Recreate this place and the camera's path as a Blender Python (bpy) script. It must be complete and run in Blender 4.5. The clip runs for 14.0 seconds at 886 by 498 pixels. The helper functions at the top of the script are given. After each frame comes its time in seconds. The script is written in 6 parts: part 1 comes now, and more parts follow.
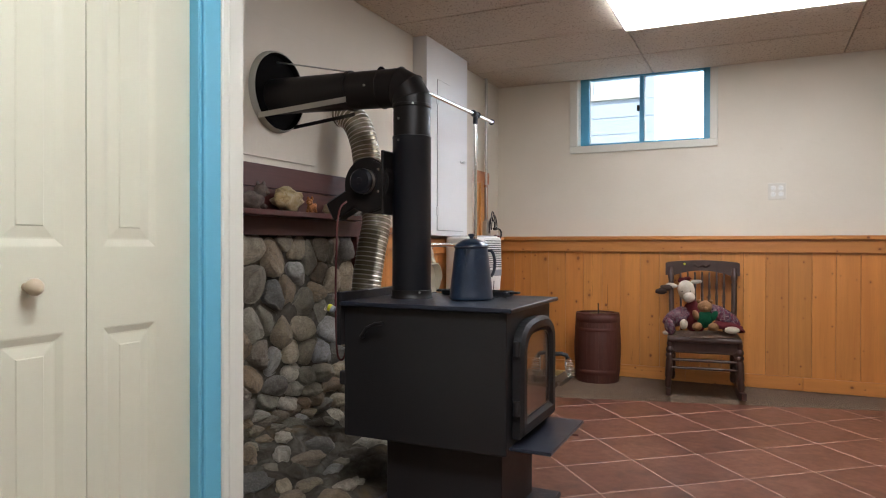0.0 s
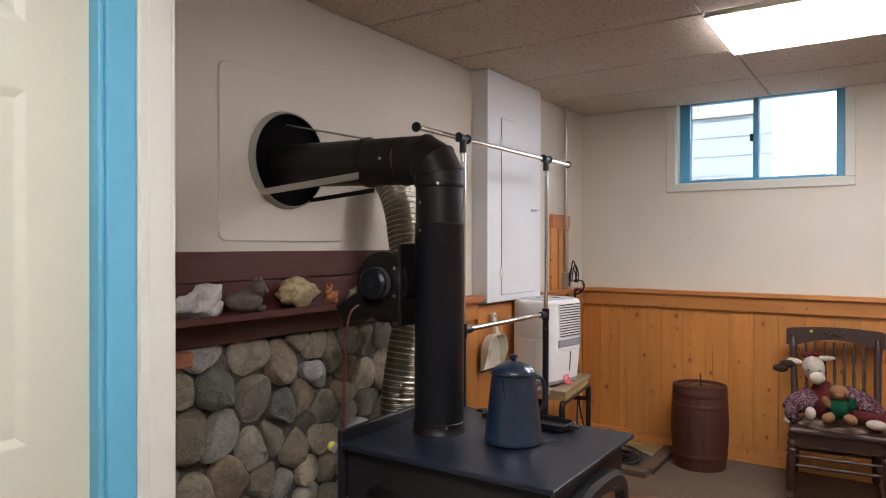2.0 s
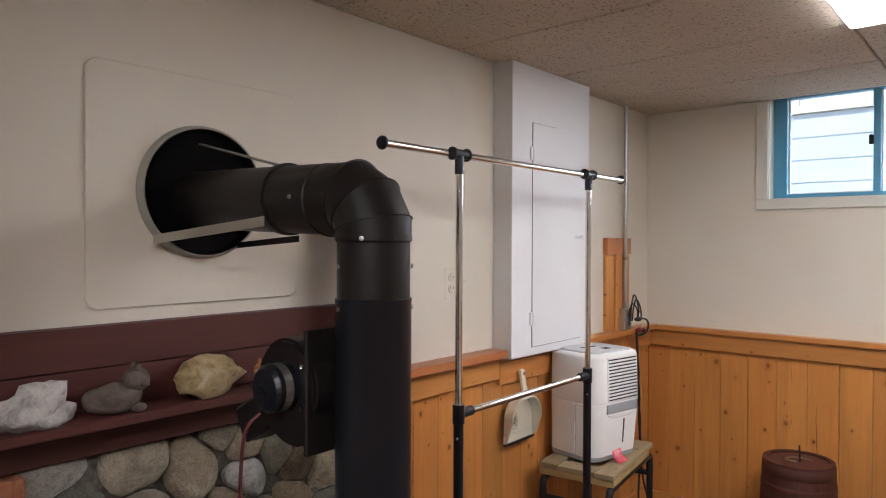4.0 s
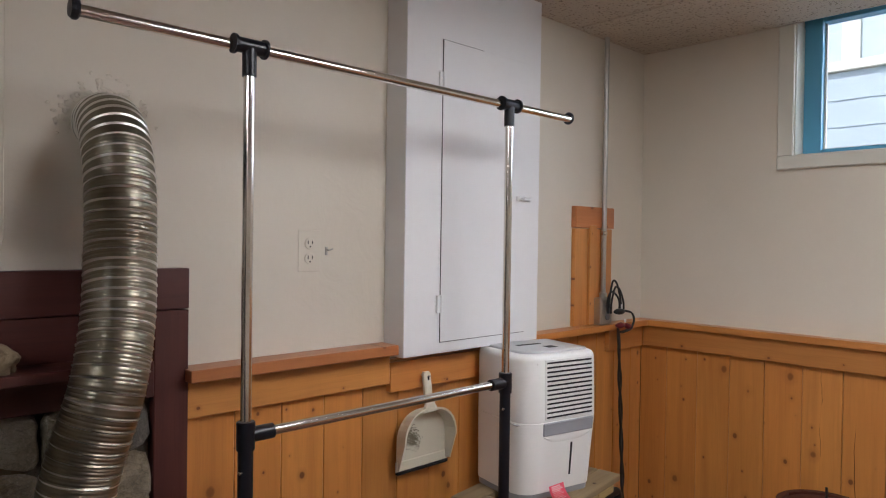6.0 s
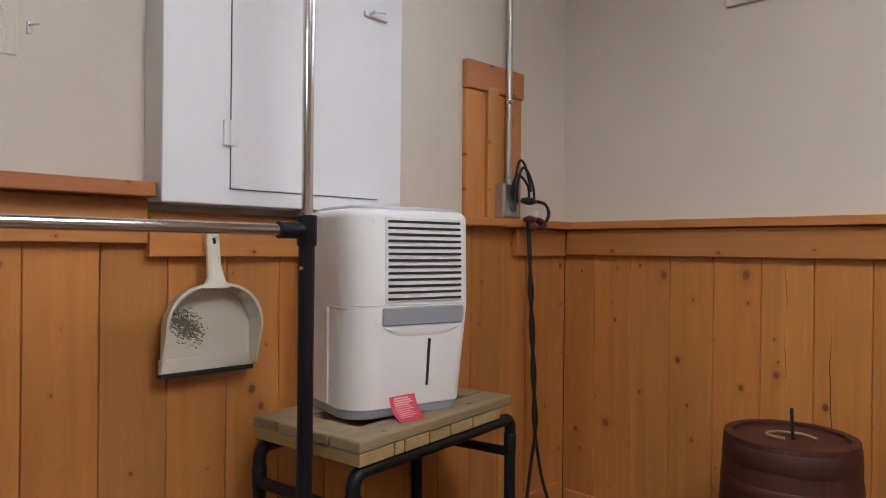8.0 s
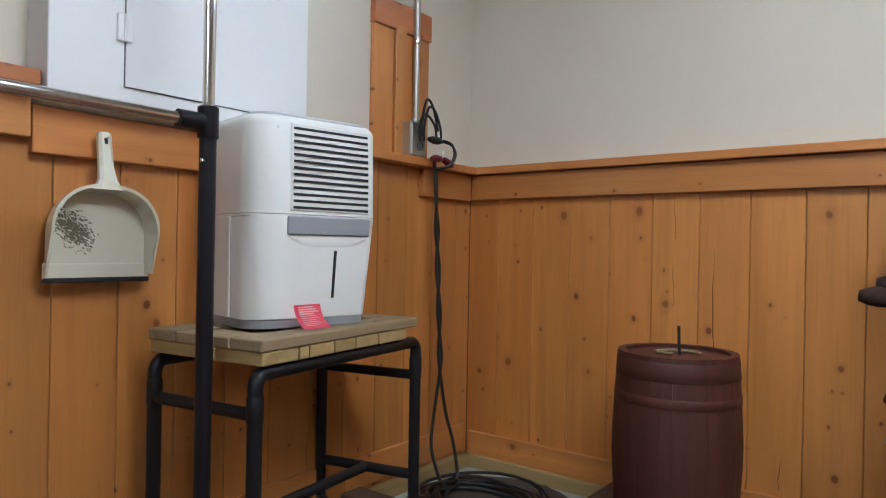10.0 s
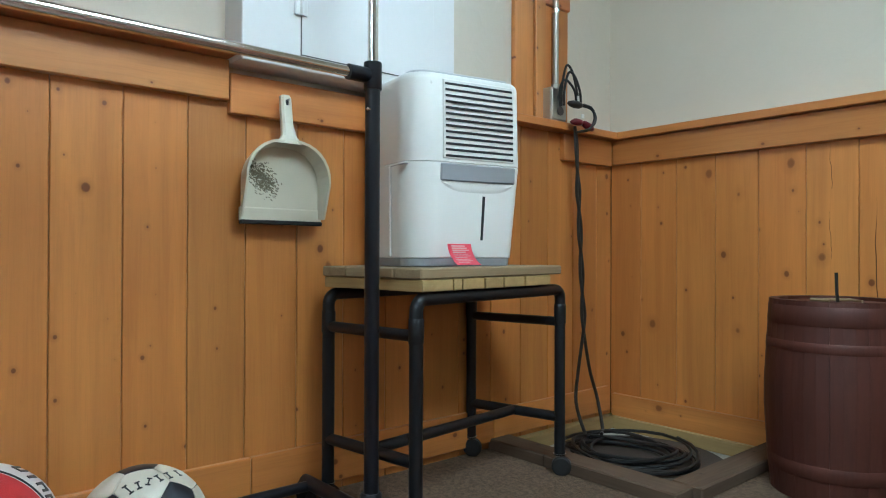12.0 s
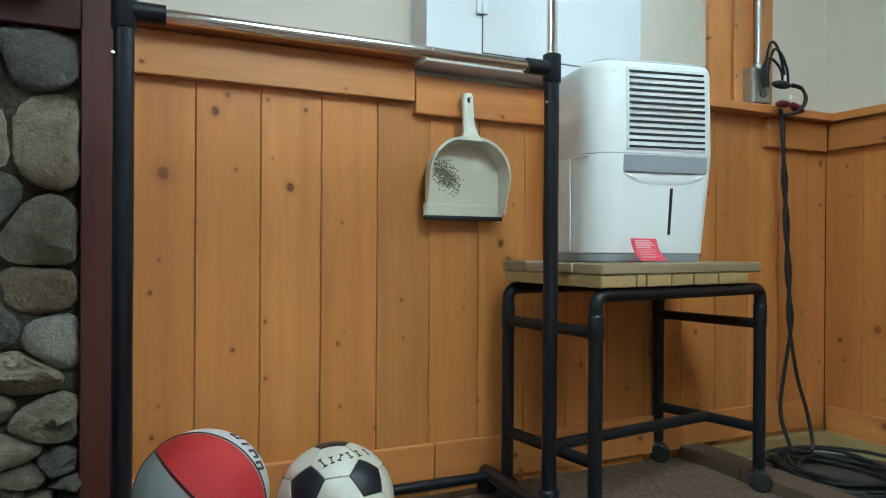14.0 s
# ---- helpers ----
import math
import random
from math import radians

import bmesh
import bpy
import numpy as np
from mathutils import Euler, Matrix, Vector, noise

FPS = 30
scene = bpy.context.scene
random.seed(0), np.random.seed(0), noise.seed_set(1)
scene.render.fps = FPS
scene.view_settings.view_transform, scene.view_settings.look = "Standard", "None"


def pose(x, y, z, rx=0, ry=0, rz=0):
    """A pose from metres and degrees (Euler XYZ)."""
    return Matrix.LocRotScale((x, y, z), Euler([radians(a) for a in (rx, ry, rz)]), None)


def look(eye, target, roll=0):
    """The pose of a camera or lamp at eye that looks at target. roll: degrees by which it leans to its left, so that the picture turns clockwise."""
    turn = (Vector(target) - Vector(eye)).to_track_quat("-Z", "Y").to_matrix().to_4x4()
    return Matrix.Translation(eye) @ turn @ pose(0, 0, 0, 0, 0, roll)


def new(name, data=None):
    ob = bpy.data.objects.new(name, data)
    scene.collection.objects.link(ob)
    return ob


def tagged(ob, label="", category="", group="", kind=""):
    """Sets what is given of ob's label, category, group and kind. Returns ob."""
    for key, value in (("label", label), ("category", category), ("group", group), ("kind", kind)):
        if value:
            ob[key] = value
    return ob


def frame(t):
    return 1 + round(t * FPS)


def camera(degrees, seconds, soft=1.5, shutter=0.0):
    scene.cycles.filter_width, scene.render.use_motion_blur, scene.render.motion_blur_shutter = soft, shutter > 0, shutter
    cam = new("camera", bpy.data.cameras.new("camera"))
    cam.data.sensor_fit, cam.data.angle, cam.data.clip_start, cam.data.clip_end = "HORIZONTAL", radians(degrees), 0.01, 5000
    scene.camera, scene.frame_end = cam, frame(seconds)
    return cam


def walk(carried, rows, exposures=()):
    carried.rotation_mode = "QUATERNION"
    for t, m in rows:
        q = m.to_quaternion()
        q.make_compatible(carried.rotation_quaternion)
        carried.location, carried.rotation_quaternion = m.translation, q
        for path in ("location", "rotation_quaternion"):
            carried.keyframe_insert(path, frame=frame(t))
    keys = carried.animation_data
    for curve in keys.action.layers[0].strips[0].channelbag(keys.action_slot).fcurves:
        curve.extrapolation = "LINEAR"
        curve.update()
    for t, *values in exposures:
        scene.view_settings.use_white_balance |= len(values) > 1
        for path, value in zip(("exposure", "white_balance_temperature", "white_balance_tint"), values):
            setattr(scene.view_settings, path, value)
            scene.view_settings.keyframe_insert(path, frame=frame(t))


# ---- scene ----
cam = camera(66.8, 14.0, soft=1.1)
EXPOSURES = [(0.0, 0.82, 6050, 13), (2.2, 0.80, 6200, 17), (4.3, 0.84, 6150, 16), (5.5, 0.62, 6100, 15), (7.0, 0.44, 6100, 15), (8.7, 0.62, 6050, 16), (10.8, 0.97, 5100, -2), (12.0, 1.05, 5040, -8), (14.0, 1.11, 4960, -13)]
PATH = [
    (0, (1.911, 0.586, 0.99), (1.066, 2.399, 0.977), 0.1),
    (0.5, (1.832, 0.731, 1.016), (0.973, 2.538, 0.996), 0.4),
    (1, (1.754, 0.89, 1.099), (0.884, 2.691, 1.077), 0.3),
    (1.5, (1.783, 1.071, 1.206), (0.884, 2.857, 1.189), 0.1),
    (2, (1.834, 1.225, 1.349), (0.724, 2.888, 1.336), 0.1),
    (2.2, (1.826, 1.296, 1.373), (0.675, 2.932, 1.36), 0.2),
    (4.3, (1.66, 2.144, 1.53), (0.344, 3.65, 1.511), 0.2),
    (4.5, (1.677, 2.238, 1.516), (0.36, 3.743, 1.505), 0.2),
    (5, (1.716, 2.477, 1.503), (0.339, 3.927, 1.489), 0.5),
    (5.5, (1.676, 2.752, 1.448), (0.254, 4.158, 1.42), 0.7),
    (6, (1.63, 2.955, 1.402), (0.175, 4.327, 1.374), 0.8),
    (6.5, (1.587, 3.161, 1.375), (0.08, 4.476, 1.355), 0.9),
    (7, (1.537, 3.363, 1.331), (-0.025, 4.611, 1.309), 0.8),
    (7.5, (1.471, 3.578, 1.153), (-0.108, 4.805, 1.158), 0.3),
    (8, (1.458, 3.707, 0.955), (0.027, 5.104, 0.955), 0.6),
    (8.5, (1.446, 3.715, 0.81), (0.083, 5.179, 0.817), 0.7),
    (8.7, (1.441, 3.712, 0.776), (0.096, 5.193, 0.781), 0.7),
    (10.8, (1.476, 3.691, 0.744), (0.315, 5.32, 0.743), 0.6),
    (11, (1.478, 3.673, 0.71), (0.327, 5.308, 0.709), 0.4),
    (11.5, (1.501, 3.626, 0.643), (0.35, 5.262, 0.649), 0.4),
    (12, (1.522, 3.614, 0.613), (0.004, 4.915, 0.624), 0.2),
    (12.5, (1.531, 3.623, 0.613), (-0.154, 4.701, 0.609), 0.6),
    (13, (1.532, 3.624, 0.612), (-0.221, 4.586, 0.601), 0.5),
    (13.5, (1.532, 3.628, 0.611), (-0.259, 4.518, 0.603), 0.5),
    (14, (1.532, 3.636, 0.611), (-0.287, 4.466, 0.606), 0.4),
]
walk(cam, [(t, look(eye, target, roll)) for t, eye, target, roll in PATH], EXPOSURES)

# ---- plan, in metres ----
WALL_X = 0.0      # plaster of the stove wall
FAR_Y = 5.75      # plaster of the window wall
CEIL = 2.26
RIGHT_X, BACK_Y = 4.3, -1.6
CLOSET_X, CLOSET_Y = 0.565, 2.09

# ---- world, lights ----
world = bpy.data.worlds.new("world")
scene.world = world
world.use_nodes = True
sky = world.node_tree.nodes.new("ShaderNodeTexSky")
sky.sky_type, sky.sun_disc = "NISHITA", False
sky.sun_elevation, sky.sun_rotation = radians(48), radians(200)
world.node_tree.links.new(sky.outputs[0], world.node_tree.nodes["Background"].inputs[0])
world.node_tree.nodes["Background"].inputs[1].default_value = 0.15
sun = new("sun", bpy.data.lights.new("sun", "SUN"))
sun.data.energy, sun.data.angle, sun.data.color = 3.5, radians(0.5), (1.0, 0.95, 0.88)
sun.matrix_world = look((-2.5, -6.5, 9), (0.0, 0.0, 0.0))
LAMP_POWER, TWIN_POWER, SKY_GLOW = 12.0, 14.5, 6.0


# ---- node helpers ----
def material(name, rough=0.6, metal=0.0, spec=0.5):
    m = bpy.data.materials.new(name)
    m.use_nodes = True
    b = m.node_tree.nodes["Principled BSDF"]
    b.inputs["Roughness"].default_value = rough
    b.inputs["Metallic"].default_value = metal
    b.inputs["Specular IOR Level"].default_value = spec
    return m, m.node_tree, b


def node(nt, kind, **values):
    n = nt.nodes.new(kind)
    for key, v in values.items():
        n.inputs[key.replace("_", " ")].default_value = v
    return n


def ramp(nt, source, stops):
    n = nt.nodes.new("ShaderNodeValToRGB")
    while len(n.color_ramp.elements) < len(stops):
        n.color_ramp.elements.new(0.5)
    for e, (p, c) in zip(n.color_ramp.elements, stops):
        e.position = p
        e.color = (*c, 1) if len(c) == 3 else c
    nt.links.new(source, n.inputs[0])
    return n.outputs[0]


def grey(v):
    return (v, v, v)


def mix(nt, fac, a, b, blend="MIX"):
    n = nt.nodes.new("ShaderNodeMix")
    n.data_type, n.blend_type = "RGBA", blend
    for socket, v in ((n.inputs[0], fac), (n.inputs[6], a), (n.inputs[7], b)):
        if isinstance(v, bpy.types.NodeSocket):
            nt.links.new(v, socket)
        elif isinstance(v, (tuple, list)):
            socket.default_value = (*v[:3], 1)
        else:
            socket.default_value = v
    return n.outputs[2]


def maths(nt, op, a, b=0.0):
    n = nt.nodes.new("ShaderNodeMath")
    n.operation = op
    for socket, v in zip(n.inputs, (a, b)):
        if isinstance(v, bpy.types.NodeSocket):
            nt.links.new(v, socket)
        else:
            socket.default_value = v
    return n.outputs[0]


def coords(nt, scale=(1, 1, 1), shift=True, world_space=False):
    """Object coordinates, moved by a random amount for each object."""
    if world_space:
        out = nt.nodes.new("ShaderNodeNewGeometry").outputs["Position"]
    else:
        out = nt.nodes.new("ShaderNodeTexCoord").outputs["Object"]
    if shift:
        rnd = nt.nodes.new("ShaderNodeObjectInfo").outputs["Random"]
        comb = nt.nodes.new("ShaderNodeCombineXYZ")
        nt.links.new(maths(nt, "MULTIPLY", rnd, 37.0), comb.inputs[0])
        nt.links.new(maths(nt, "MULTIPLY", rnd, 91.0), comb.inputs[1])
        nt.links.new(maths(nt, "MULTIPLY", rnd, 173.0), comb.inputs[2])
        add = nt.nodes.new("ShaderNodeVectorMath")
        nt.links.new(out, add.inputs[0])
        nt.links.new(comb.outputs[0], add.inputs[1])
        out = add.outputs[0]
    mp = nt.nodes.new("ShaderNodeMapping")
    mp.inputs["Scale"].default_value = scale
    nt.links.new(out, mp.inputs[0])
    return mp.outputs[0]


def noise_tex(nt, vec, scale, detail=4.0, rough=0.55, distort=0.0):
    n = node(nt, "ShaderNodeTexNoise", Scale=scale, Detail=detail, Roughness=rough, Distortion=distort)
    nt.links.new(vec, n.inputs["Vector"])
    return n.outputs["Fac"]


def voronoi(nt, vec, scale, feature="F1", rand=1.0):
    n = node(nt, "ShaderNodeTexVoronoi", Scale=scale, Randomness=rand)
    n.feature = feature
    nt.links.new(vec, n.inputs["Vector"])
    return n


def bump(nt, b, height, strength=0.3, distance=0.01):
    n = node(nt, "ShaderNodeBump", Strength=strength, Distance=distance)
    nt.links.new(height, n.inputs["Height"])
    nt.links.new(n.outputs[0], b.inputs["Normal"])


def plain(name, color, rough=0.6, metal=0.0, vary=0.12, grain=40.0, relief=0.08, spec=0.5):
    """A paint, plastic or metal with faint blotches and fine relief."""
    m, nt, b = material(name, rough, metal, spec)
    v = coords(nt, shift=False)
    big = noise_tex(nt, v, 5.0, 3.0)
    fine = noise_tex(nt, v, grain, 4.0)
    low = tuple(c * (1 - vary) for c in color)
    high = tuple(min(1.0, c * (1 + vary)) for c in color)
    c = mix(nt, big, low, high)
    c = mix(nt, maths(nt, "MULTIPLY", fine, vary), c, tuple(c0 * 0.6 for c0 in color))
    nt.links.new(c, b.inputs["Base Color"])
    r = maths(nt, "ADD", maths(nt, "MULTIPLY", big, 0.16), rough - 0.08)
    nt.links.new(r, b.inputs["Roughness"])
    bump(nt, b, fine, relief, 0.004)
    return m


def wood(name, light, dark, knot, rough=0.42, grain=1.0, knots=True, coat=0.0):
    """Boards whose length lies along the object's z axis."""
    m, nt, b = material(name, rough)
    v = coords(nt)
    st = coords(nt, (1, 1, 0.05))
    rnd = nt.nodes.new("ShaderNodeObjectInfo").outputs["Random"]
    warp = noise_tex(nt, coords(nt, (1, 1, 0.3)), 5.0, 3.0)
    rings = noise_tex(nt, st, 70.0 * grain, 4.0, 0.6, 1.4)
    broad = noise_tex(nt, st, 16.0 * grain, 3.0, 0.5, 0.8)
    pores = noise_tex(nt, coords(nt, (1, 1, 0.02)), 260.0 * grain, 2.0)
    hue = maths(nt, "FRACT", maths(nt, "MULTIPLY", rnd, 7.31))
    half_dark = tuple(0.45 * a + 0.55 * b_ for a, b_ in zip(dark, light))
    c = ramp(nt, broad, [(0.28, half_dark), (0.46, light), (0.70, tuple(min(1, x * 1.16) for x in light))])
    c = mix(nt, maths(nt, "MULTIPLY", hue, 0.36), c, (dark[0] * 1.18, dark[1] * 1.02, dark[2] * 0.9))
    c = mix(nt, maths(nt, "MULTIPLY", ramp(nt, rings, [(0.48, grey(0)), (0.66, grey(1))]), 0.21), c, tuple(x * 0.9 for x in dark))
    c = mix(nt, maths(nt, "MULTIPLY", ramp(nt, pores, [(0.5, grey(0)), (0.75, grey(1))]), 0.10), c, tuple(x * 0.6 for x in dark))
    tone = ramp(nt, rnd, [(0.0, grey(0.72)), (0.35, grey(0.92)), (1.0, grey(1.06))])
    c = mix(nt, 0.8, c, tone, "MULTIPLY")
    c = mix(nt, maths(nt, "MULTIPLY", ramp(nt, warp, [(0.45, grey(0)), (0.72, grey(1))]), 0.26), c, tuple(x * 0.8 for x in dark))
    if knots:
        edge = noise_tex(nt, v, 38.0, 4.0)
        for scale, stretch, hi, strength in ((3.6, 0.8, 0.050, 0.72), (6.5, 0.8, 0.062, 0.9), (11.0, 0.85, 0.062, 0.9)):
            sep = nt.nodes.new("ShaderNodeSeparateXYZ")
            nt.links.new(v, sep.inputs[0])
            flat = nt.nodes.new("ShaderNodeCombineXYZ")
            nt.links.new(sep.outputs[0], flat.inputs[0])
            nt.links.new(maths(nt, "MULTIPLY", sep.outputs[2], stretch), flat.inputs[1])
            cell = voronoi(nt, flat.outputs[0], scale)
            cell.voronoi_dimensions = "2D"
            pick = nt.nodes.new("ShaderNodeSeparateColor")
            nt.links.new(cell.outputs["Color"], pick.inputs[0])
            size = maths(nt, "MULTIPLY", ramp(nt, pick.outputs[0], [(0.62, grey(0)), (1.0, grey(1))]), hi)
            far = maths(nt, "ADD", cell.outputs["Distance"], maths(nt, "MULTIPLY", maths(nt, "SUBTRACT", edge, 0.5), 0.03))
            inner = maths(nt, "SUBTRACT", size, far)
            spot = ramp(nt, maths(nt, "MULTIPLY", inner, 55.0), [(0.0, grey(0)), (0.25, grey(0.45)), (0.6, grey(0.75)), (1.0, grey(1))])
            halo = ramp(nt, maths(nt, "SUBTRACT", maths(nt, "ADD", size, 0.075), far), [(0.0, grey(0)), (0.10, grey(1))])
            some = ramp(nt, size, [(0.0, grey(0)), (0.03, grey(1))])
            c = mix(nt, maths(nt, "MULTIPLY", maths(nt, "MULTIPLY", halo, some), 0.5), c, tuple(x * 0.72 for x in dark))
            c = mix(nt, maths(nt, "MULTIPLY", spot, strength), c, knot)
    nt.links.new(c, b.inputs["Base Color"])
    nt.links.new(maths(nt, "ADD", maths(nt, "MULTIPLY", rings, 0.2), rough - 0.1), b.inputs["Roughness"])
    b.inputs["Coat Weight"].default_value = coat
    b.inputs["Coat Roughness"].default_value = 0.3
    bump(nt, b, rings, 0.12, 0.002)
    return m


# ---- materials ----
PINE = wood("varnished_pine", (0.60, 0.257, 0.062), (0.45, 0.158, 0.034), (0.155, 0.040, 0.009), 0.36, coat=0.5)
RED_PINE = wood("reddish_pine_cap", (0.52, 0.190, 0.062), (0.38, 0.118, 0.036), (0.155, 0.040, 0.009), 0.42, coat=0.3)
PINE_TRIM = wood("pine_trim", (0.59, 0.254, 0.064), (0.45, 0.158, 0.036), (0.155, 0.040, 0.009), 0.40, coat=0.3)
REDWOOD = wood("red_brown_stained_wood", (0.085, 0.022, 0.017), (0.045, 0.012, 0.010), (0.02, 0.007, 0.006), 0.5, knots=False)
CHAIR_WOOD = wood("dark_chair_wood", (0.050, 0.022, 0.015), (0.022, 0.010, 0.007), (0.01, 0.005, 0.004), 0.45, knots=False)
BARREL_WOOD = wood("barrel_wood", (0.088, 0.024, 0.015), (0.045, 0.013, 0.009), (0.02, 0.007, 0.004), 0.6, knots=False)
LUMBER = wood("weathered_lumber", (0.31, 0.24, 0.135), (0.17, 0.12, 0.065), (0.06, 0.03, 0.015), 0.75)
TREATED = wood("treated_lumber", (0.42, 0.31, 0.13), (0.28, 0.19, 0.07), (0.1, 0.05, 0.02), 0.7)
OLD_LUMBER = wood("brown_floor_lumber", (0.14, 0.095, 0.06), (0.08, 0.052, 0.034), (0.04, 0.02, 0.01), 0.8)
CREAM = plain("cream_door_paint", (0.585, 0.578, 0.45), 0.42, vary=0.03, grain=60, relief=0.03)
BLUE = plain("sky_blue_paint", (0.13, 0.42, 0.58), 0.5, vary=0.08, grain=220, relief=0.12)
TRIM_WHITE = plain("white_trim_paint", (0.655, 0.645, 0.565), 0.45, vary=0.03, grain=60, relief=0.04)
CABINET_WHITE = plain("white_cabinet_paint", (0.76, 0.76, 0.76), 0.55, vary=0.03, grain=50, relief=0.05)
TEAL = plain("teal_window_paint", (0.10, 0.36, 0.55), 0.4, vary=0.1)
STOVE = plain("black_stove_paint", (0.0135, 0.0130, 0.0140), 0.46, vary=0.3, grain=160, relief=0.2, spec=0.38)
# bluer than the stove's black: the window's sheen is put into this colour
STOVE_TOP = plain("black_stove_blue_sheen", (0.015, 0.019, 0.031), 0.33, vary=0.3, grain=140, relief=0.35, spec=0.38)
PIPE_BLUE = plain("blue_black_flue_pipe", (0.0075, 0.0085, 0.012), 0.36, vary=0.3, grain=50, relief=0.05, spec=0.4)
PIPE = plain("black_flue_pipe", (0.0105, 0.0085, 0.0078), 0.42, vary=0.3, grain=50, relief=0.05, spec=0.32)
# liner black, darkened to hold the shade deep in the flue
PIPE_DARK = plain("liner_shade_black", (0.004, 0.0035, 0.0035), 0.9, vary=0.2, spec=0.1)
RACK_BLACK = plain("black_rack_plastic", (0.007, 0.008, 0.012), 0.34, vary=0.1, spec=0.4)
IRON = plain("black_pipe_paint", (0.009, 0.010, 0.012), 0.42, vary=0.3, grain=70, relief=0.12, spec=0.35)
GAP_GREY = plain("grey_joint_shadow", (0.09, 0.085, 0.08), 0.8)
GAP_BROWN = plain("brown_joint_shadow", (0.10, 0.04, 0.015), 0.8)
CHROME = plain("chrome", (0.72, 0.7, 0.66), 0.16, 1.0, vary=0.03, relief=0.0)
STEEL = plain("galvanised_steel", (0.5, 0.49, 0.45), 0.42, 1.0, vary=0.15)
PLASTIC = plain("white_appliance_plastic", (0.76, 0.76, 0.73), 0.35, vary=0.02, relief=0.02)
PLASTIC_GREY = plain("grey_appliance_plastic", (0.30, 0.31, 0.33), 0.4, vary=0.04)
DARK = plain("dark_gap", (0.012, 0.012, 0.014), 0.7, vary=0.1)
OUTLET_WHITE = plain("outlet_white", (0.8, 0.8, 0.77), 0.35, vary=0.03)
PINK = plain("pink_paper_tag", (0.95, 0.12, 0.19), 0.3, vary=0.1)
PAPER = plain("pale_print", (0.95, 0.62, 0.64), 0.6, vary=0.05)
CORD_BLACK = plain("black_rubber_cord", (0.014, 0.014, 0.014), 0.5, vary=0.2)
CORD_RED = plain("dark_red_cord", (0.11, 0.02, 0.02), 0.5, vary=0.15)
RED_PLASTIC = plain("red_plug", (0.13, 0.008, 0.018), 0.4, vary=0.1)
YELLOW_PLASTIC = plain("yellow_plug_band", (0.62, 0.6, 0.03), 0.4, vary=0.1)
ENAMEL_DARK = plain("dark_enamel_trim", (0.012, 0.02, 0.035), 0.3)
CONCRETE = plain("pale_concrete", (0.42, 0.42, 0.38), 0.85, vary=0.3, grain=60, relief=0.4)
LID = plain("dusty_dark_lid", (0.06, 0.048, 0.038), 0.8, vary=0.35, grain=90, relief=0.3)
RING_PLASTER = plain("rough_plaster_ring", (0.36, 0.35, 0.30), 0.9, vary=0.25, grain=120, relief=0.7)
RUBBER = plain("black_rubber", (0.012, 0.012, 0.012), 0.6)


def plaster():
    m, nt, b = material("cream_plaster", 0.7)
    v = coords(nt, shift=False, world_space=True)
    big, fine = noise_tex(nt, v, 1.6, 4.0), noise_tex(nt, v, 70.0, 5.0)
    c = mix(nt, big, (0.61, 0.555, 0.455), (0.72, 0.67, 0.575))
    scuff = ramp(nt, noise_tex(nt, v, 9.0, 6.0, 0.7), [(0.66, grey(0)), (0.76, grey(1))])
    c = mix(nt, maths(nt, "MULTIPLY", scuff, 0.22), c, (0.42, 0.38, 0.32))
    nt.links.new(c, b.inputs["Base Color"])
    trowel = noise_tex(nt, v, 9.0, 4.0, 0.6, 1.0)
    bump(nt, b, maths(nt, "ADD", trowel, maths(nt, "MULTIPLY", fine, 0.12)), 0.09, 0.02)
    return m


def ceiling_tile():
    m, nt, b = material("fissured_ceiling_tile", 0.9)
    v = coords(nt, shift=False, world_space=True)
    big = noise_tex(nt, v, 2.2, 4.0)
    pits = ramp(nt, noise_tex(nt, v, 95.0, 3.0, 0.6), [(0.365, grey(1)), (0.425, grey(0))])
    fleck = ramp(nt, noise_tex(nt, v, 33.0, 4.0, 0.7), [(0.60, grey(0)), (0.72, grey(1))])
    c = mix(nt, big, (0.49, 0.42, 0.33), (0.57, 0.50, 0.41))
    c = mix(nt, maths(nt, "MULTIPLY", fleck, 0.25), c, (0.36, 0.29, 0.22))
    c = mix(nt, maths(nt, "MULTIPLY", pits, 0.75), c, (0.13, 0.10, 0.07))
    nt.links.new(c, b.inputs["Base Color"])
    bump(nt, b, maths(nt, "SUBTRACT", 1.0, pits), 0.4, 0.004)
    return m


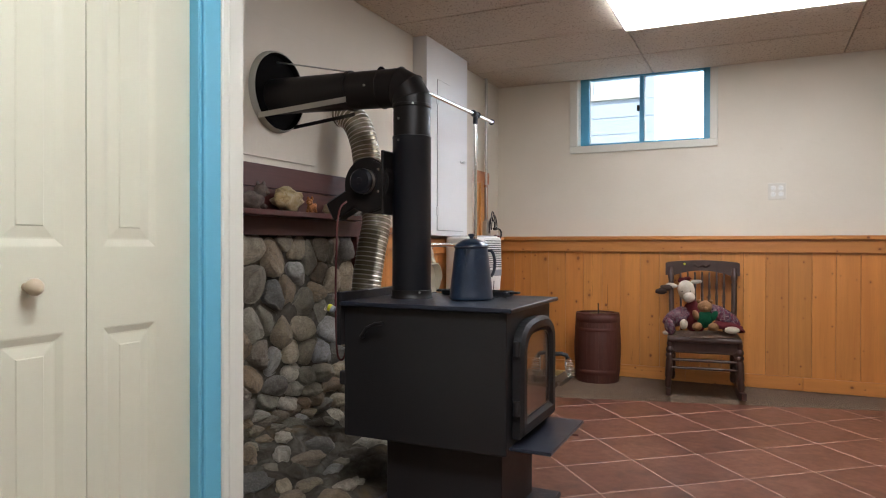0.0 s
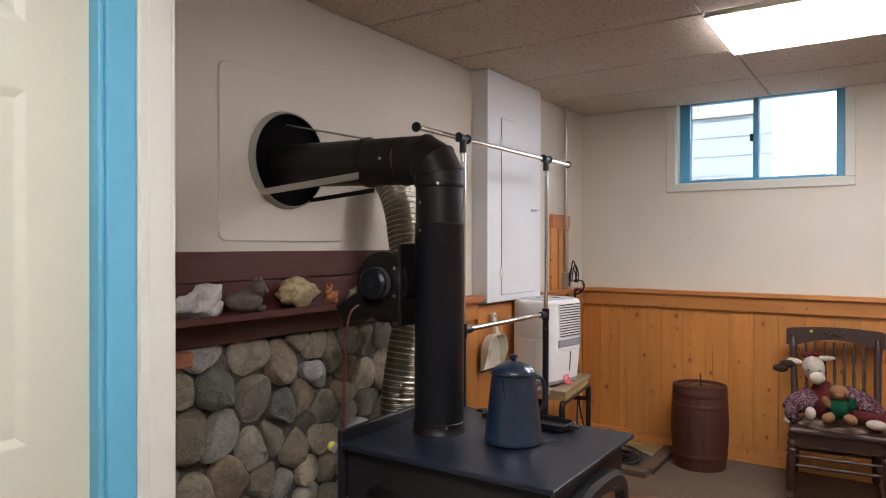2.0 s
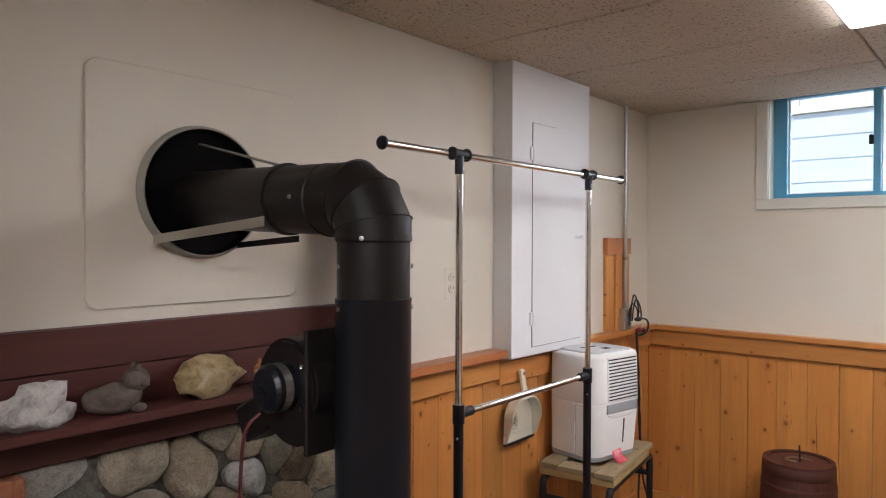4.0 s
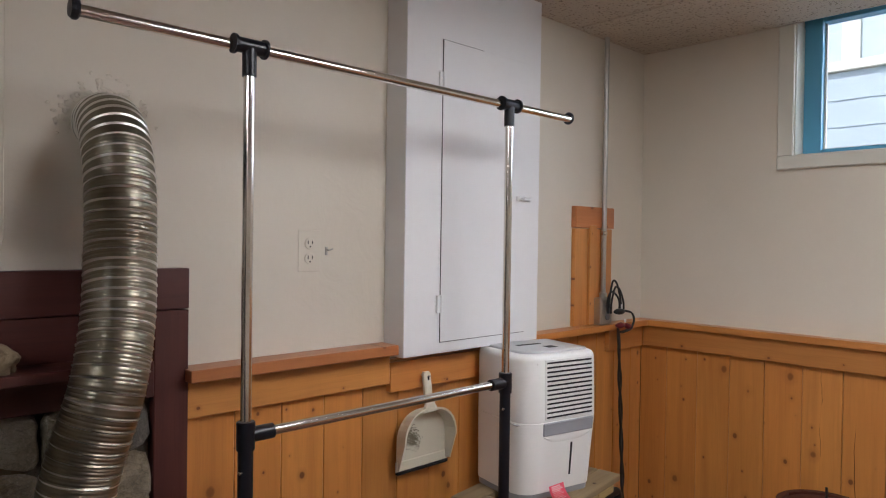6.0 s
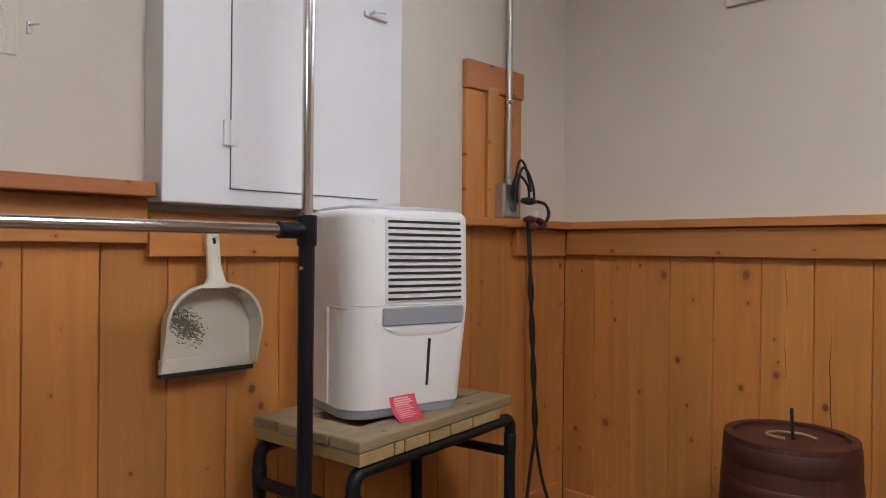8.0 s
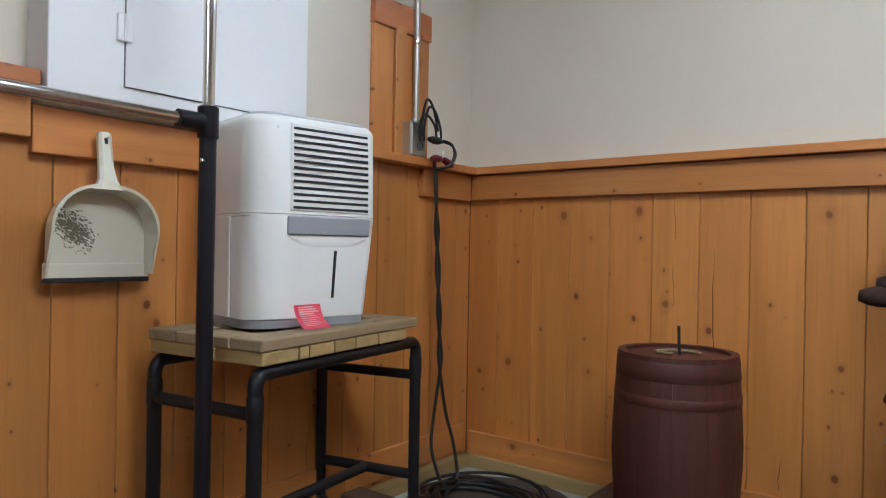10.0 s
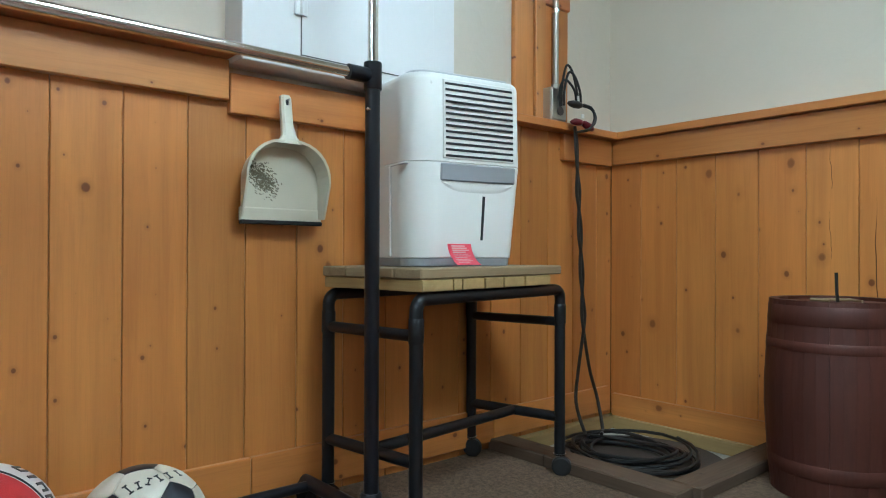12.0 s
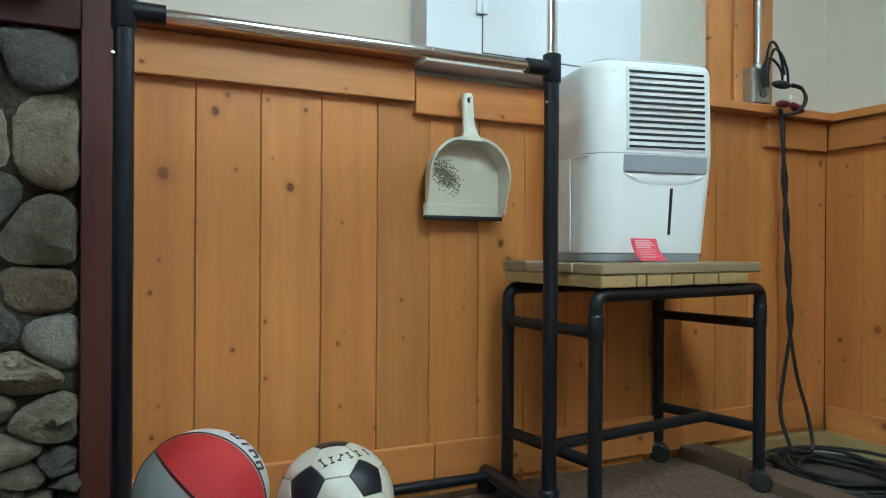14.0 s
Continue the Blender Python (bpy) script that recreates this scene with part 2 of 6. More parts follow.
def floor_tile():
    m, nt, b = material("terracotta_floor_tile", 0.3)
    v = coords(nt)
    rnd = nt.nodes.new("ShaderNodeObjectInfo").outputs["Random"]
    big, mid, fine = noise_tex(nt, v, 6.0, 5.0, 0.65, 0.8), noise_tex(nt, v, 24.0, 5.0, 0.7), noise_tex(nt, v, 120.0, 3.0)
    c = ramp(nt, big, [(0.3, (0.095, 0.036, 0.025)), (0.5, (0.17, 0.068, 0.044)), (0.72, (0.245, 0.115, 0.078))])
    c = mix(nt, maths(nt, "MULTIPLY", ramp(nt, mid, [(0.40, grey(0)), (0.75, grey(1))]), 0.5), c, (0.085, 0.033, 0.023))
    vein = ramp(nt, noise_tex(nt, v, 9.0, 5.0, 0.6, 2.5), [(0.485, grey(0)), (0.5, grey(1)), (0.515, grey(0))])
    c = mix(nt, maths(nt, "MULTIPLY", vein, 0.05), c, (0.30, 0.17, 0.12))
    c = mix(nt, 0.6, c, ramp(nt, rnd, [(0, grey(0.75)), (1, grey(1.0))]), "MULTIPLY")
    nt.links.new(c, b.inputs["Base Color"])
    nt.links.new(maths(nt, "ADD", maths(nt, "MULTIPLY", mid, 0.20), 0.25), b.inputs["Roughness"])
    bump(nt, b, maths(nt, "ADD", big, maths(nt, "MULTIPLY", fine, 0.1)), 0.10, 0.004)
    return m


def carpet():
    m, nt, b = material("brown_grey_carpet", 0.95, spec=0.1)
    v = coords(nt, shift=False, world_space=True)
    tuft, big = noise_tex(nt, v, 260.0, 3.0), noise_tex(nt, v, 3.0, 4.0)
    fleck = noise_tex(nt, v, 70.0, 4.0, 0.7)
    c = mix(nt, big, (0.15, 0.102, 0.066), (0.25, 0.175, 0.118))
    c = mix(nt, ramp(nt, fleck, [(0.42, grey(0)), (0.62, grey(0.55))]), c, (0.075, 0.058, 0.042))
    c = mix(nt, ramp(nt, tuft, [(0.45, grey(0)), (0.65, grey(0.5))]), c, (0.05, 0.037, 0.027))
    nt.links.new(c, b.inputs["Base Color"])
    bump(nt, b, tuft, 0.8, 0.006)
    return m


def stone():
    m, nt, b = material("river_stone", 0.68)
    v = coords(nt)
    rnd = nt.nodes.new("ShaderNodeObjectInfo").outputs["Random"]
    base = ramp(nt, rnd, [(0.0, (0.15, 0.155, 0.12)), (0.16, (0.35, 0.31, 0.22)), (0.32, (0.52, 0.43, 0.29)), (0.46, (0.14, 0.14, 0.13)),
                          (0.60, (0.37, 0.27, 0.16)), (0.74, (0.20, 0.19, 0.135)), (0.88, (0.60, 0.54, 0.42)), (1.0, (0.29, 0.305, 0.32))])
    blot, fine = noise_tex(nt, v, 14.0, 7.0, 0.75, 0.8), noise_tex(nt, v, 150.0, 4.0, 0.7)
    vein = ramp(nt, noise_tex(nt, coords(nt, (1, 0.35, 1)), 26.0, 5.0, 0.65, 2.5), [(0.47, grey(0)), (0.5, grey(1)), (0.53, grey(0))])
    c = mix(nt, ramp(nt, blot, [(0.45, grey(0)), (0.66, grey(0.58))]), base, (0.11, 0.090, 0.066))
    c = mix(nt, ramp(nt, blot, [(0.28, grey(0.7)), (0.42, grey(0))]), c, (0.55, 0.50, 0.40))
    c = mix(nt, maths(nt, "MULTIPLY", vein, 0.45), c, (0.08, 0.07, 0.055))
    c = mix(nt, maths(nt, "MULTIPLY", ramp(nt, fine, [(0.52, grey(0)), (0.72, grey(1))]), 0.45), c, (0.46, 0.42, 0.34))
    nt.links.new(c, b.inputs["Base Color"])
    bump(nt, b, maths(nt, "ADD", blot, maths(nt, "MULTIPLY", fine, 0.45)), 1.0, 0.024)
    return m


def mortar():
    m, nt, b = material("rough_grey_mortar", 0.92, spec=0.2)
    v = coords(nt, shift=False, world_space=True)
    big, mid, fine = noise_tex(nt, v, 7.0, 5.0, 0.65, 0.6), noise_tex(nt, v, 34.0, 6.0, 0.75), noise_tex(nt, v, 150.0, 4.0, 0.7)
    c = ramp(nt, big, [(0.32, (0.075, 0.064, 0.048)), (0.52, (0.135, 0.118, 0.090)), (0.70, (0.25, 0.235, 0.20))])
    c = mix(nt, maths(nt, "MULTIPLY", ramp(nt, mid, [(0.50, grey(0)), (0.68, grey(1))]), 0.6), c, (0.055, 0.046, 0.035))
    ochre = ramp(nt, noise_tex(nt, v, 4.0, 3.0), [(0.58, grey(0)), (0.68, grey(0.5))])
    c = mix(nt, ochre, c, (0.26, 0.16, 0.055))
    nt.links.new(c, b.inputs["Base Color"])
    bump(nt, b, maths(nt, "ADD", mid, maths(nt, "MULTIPLY", fine, 0.4)), 1.0, 0.03)
    return m


def rock(name, a, c2, dark):
    m, nt, b = material(name, 0.75)
    v = coords(nt)
    big, fine = noise_tex(nt, v, 22.0, 5.0, 0.65, 0.8), noise_tex(nt, v, 130.0, 4.0, 0.7)
    c = ramp(nt, big, [(0.3, dark), (0.48, a), (0.68, c2)])
    c = mix(nt, maths(nt, "MULTIPLY", fine, 0.3), c, dark)
    nt.links.new(c, b.inputs["Base Color"])
    bump(nt, b, maths(nt, "ADD", big, maths(nt, "MULTIPLY", fine, 0.4)), 0.6, 0.012)
    return m


def duct_metal():
    m, nt, b = material("crimped_aluminium_duct", 0.3, 1.0)
    v = coords(nt, shift=False)
    big, fine = noise_tex(nt, v, 9.0, 4.0), noise_tex(nt, v, 60.0, 3.0)
    c = mix(nt, big, (0.21, 0.19, 0.14), (0.30, 0.275, 0.215))
    nt.links.new(c, b.inputs["Base Color"])
    nt.links.new(maths(nt, "ADD", maths(nt, "MULTIPLY", big, 0.12), 0.30), b.inputs["Roughness"])
    bump(nt, b, fine, 0.03, 0.002)
    return m


def enamel():
    m, nt, b = material("speckled_blue_enamel", 0.3)
    v = coords(nt, shift=False)
    spots = ramp(nt, voronoi(nt, v, 190.0).outputs["Distance"], [(0.14, grey(1)), (0.24, grey(0))])
    keep = ramp(nt, noise_tex(nt, v, 60.0, 2.0), [(0.5, grey(0)), (0.6, grey(1))])
    big = noise_tex(nt, v, 14.0, 4.0)
    c = mix(nt, big, (0.0075, 0.017, 0.037), (0.013, 0.029, 0.059))
    c = mix(nt, maths(nt, "MULTIPLY", maths(nt, "MULTIPLY", spots, keep), 0.6), c, (0.25, 0.33, 0.40))
    nt.links.new(c, b.inputs["Base Color"])
    b.inputs["Coat Weight"].default_value = 0.4
    return m


def cloth(name, colors, scale, rough=0.95):
    """Printed or woven cloth: small patches of several colours."""
    m, nt, b = material(name, rough, spec=0.15)
    v = coords(nt, shift=False)
    cell = voronoi(nt, v, scale)
    sep = nt.nodes.new("ShaderNodeSeparateColor")
    nt.links.new(cell.outputs["Color"], sep.inputs[0])
    n = len(colors)
    c = ramp(nt, sep.outputs[0], [(i / max(1, n - 1), col) for i, col in enumerate(colors)])
    weave = noise_tex(nt, v, 320.0, 2.0)
    c = mix(nt, maths(nt, "MULTIPLY", weave, 0.4), c, tuple(x * 0.4 for x in colors[0]))
    nt.links.new(c, b.inputs["Base Color"])
    bump(nt, b, weave, 0.5, 0.003)
    return m


def window_glass(name, rough=0.0):
    m, nt, b = material(name, rough)
    b.inputs["Base Color"].default_value = (0.97, 0.99, 0.99, 1)
    b.inputs["Transmission Weight"].default_value = 1.0
    b.inputs["IOR"].default_value = 1.45
    return m


def siding_paint():
    m, nt, b = material("pale_house_siding", 0.6)
    v = coords(nt, shift=False, world_space=True)
    c = mix(nt, noise_tex(nt, v, 3.0, 4.0), (0.36, 0.43, 0.48), (0.42, 0.49, 0.54))
    nt.links.new(c, b.inputs["Base Color"])
    return m


def stove_glass():
    m, nt, b = material("brown_stove_glass", 0.08)
    v = coords(nt, shift=False)
    c = mix(nt, noise_tex(nt, v, 9.0, 4.0), (0.06, 0.042, 0.03), (0.12, 0.085, 0.06))
    nt.links.new(c, b.inputs["Base Color"])
    b.inputs["Coat Weight"].default_value = 1.0
    b.inputs["Coat Roughness"].default_value = 0.04
    return m


def lamp_glow(power, name="lit_lamp_diffuser", colour=(1.0, 0.985, 0.95)):
    m, nt, b = material(name, 0.5)
    b.inputs["Base Color"].default_value = (0.9, 0.9, 0.88, 1)
    b.inputs["Emission Color"].default_value = (*colour, 1)
    b.inputs["Emission Strength"].default_value = power
    return m


PLASTER, CEILING_TILE, FLOOR_TILE, CARPET = plaster(), ceiling_tile(), floor_tile(), carpet()
GROUT = plain("pale_grout", (0.40, 0.29, 0.235), 0.85, vary=0.18, grain=120, relief=0.3)
MORTAR = mortar()
STONE, DUCT, ENAMEL, SIDING = stone(), duct_metal(), enamel(), siding_paint()
ROCK_YELLOW = rock("yellow_quartz_rock", (0.35, 0.26, 0.12), (0.45, 0.39, 0.28), (0.16, 0.10, 0.04))
ROCK_WHITE = rock("white_quartz_rock", (0.5, 0.48, 0.45), (0.68, 0.66, 0.63), (0.22, 0.19, 0.16))
ROCK_BROWN = rock("orange_carved_stone", (0.36, 0.13, 0.035), (0.46, 0.20, 0.07), (0.16, 0.06, 0.02))
ROCK_TAN = rock("dull_tan_rock", (0.20, 0.145, 0.08), (0.30, 0.23, 0.14), (0.09, 0.06, 0.03))
ROCK_GREY = rock("grey_carved_stone", (0.10, 0.073, 0.056), (0.145, 0.11, 0.085), (0.05, 0.036, 0.03))
BRICK = rock("orange_brick", (0.36, 0.13, 0.06), (0.42, 0.18, 0.09), (0.2, 0.07, 0.03))
GLASS, STOVE_GLASS, GLOW = window_glass("window_glass"), stove_glass(), lamp_glow(LAMP_POWER)
SKY_WHITE = lamp_glow(SKY_GLOW, "white_sky", (0.80, 0.90, 1.0))
# pale colour stands for the sky mirrored in the neighbour's panes
HOUSE_PANE = plain("sky_reflection_pane", (0.52, 0.60, 0.60), 0.1, vary=0.2, grain=4)
BALL_RED = plain("red_ball_rubber", (0.55, 0.025, 0.03), 0.5, vary=0.08, grain=420, relief=0.6)
BALL_GREY = plain("grey_ball_rubber", (0.33, 0.35, 0.33), 0.55, vary=0.08, grain=420, relief=0.6)
BALL_WHITE = plain("white_ball_skin", (0.72, 0.72, 0.72), 0.4, vary=0.05, grain=300, relief=0.2)
BALL_BLACK = plain("black_ball_skin", (0.015, 0.016, 0.022), 0.4, vary=0.1)
BALL_TAN = plain("aged_white_ball_skin", (0.66, 0.62, 0.52), 0.42, vary=0.08, grain=200, relief=0.2)
FLORAL = cloth("floral_print_cloth", [(0.02, 0.015, 0.025), (0.15, 0.02, 0.04), (0.03, 0.03, 0.05), (0.40, 0.30, 0.28), (0.015, 0.015, 0.035), (0.20, 0.03, 0.05)], 185)
WEAVE = cloth("woven_seat_cushion", [(0.16, 0.08, 0.06), (0.26, 0.2, 0.15), (0.09, 0.06, 0.05)], 160)
FELT_CREAM = cloth("cream_felt", [(0.50, 0.44, 0.35), (0.57, 0.51, 0.42)], 200)
FELT_BROWN = cloth("brown_plush", [(0.20, 0.10, 0.045), (0.27, 0.15, 0.07)], 200)
FELT_RED = cloth("dark_red_cloth", [(0.13, 0.022, 0.024), (0.09, 0.015, 0.02)], 150)
FELT_GREEN = cloth("green_knit", [(0.006, 0.06, 0.028), (0.009, 0.085, 0.04)], 200)
FELT_DARK = cloth("dark_brown_plush", [(0.035, 0.022, 0.018), (0.05, 0.03, 0.024)], 200)
PAN_WHITE = plain("cream_dustpan_plastic", (0.68, 0.65, 0.52), 0.4, vary=0.05, grain=40, relief=0.04)
DUST = plain("grey_brown_dust", (0.20, 0.175, 0.115), 0.9, vary=0.4, grain=150, relief=0.5)


# ---- mesh helpers ----
def finish(bm, name, mats, smooth=False):
    me = bpy.data.meshes.new(name)
    bmesh.ops.recalc_face_normals(bm, faces=bm.faces)
    if smooth:
        for e in bm.edges:
            if len(e.link_faces) == 2 and e.calc_face_angle(0.0) > 0.75:
                e.smooth = False
    bm.to_mesh(me)
    bm.free()
    for m in (mats if isinstance(mats, (list, tuple)) else [mats]):
        me.materials.append(m)
    if smooth:
        for p in me.polygons:
            p.use_smooth = True
    return me


def part(name, bm, mats, parent=None, label="", smooth=False, m=None):
    ob = new(name, finish(bm, name, mats, smooth))
    if parent is not None:
        ob.parent = parent
    if m is not None:
        ob.matrix_local = m
    if label:
        ob["label"] = label
    return ob


def thing(name, label, category, m=None, group="", kind=""):
    ob = new(name)
    ob.empty_display_size = 0.05
    if m is not None:
        ob.matrix_world = m
    return tagged(ob, label, category, group, kind)


def box(bm, x0, x1, y0, y1, z0, z1, bevel=0.0, seg=1, mi=0):
    r = bmesh.ops.create_cube(bm, size=1.0, matrix=Matrix.Translation(((x0 + x1) / 2, (y0 + y1) / 2, (z0 + z1) / 2)) @ Matrix.Diagonal((x1 - x0, y1 - y0, z1 - z0, 1)))
    faces = list({f for v in r["verts"] for f in v.link_faces})
    for f in faces:
        f.material_index = mi
    if bevel > 0:
        edges = list({e for v in r["verts"] for e in v.link_edges})
        out = bmesh.ops.bevel(bm, geom=edges, offset=bevel, segments=seg, profile=0.5, affect="EDGES", clamp_overlap=True)
        for f in out["faces"]:
            f.material_index = mi
    return bm


def boxes(*items, bevel=0.0, seg=1):
    bm = bmesh.new()
    for it in items:
        box(bm, *it, bevel=bevel, seg=seg)
    return bm


def lathe(profile, seg=24, bm=None, m=None, mi=0, caps=True):
    """Turns (radius, height) pairs round the z axis."""
    bm = bm or bmesh.new()
    m = m or Matrix()
    rings = []
    for r, z in profile:
        if r < 1e-5:
            rings.append([bm.verts.new(m @ Vector((0, 0, z)))])
        else:
            rings.append([bm.verts.new(m @ Vector((r * math.cos(2 * math.pi * i / seg), r * math.sin(2 * math.pi * i / seg), z))) for i in range(seg)])
    made = []
    for a, b in zip(rings, rings[1:]):
        for i in range(seg):
            k = (i + 1) % seg
            if len(a) == 1 and len(b) == 1:
                continue
            if len(a) == 1:
                made.append(bm.faces.new((a[0], b[i], b[k])))
            elif len(b) == 1:
                made.append(bm.faces.new((a[i], a[k], b[0])))
            else:
                made.append(bm.faces.new((a[i], a[k], b[k], b[i])))
    if caps:
        for ring in (rings[0], rings[-1]):
            if len(ring) > 1:
                made.append(bm.faces.new(ring))
    for f in made:
        f.material_index = mi
    return bm


def spline(points, per=8):
    """A smooth line through the points."""
    pts = [Vector(p) for p in points]
    pts = [pts[0] * 2 - pts[1]] + pts + [pts[-1] * 2 - pts[-2]]
    out = []
    for i in range(1, len(pts) - 2):
        a, b, c, d = pts[i - 1:i + 3]
        for k in range(per):
            t = k / per
            out.append(0.5 * ((2 * b) + (c - a) * t + (2 * a - 5 * b + 4 * c - d) * t * t + (3 * b - a - 3 * c + d) * t ** 3))
    out.append(pts[-2])
    return out


def tube(points, radius, seg=10, bm=None, mi=0, caps=True):
    """A round tube along points; radius is one number or one per point."""
    bm = bm or bmesh.new()
    pts = [Vector(p) for p in points]
    radii = radius if isinstance(radius, (list, tuple)) else [radius] * len(pts)
    tangents = []
    for i in range(len(pts)):
        a, b = pts[max(0, i - 1)], pts[min(len(pts) - 1, i + 1)]
        tangents.append((b - a).normalized())
    up = Vector((0, 0, 1)) if abs(tangents[0].z) < 0.9 else Vector((1, 0, 0))
    side = tangents[0].cross(up).normalized()
    rings = []
    for p, t, r in zip(pts, tangents, radii):
        side = (side - t * side.dot(t)).normalized()
        other = t.cross(side)
        rings.append([bm.verts.new(p + r * (math.cos(2 * math.pi * i / seg) * side + math.sin(2 * math.pi * i / seg) * other)) for i in range(seg)])
    made = []
    for a, b in zip(rings, rings[1:]):
        for i in range(seg):
            k = (i + 1) % seg
            made.append(bm.faces.new((a[i], a[k], b[k], b[i])))
    if caps:
        made.append(bm.faces.new(rings[0]))
        made.append(bm.faces.new(rings[-1]))
    for f in made:
        f.material_index = mi
    return bm


def blob(bm, centre, size, rough=0.0, sub=2, seed=0, mi=0, turn=(0, 0, 0)):
    """A rounded lump; rough knocks it out of shape."""
    r = bmesh.ops.create_icosphere(bm, subdivisions=sub, radius=1.0)
    rot = Euler([radians(a) for a in turn]).to_matrix()
    for v in r["verts"]:
        d = 1 + rough * noise.noise(v.co * 1.7 + Vector((seed * 7.3, seed * 3.1, seed)))
        v.co = Vector(centre) + rot @ Vector((v.co.x * d * size[0], v.co.y * d * size[1], v.co.z * d * size[2]))
    for f in {f for v in r["verts"] for f in v.link_faces}:
        f.material_index = mi
        f.smooth = True
    return bm


def frame_of(origin, x, y, z):
    return Matrix(((x[0], y[0], z[0], origin[0]), (x[1], y[1], z[1], origin[1]), (x[2], y[2], z[2], origin[2]), (0, 0, 0, 1)))


BOARDS = {}


def board(name, parent, mat, length, width, thick, m, bevel=0.002, label=""):
    """A board: length along its z, width along x, thickness along y; alike boards share a mesh."""
    key = (round(length, 3), round(width, 3), round(thick, 3), mat.name, bevel)
    if key not in BOARDS:
        bm = bmesh.new()
        box(bm, -width / 2, width / 2, 0, thick, 0, length, bevel)
        BOARDS[key] = finish(bm, name, mat)
    ob = new(name, BOARDS[key])
    ob.parent = parent
    ob.matrix_local = m
    if label:
        ob["label"] = label
    return ob


def left_upright(y, z, x=0.0):
    return frame_of((x, y, z), (0, -1, 0), (1, 0, 0), (0, 0, 1))


def left_flat(y, z, x=0.0):
    """A board along +y on the stove wall; z is its middle."""
    return frame_of((x, y, z), (0, 0, 1), (1, 0, 0), (0, 1, 0))


def far_upright(x, z, y=FAR_Y):
    return frame_of((x, y, z), (-1, 0, 0), (0, -1, 0), (0, 0, 1))


def far_flat(x, z, y=FAR_Y):
    return frame_of((x, y, z), (0, 0, 1), (0, -1, 0), (1, 0, 0))


def structure(name, bm, mat, label, category):
    return tagged(part(name, bm, mat), label, category, kind="structure")


# ---- the shell of the room ----
T = 0.2
wall_left = structure("wall_left", boxes((-T, 0, CLOSET_Y - 0.1, FAR_Y + T, 0, CEIL + 0.05)), PLASTER, "cream painted plaster wall above pine panelling", "wall")
WIN = (0.654, 1.612, 1.748)   # the window's opening: two sides and the sill; its head is the ceiling
bm = boxes((0, WIN[0], FAR_Y, FAR_Y + T, 0, CEIL + 0.05), (WIN[1], RIGHT_X + T, FAR_Y, FAR_Y + T, 0, CEIL + 0.05), (WIN[0], WIN[1], FAR_Y, FAR_Y + T, 0, WIN[2]))
wall_far = structure("wall_far", bm, PLASTER, "cream painted plaster wall with a high window", "wall")
structure("wall_right", boxes((RIGHT_X, RIGHT_X + T, BACK_Y, FAR_Y, 0, CEIL + 0.05)), PLASTER, "plain cream plaster wall", "wall")
structure("wall_back", boxes((-T, RIGHT_X + T, BACK_Y - T, BACK_Y, 0, CEIL + 0.05)), PLASTER, "plain cream plaster wall", "wall")
bm = boxes((-T, CLOSET_X, CLOSET_Y - 0.1, CLOSET_Y, 0, CEIL + 0.05), (CLOSET_X - 0.1, CLOSET_X, CLOSET_Y - 0.172, CLOSET_Y - 0.1, 2.06, CEIL + 0.05),
           (CLOSET_X - 0.1, CLOSET_X, BACK_Y, CLOSET_Y - 0.172, 2.06, CEIL + 0.05), (CLOSET_X - 0.1, CLOSET_X, BACK_Y, 0.69, 0, 2.06), (-T, -T + 0.05, BACK_Y, CLOSET_Y - 0.1, 0, CEIL + 0.05))
structure("wall_closet", bm, PLASTER, "cream plaster wall round a closet with folding doors", "wall")

# ceiling panels, two feet by four, with thin dark seams
bm = boxes((-T, RIGHT_X + T, BACK_Y - T, FAR_Y + T, CEIL + 0.05, CEIL + 0.19))
yy = 5.205
rows_y = [(yy, FAR_Y)]
while yy > BACK_Y:
    rows_y.append((max(BACK_Y, yy - 0.605), yy))
    yy -= 0.605
LIGHT = (1.215, 2.43, 4.045, 4.60)
for y0, y1 in rows_y:
    xx = 0.0
    while xx < RIGHT_X:
        x1 = min(RIGHT_X, xx + 1.215)
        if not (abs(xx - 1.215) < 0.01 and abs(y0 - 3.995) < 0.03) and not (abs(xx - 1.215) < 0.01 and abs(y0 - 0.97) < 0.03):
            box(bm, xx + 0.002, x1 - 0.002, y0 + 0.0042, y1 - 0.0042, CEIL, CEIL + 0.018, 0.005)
        xx += 1.215
structure("ceiling", bm, CEILING_TILE, "beige fissured acoustic ceiling panels with thin seams", "ceiling")

# floor: concrete, tiles laid on the slant, carpet by the far wall
structure("floor", boxes((-T, RIGHT_X + T, BACK_Y - T, FAR_Y + T, -0.2, -0.03)), CONCRETE, "concrete floor slab under tiles and carpet", "floor")


def carpet_edge(x):
    return 4.64 + 0.262 * x


def slab(points, z0, z1):
    bm = bmesh.new()
    low = [bm.verts.new((x, y, z0)) for x, y in points]
    top = [bm.verts.new((x, y, z1)) for x, y in points]
    bm.faces.new(low)
    bm.faces.new(top)
    for i in range(len(points)):
        k = (i + 1) % len(points)
        bm.faces.new((low[i], low[k], top[k], top[i]))
    return bm


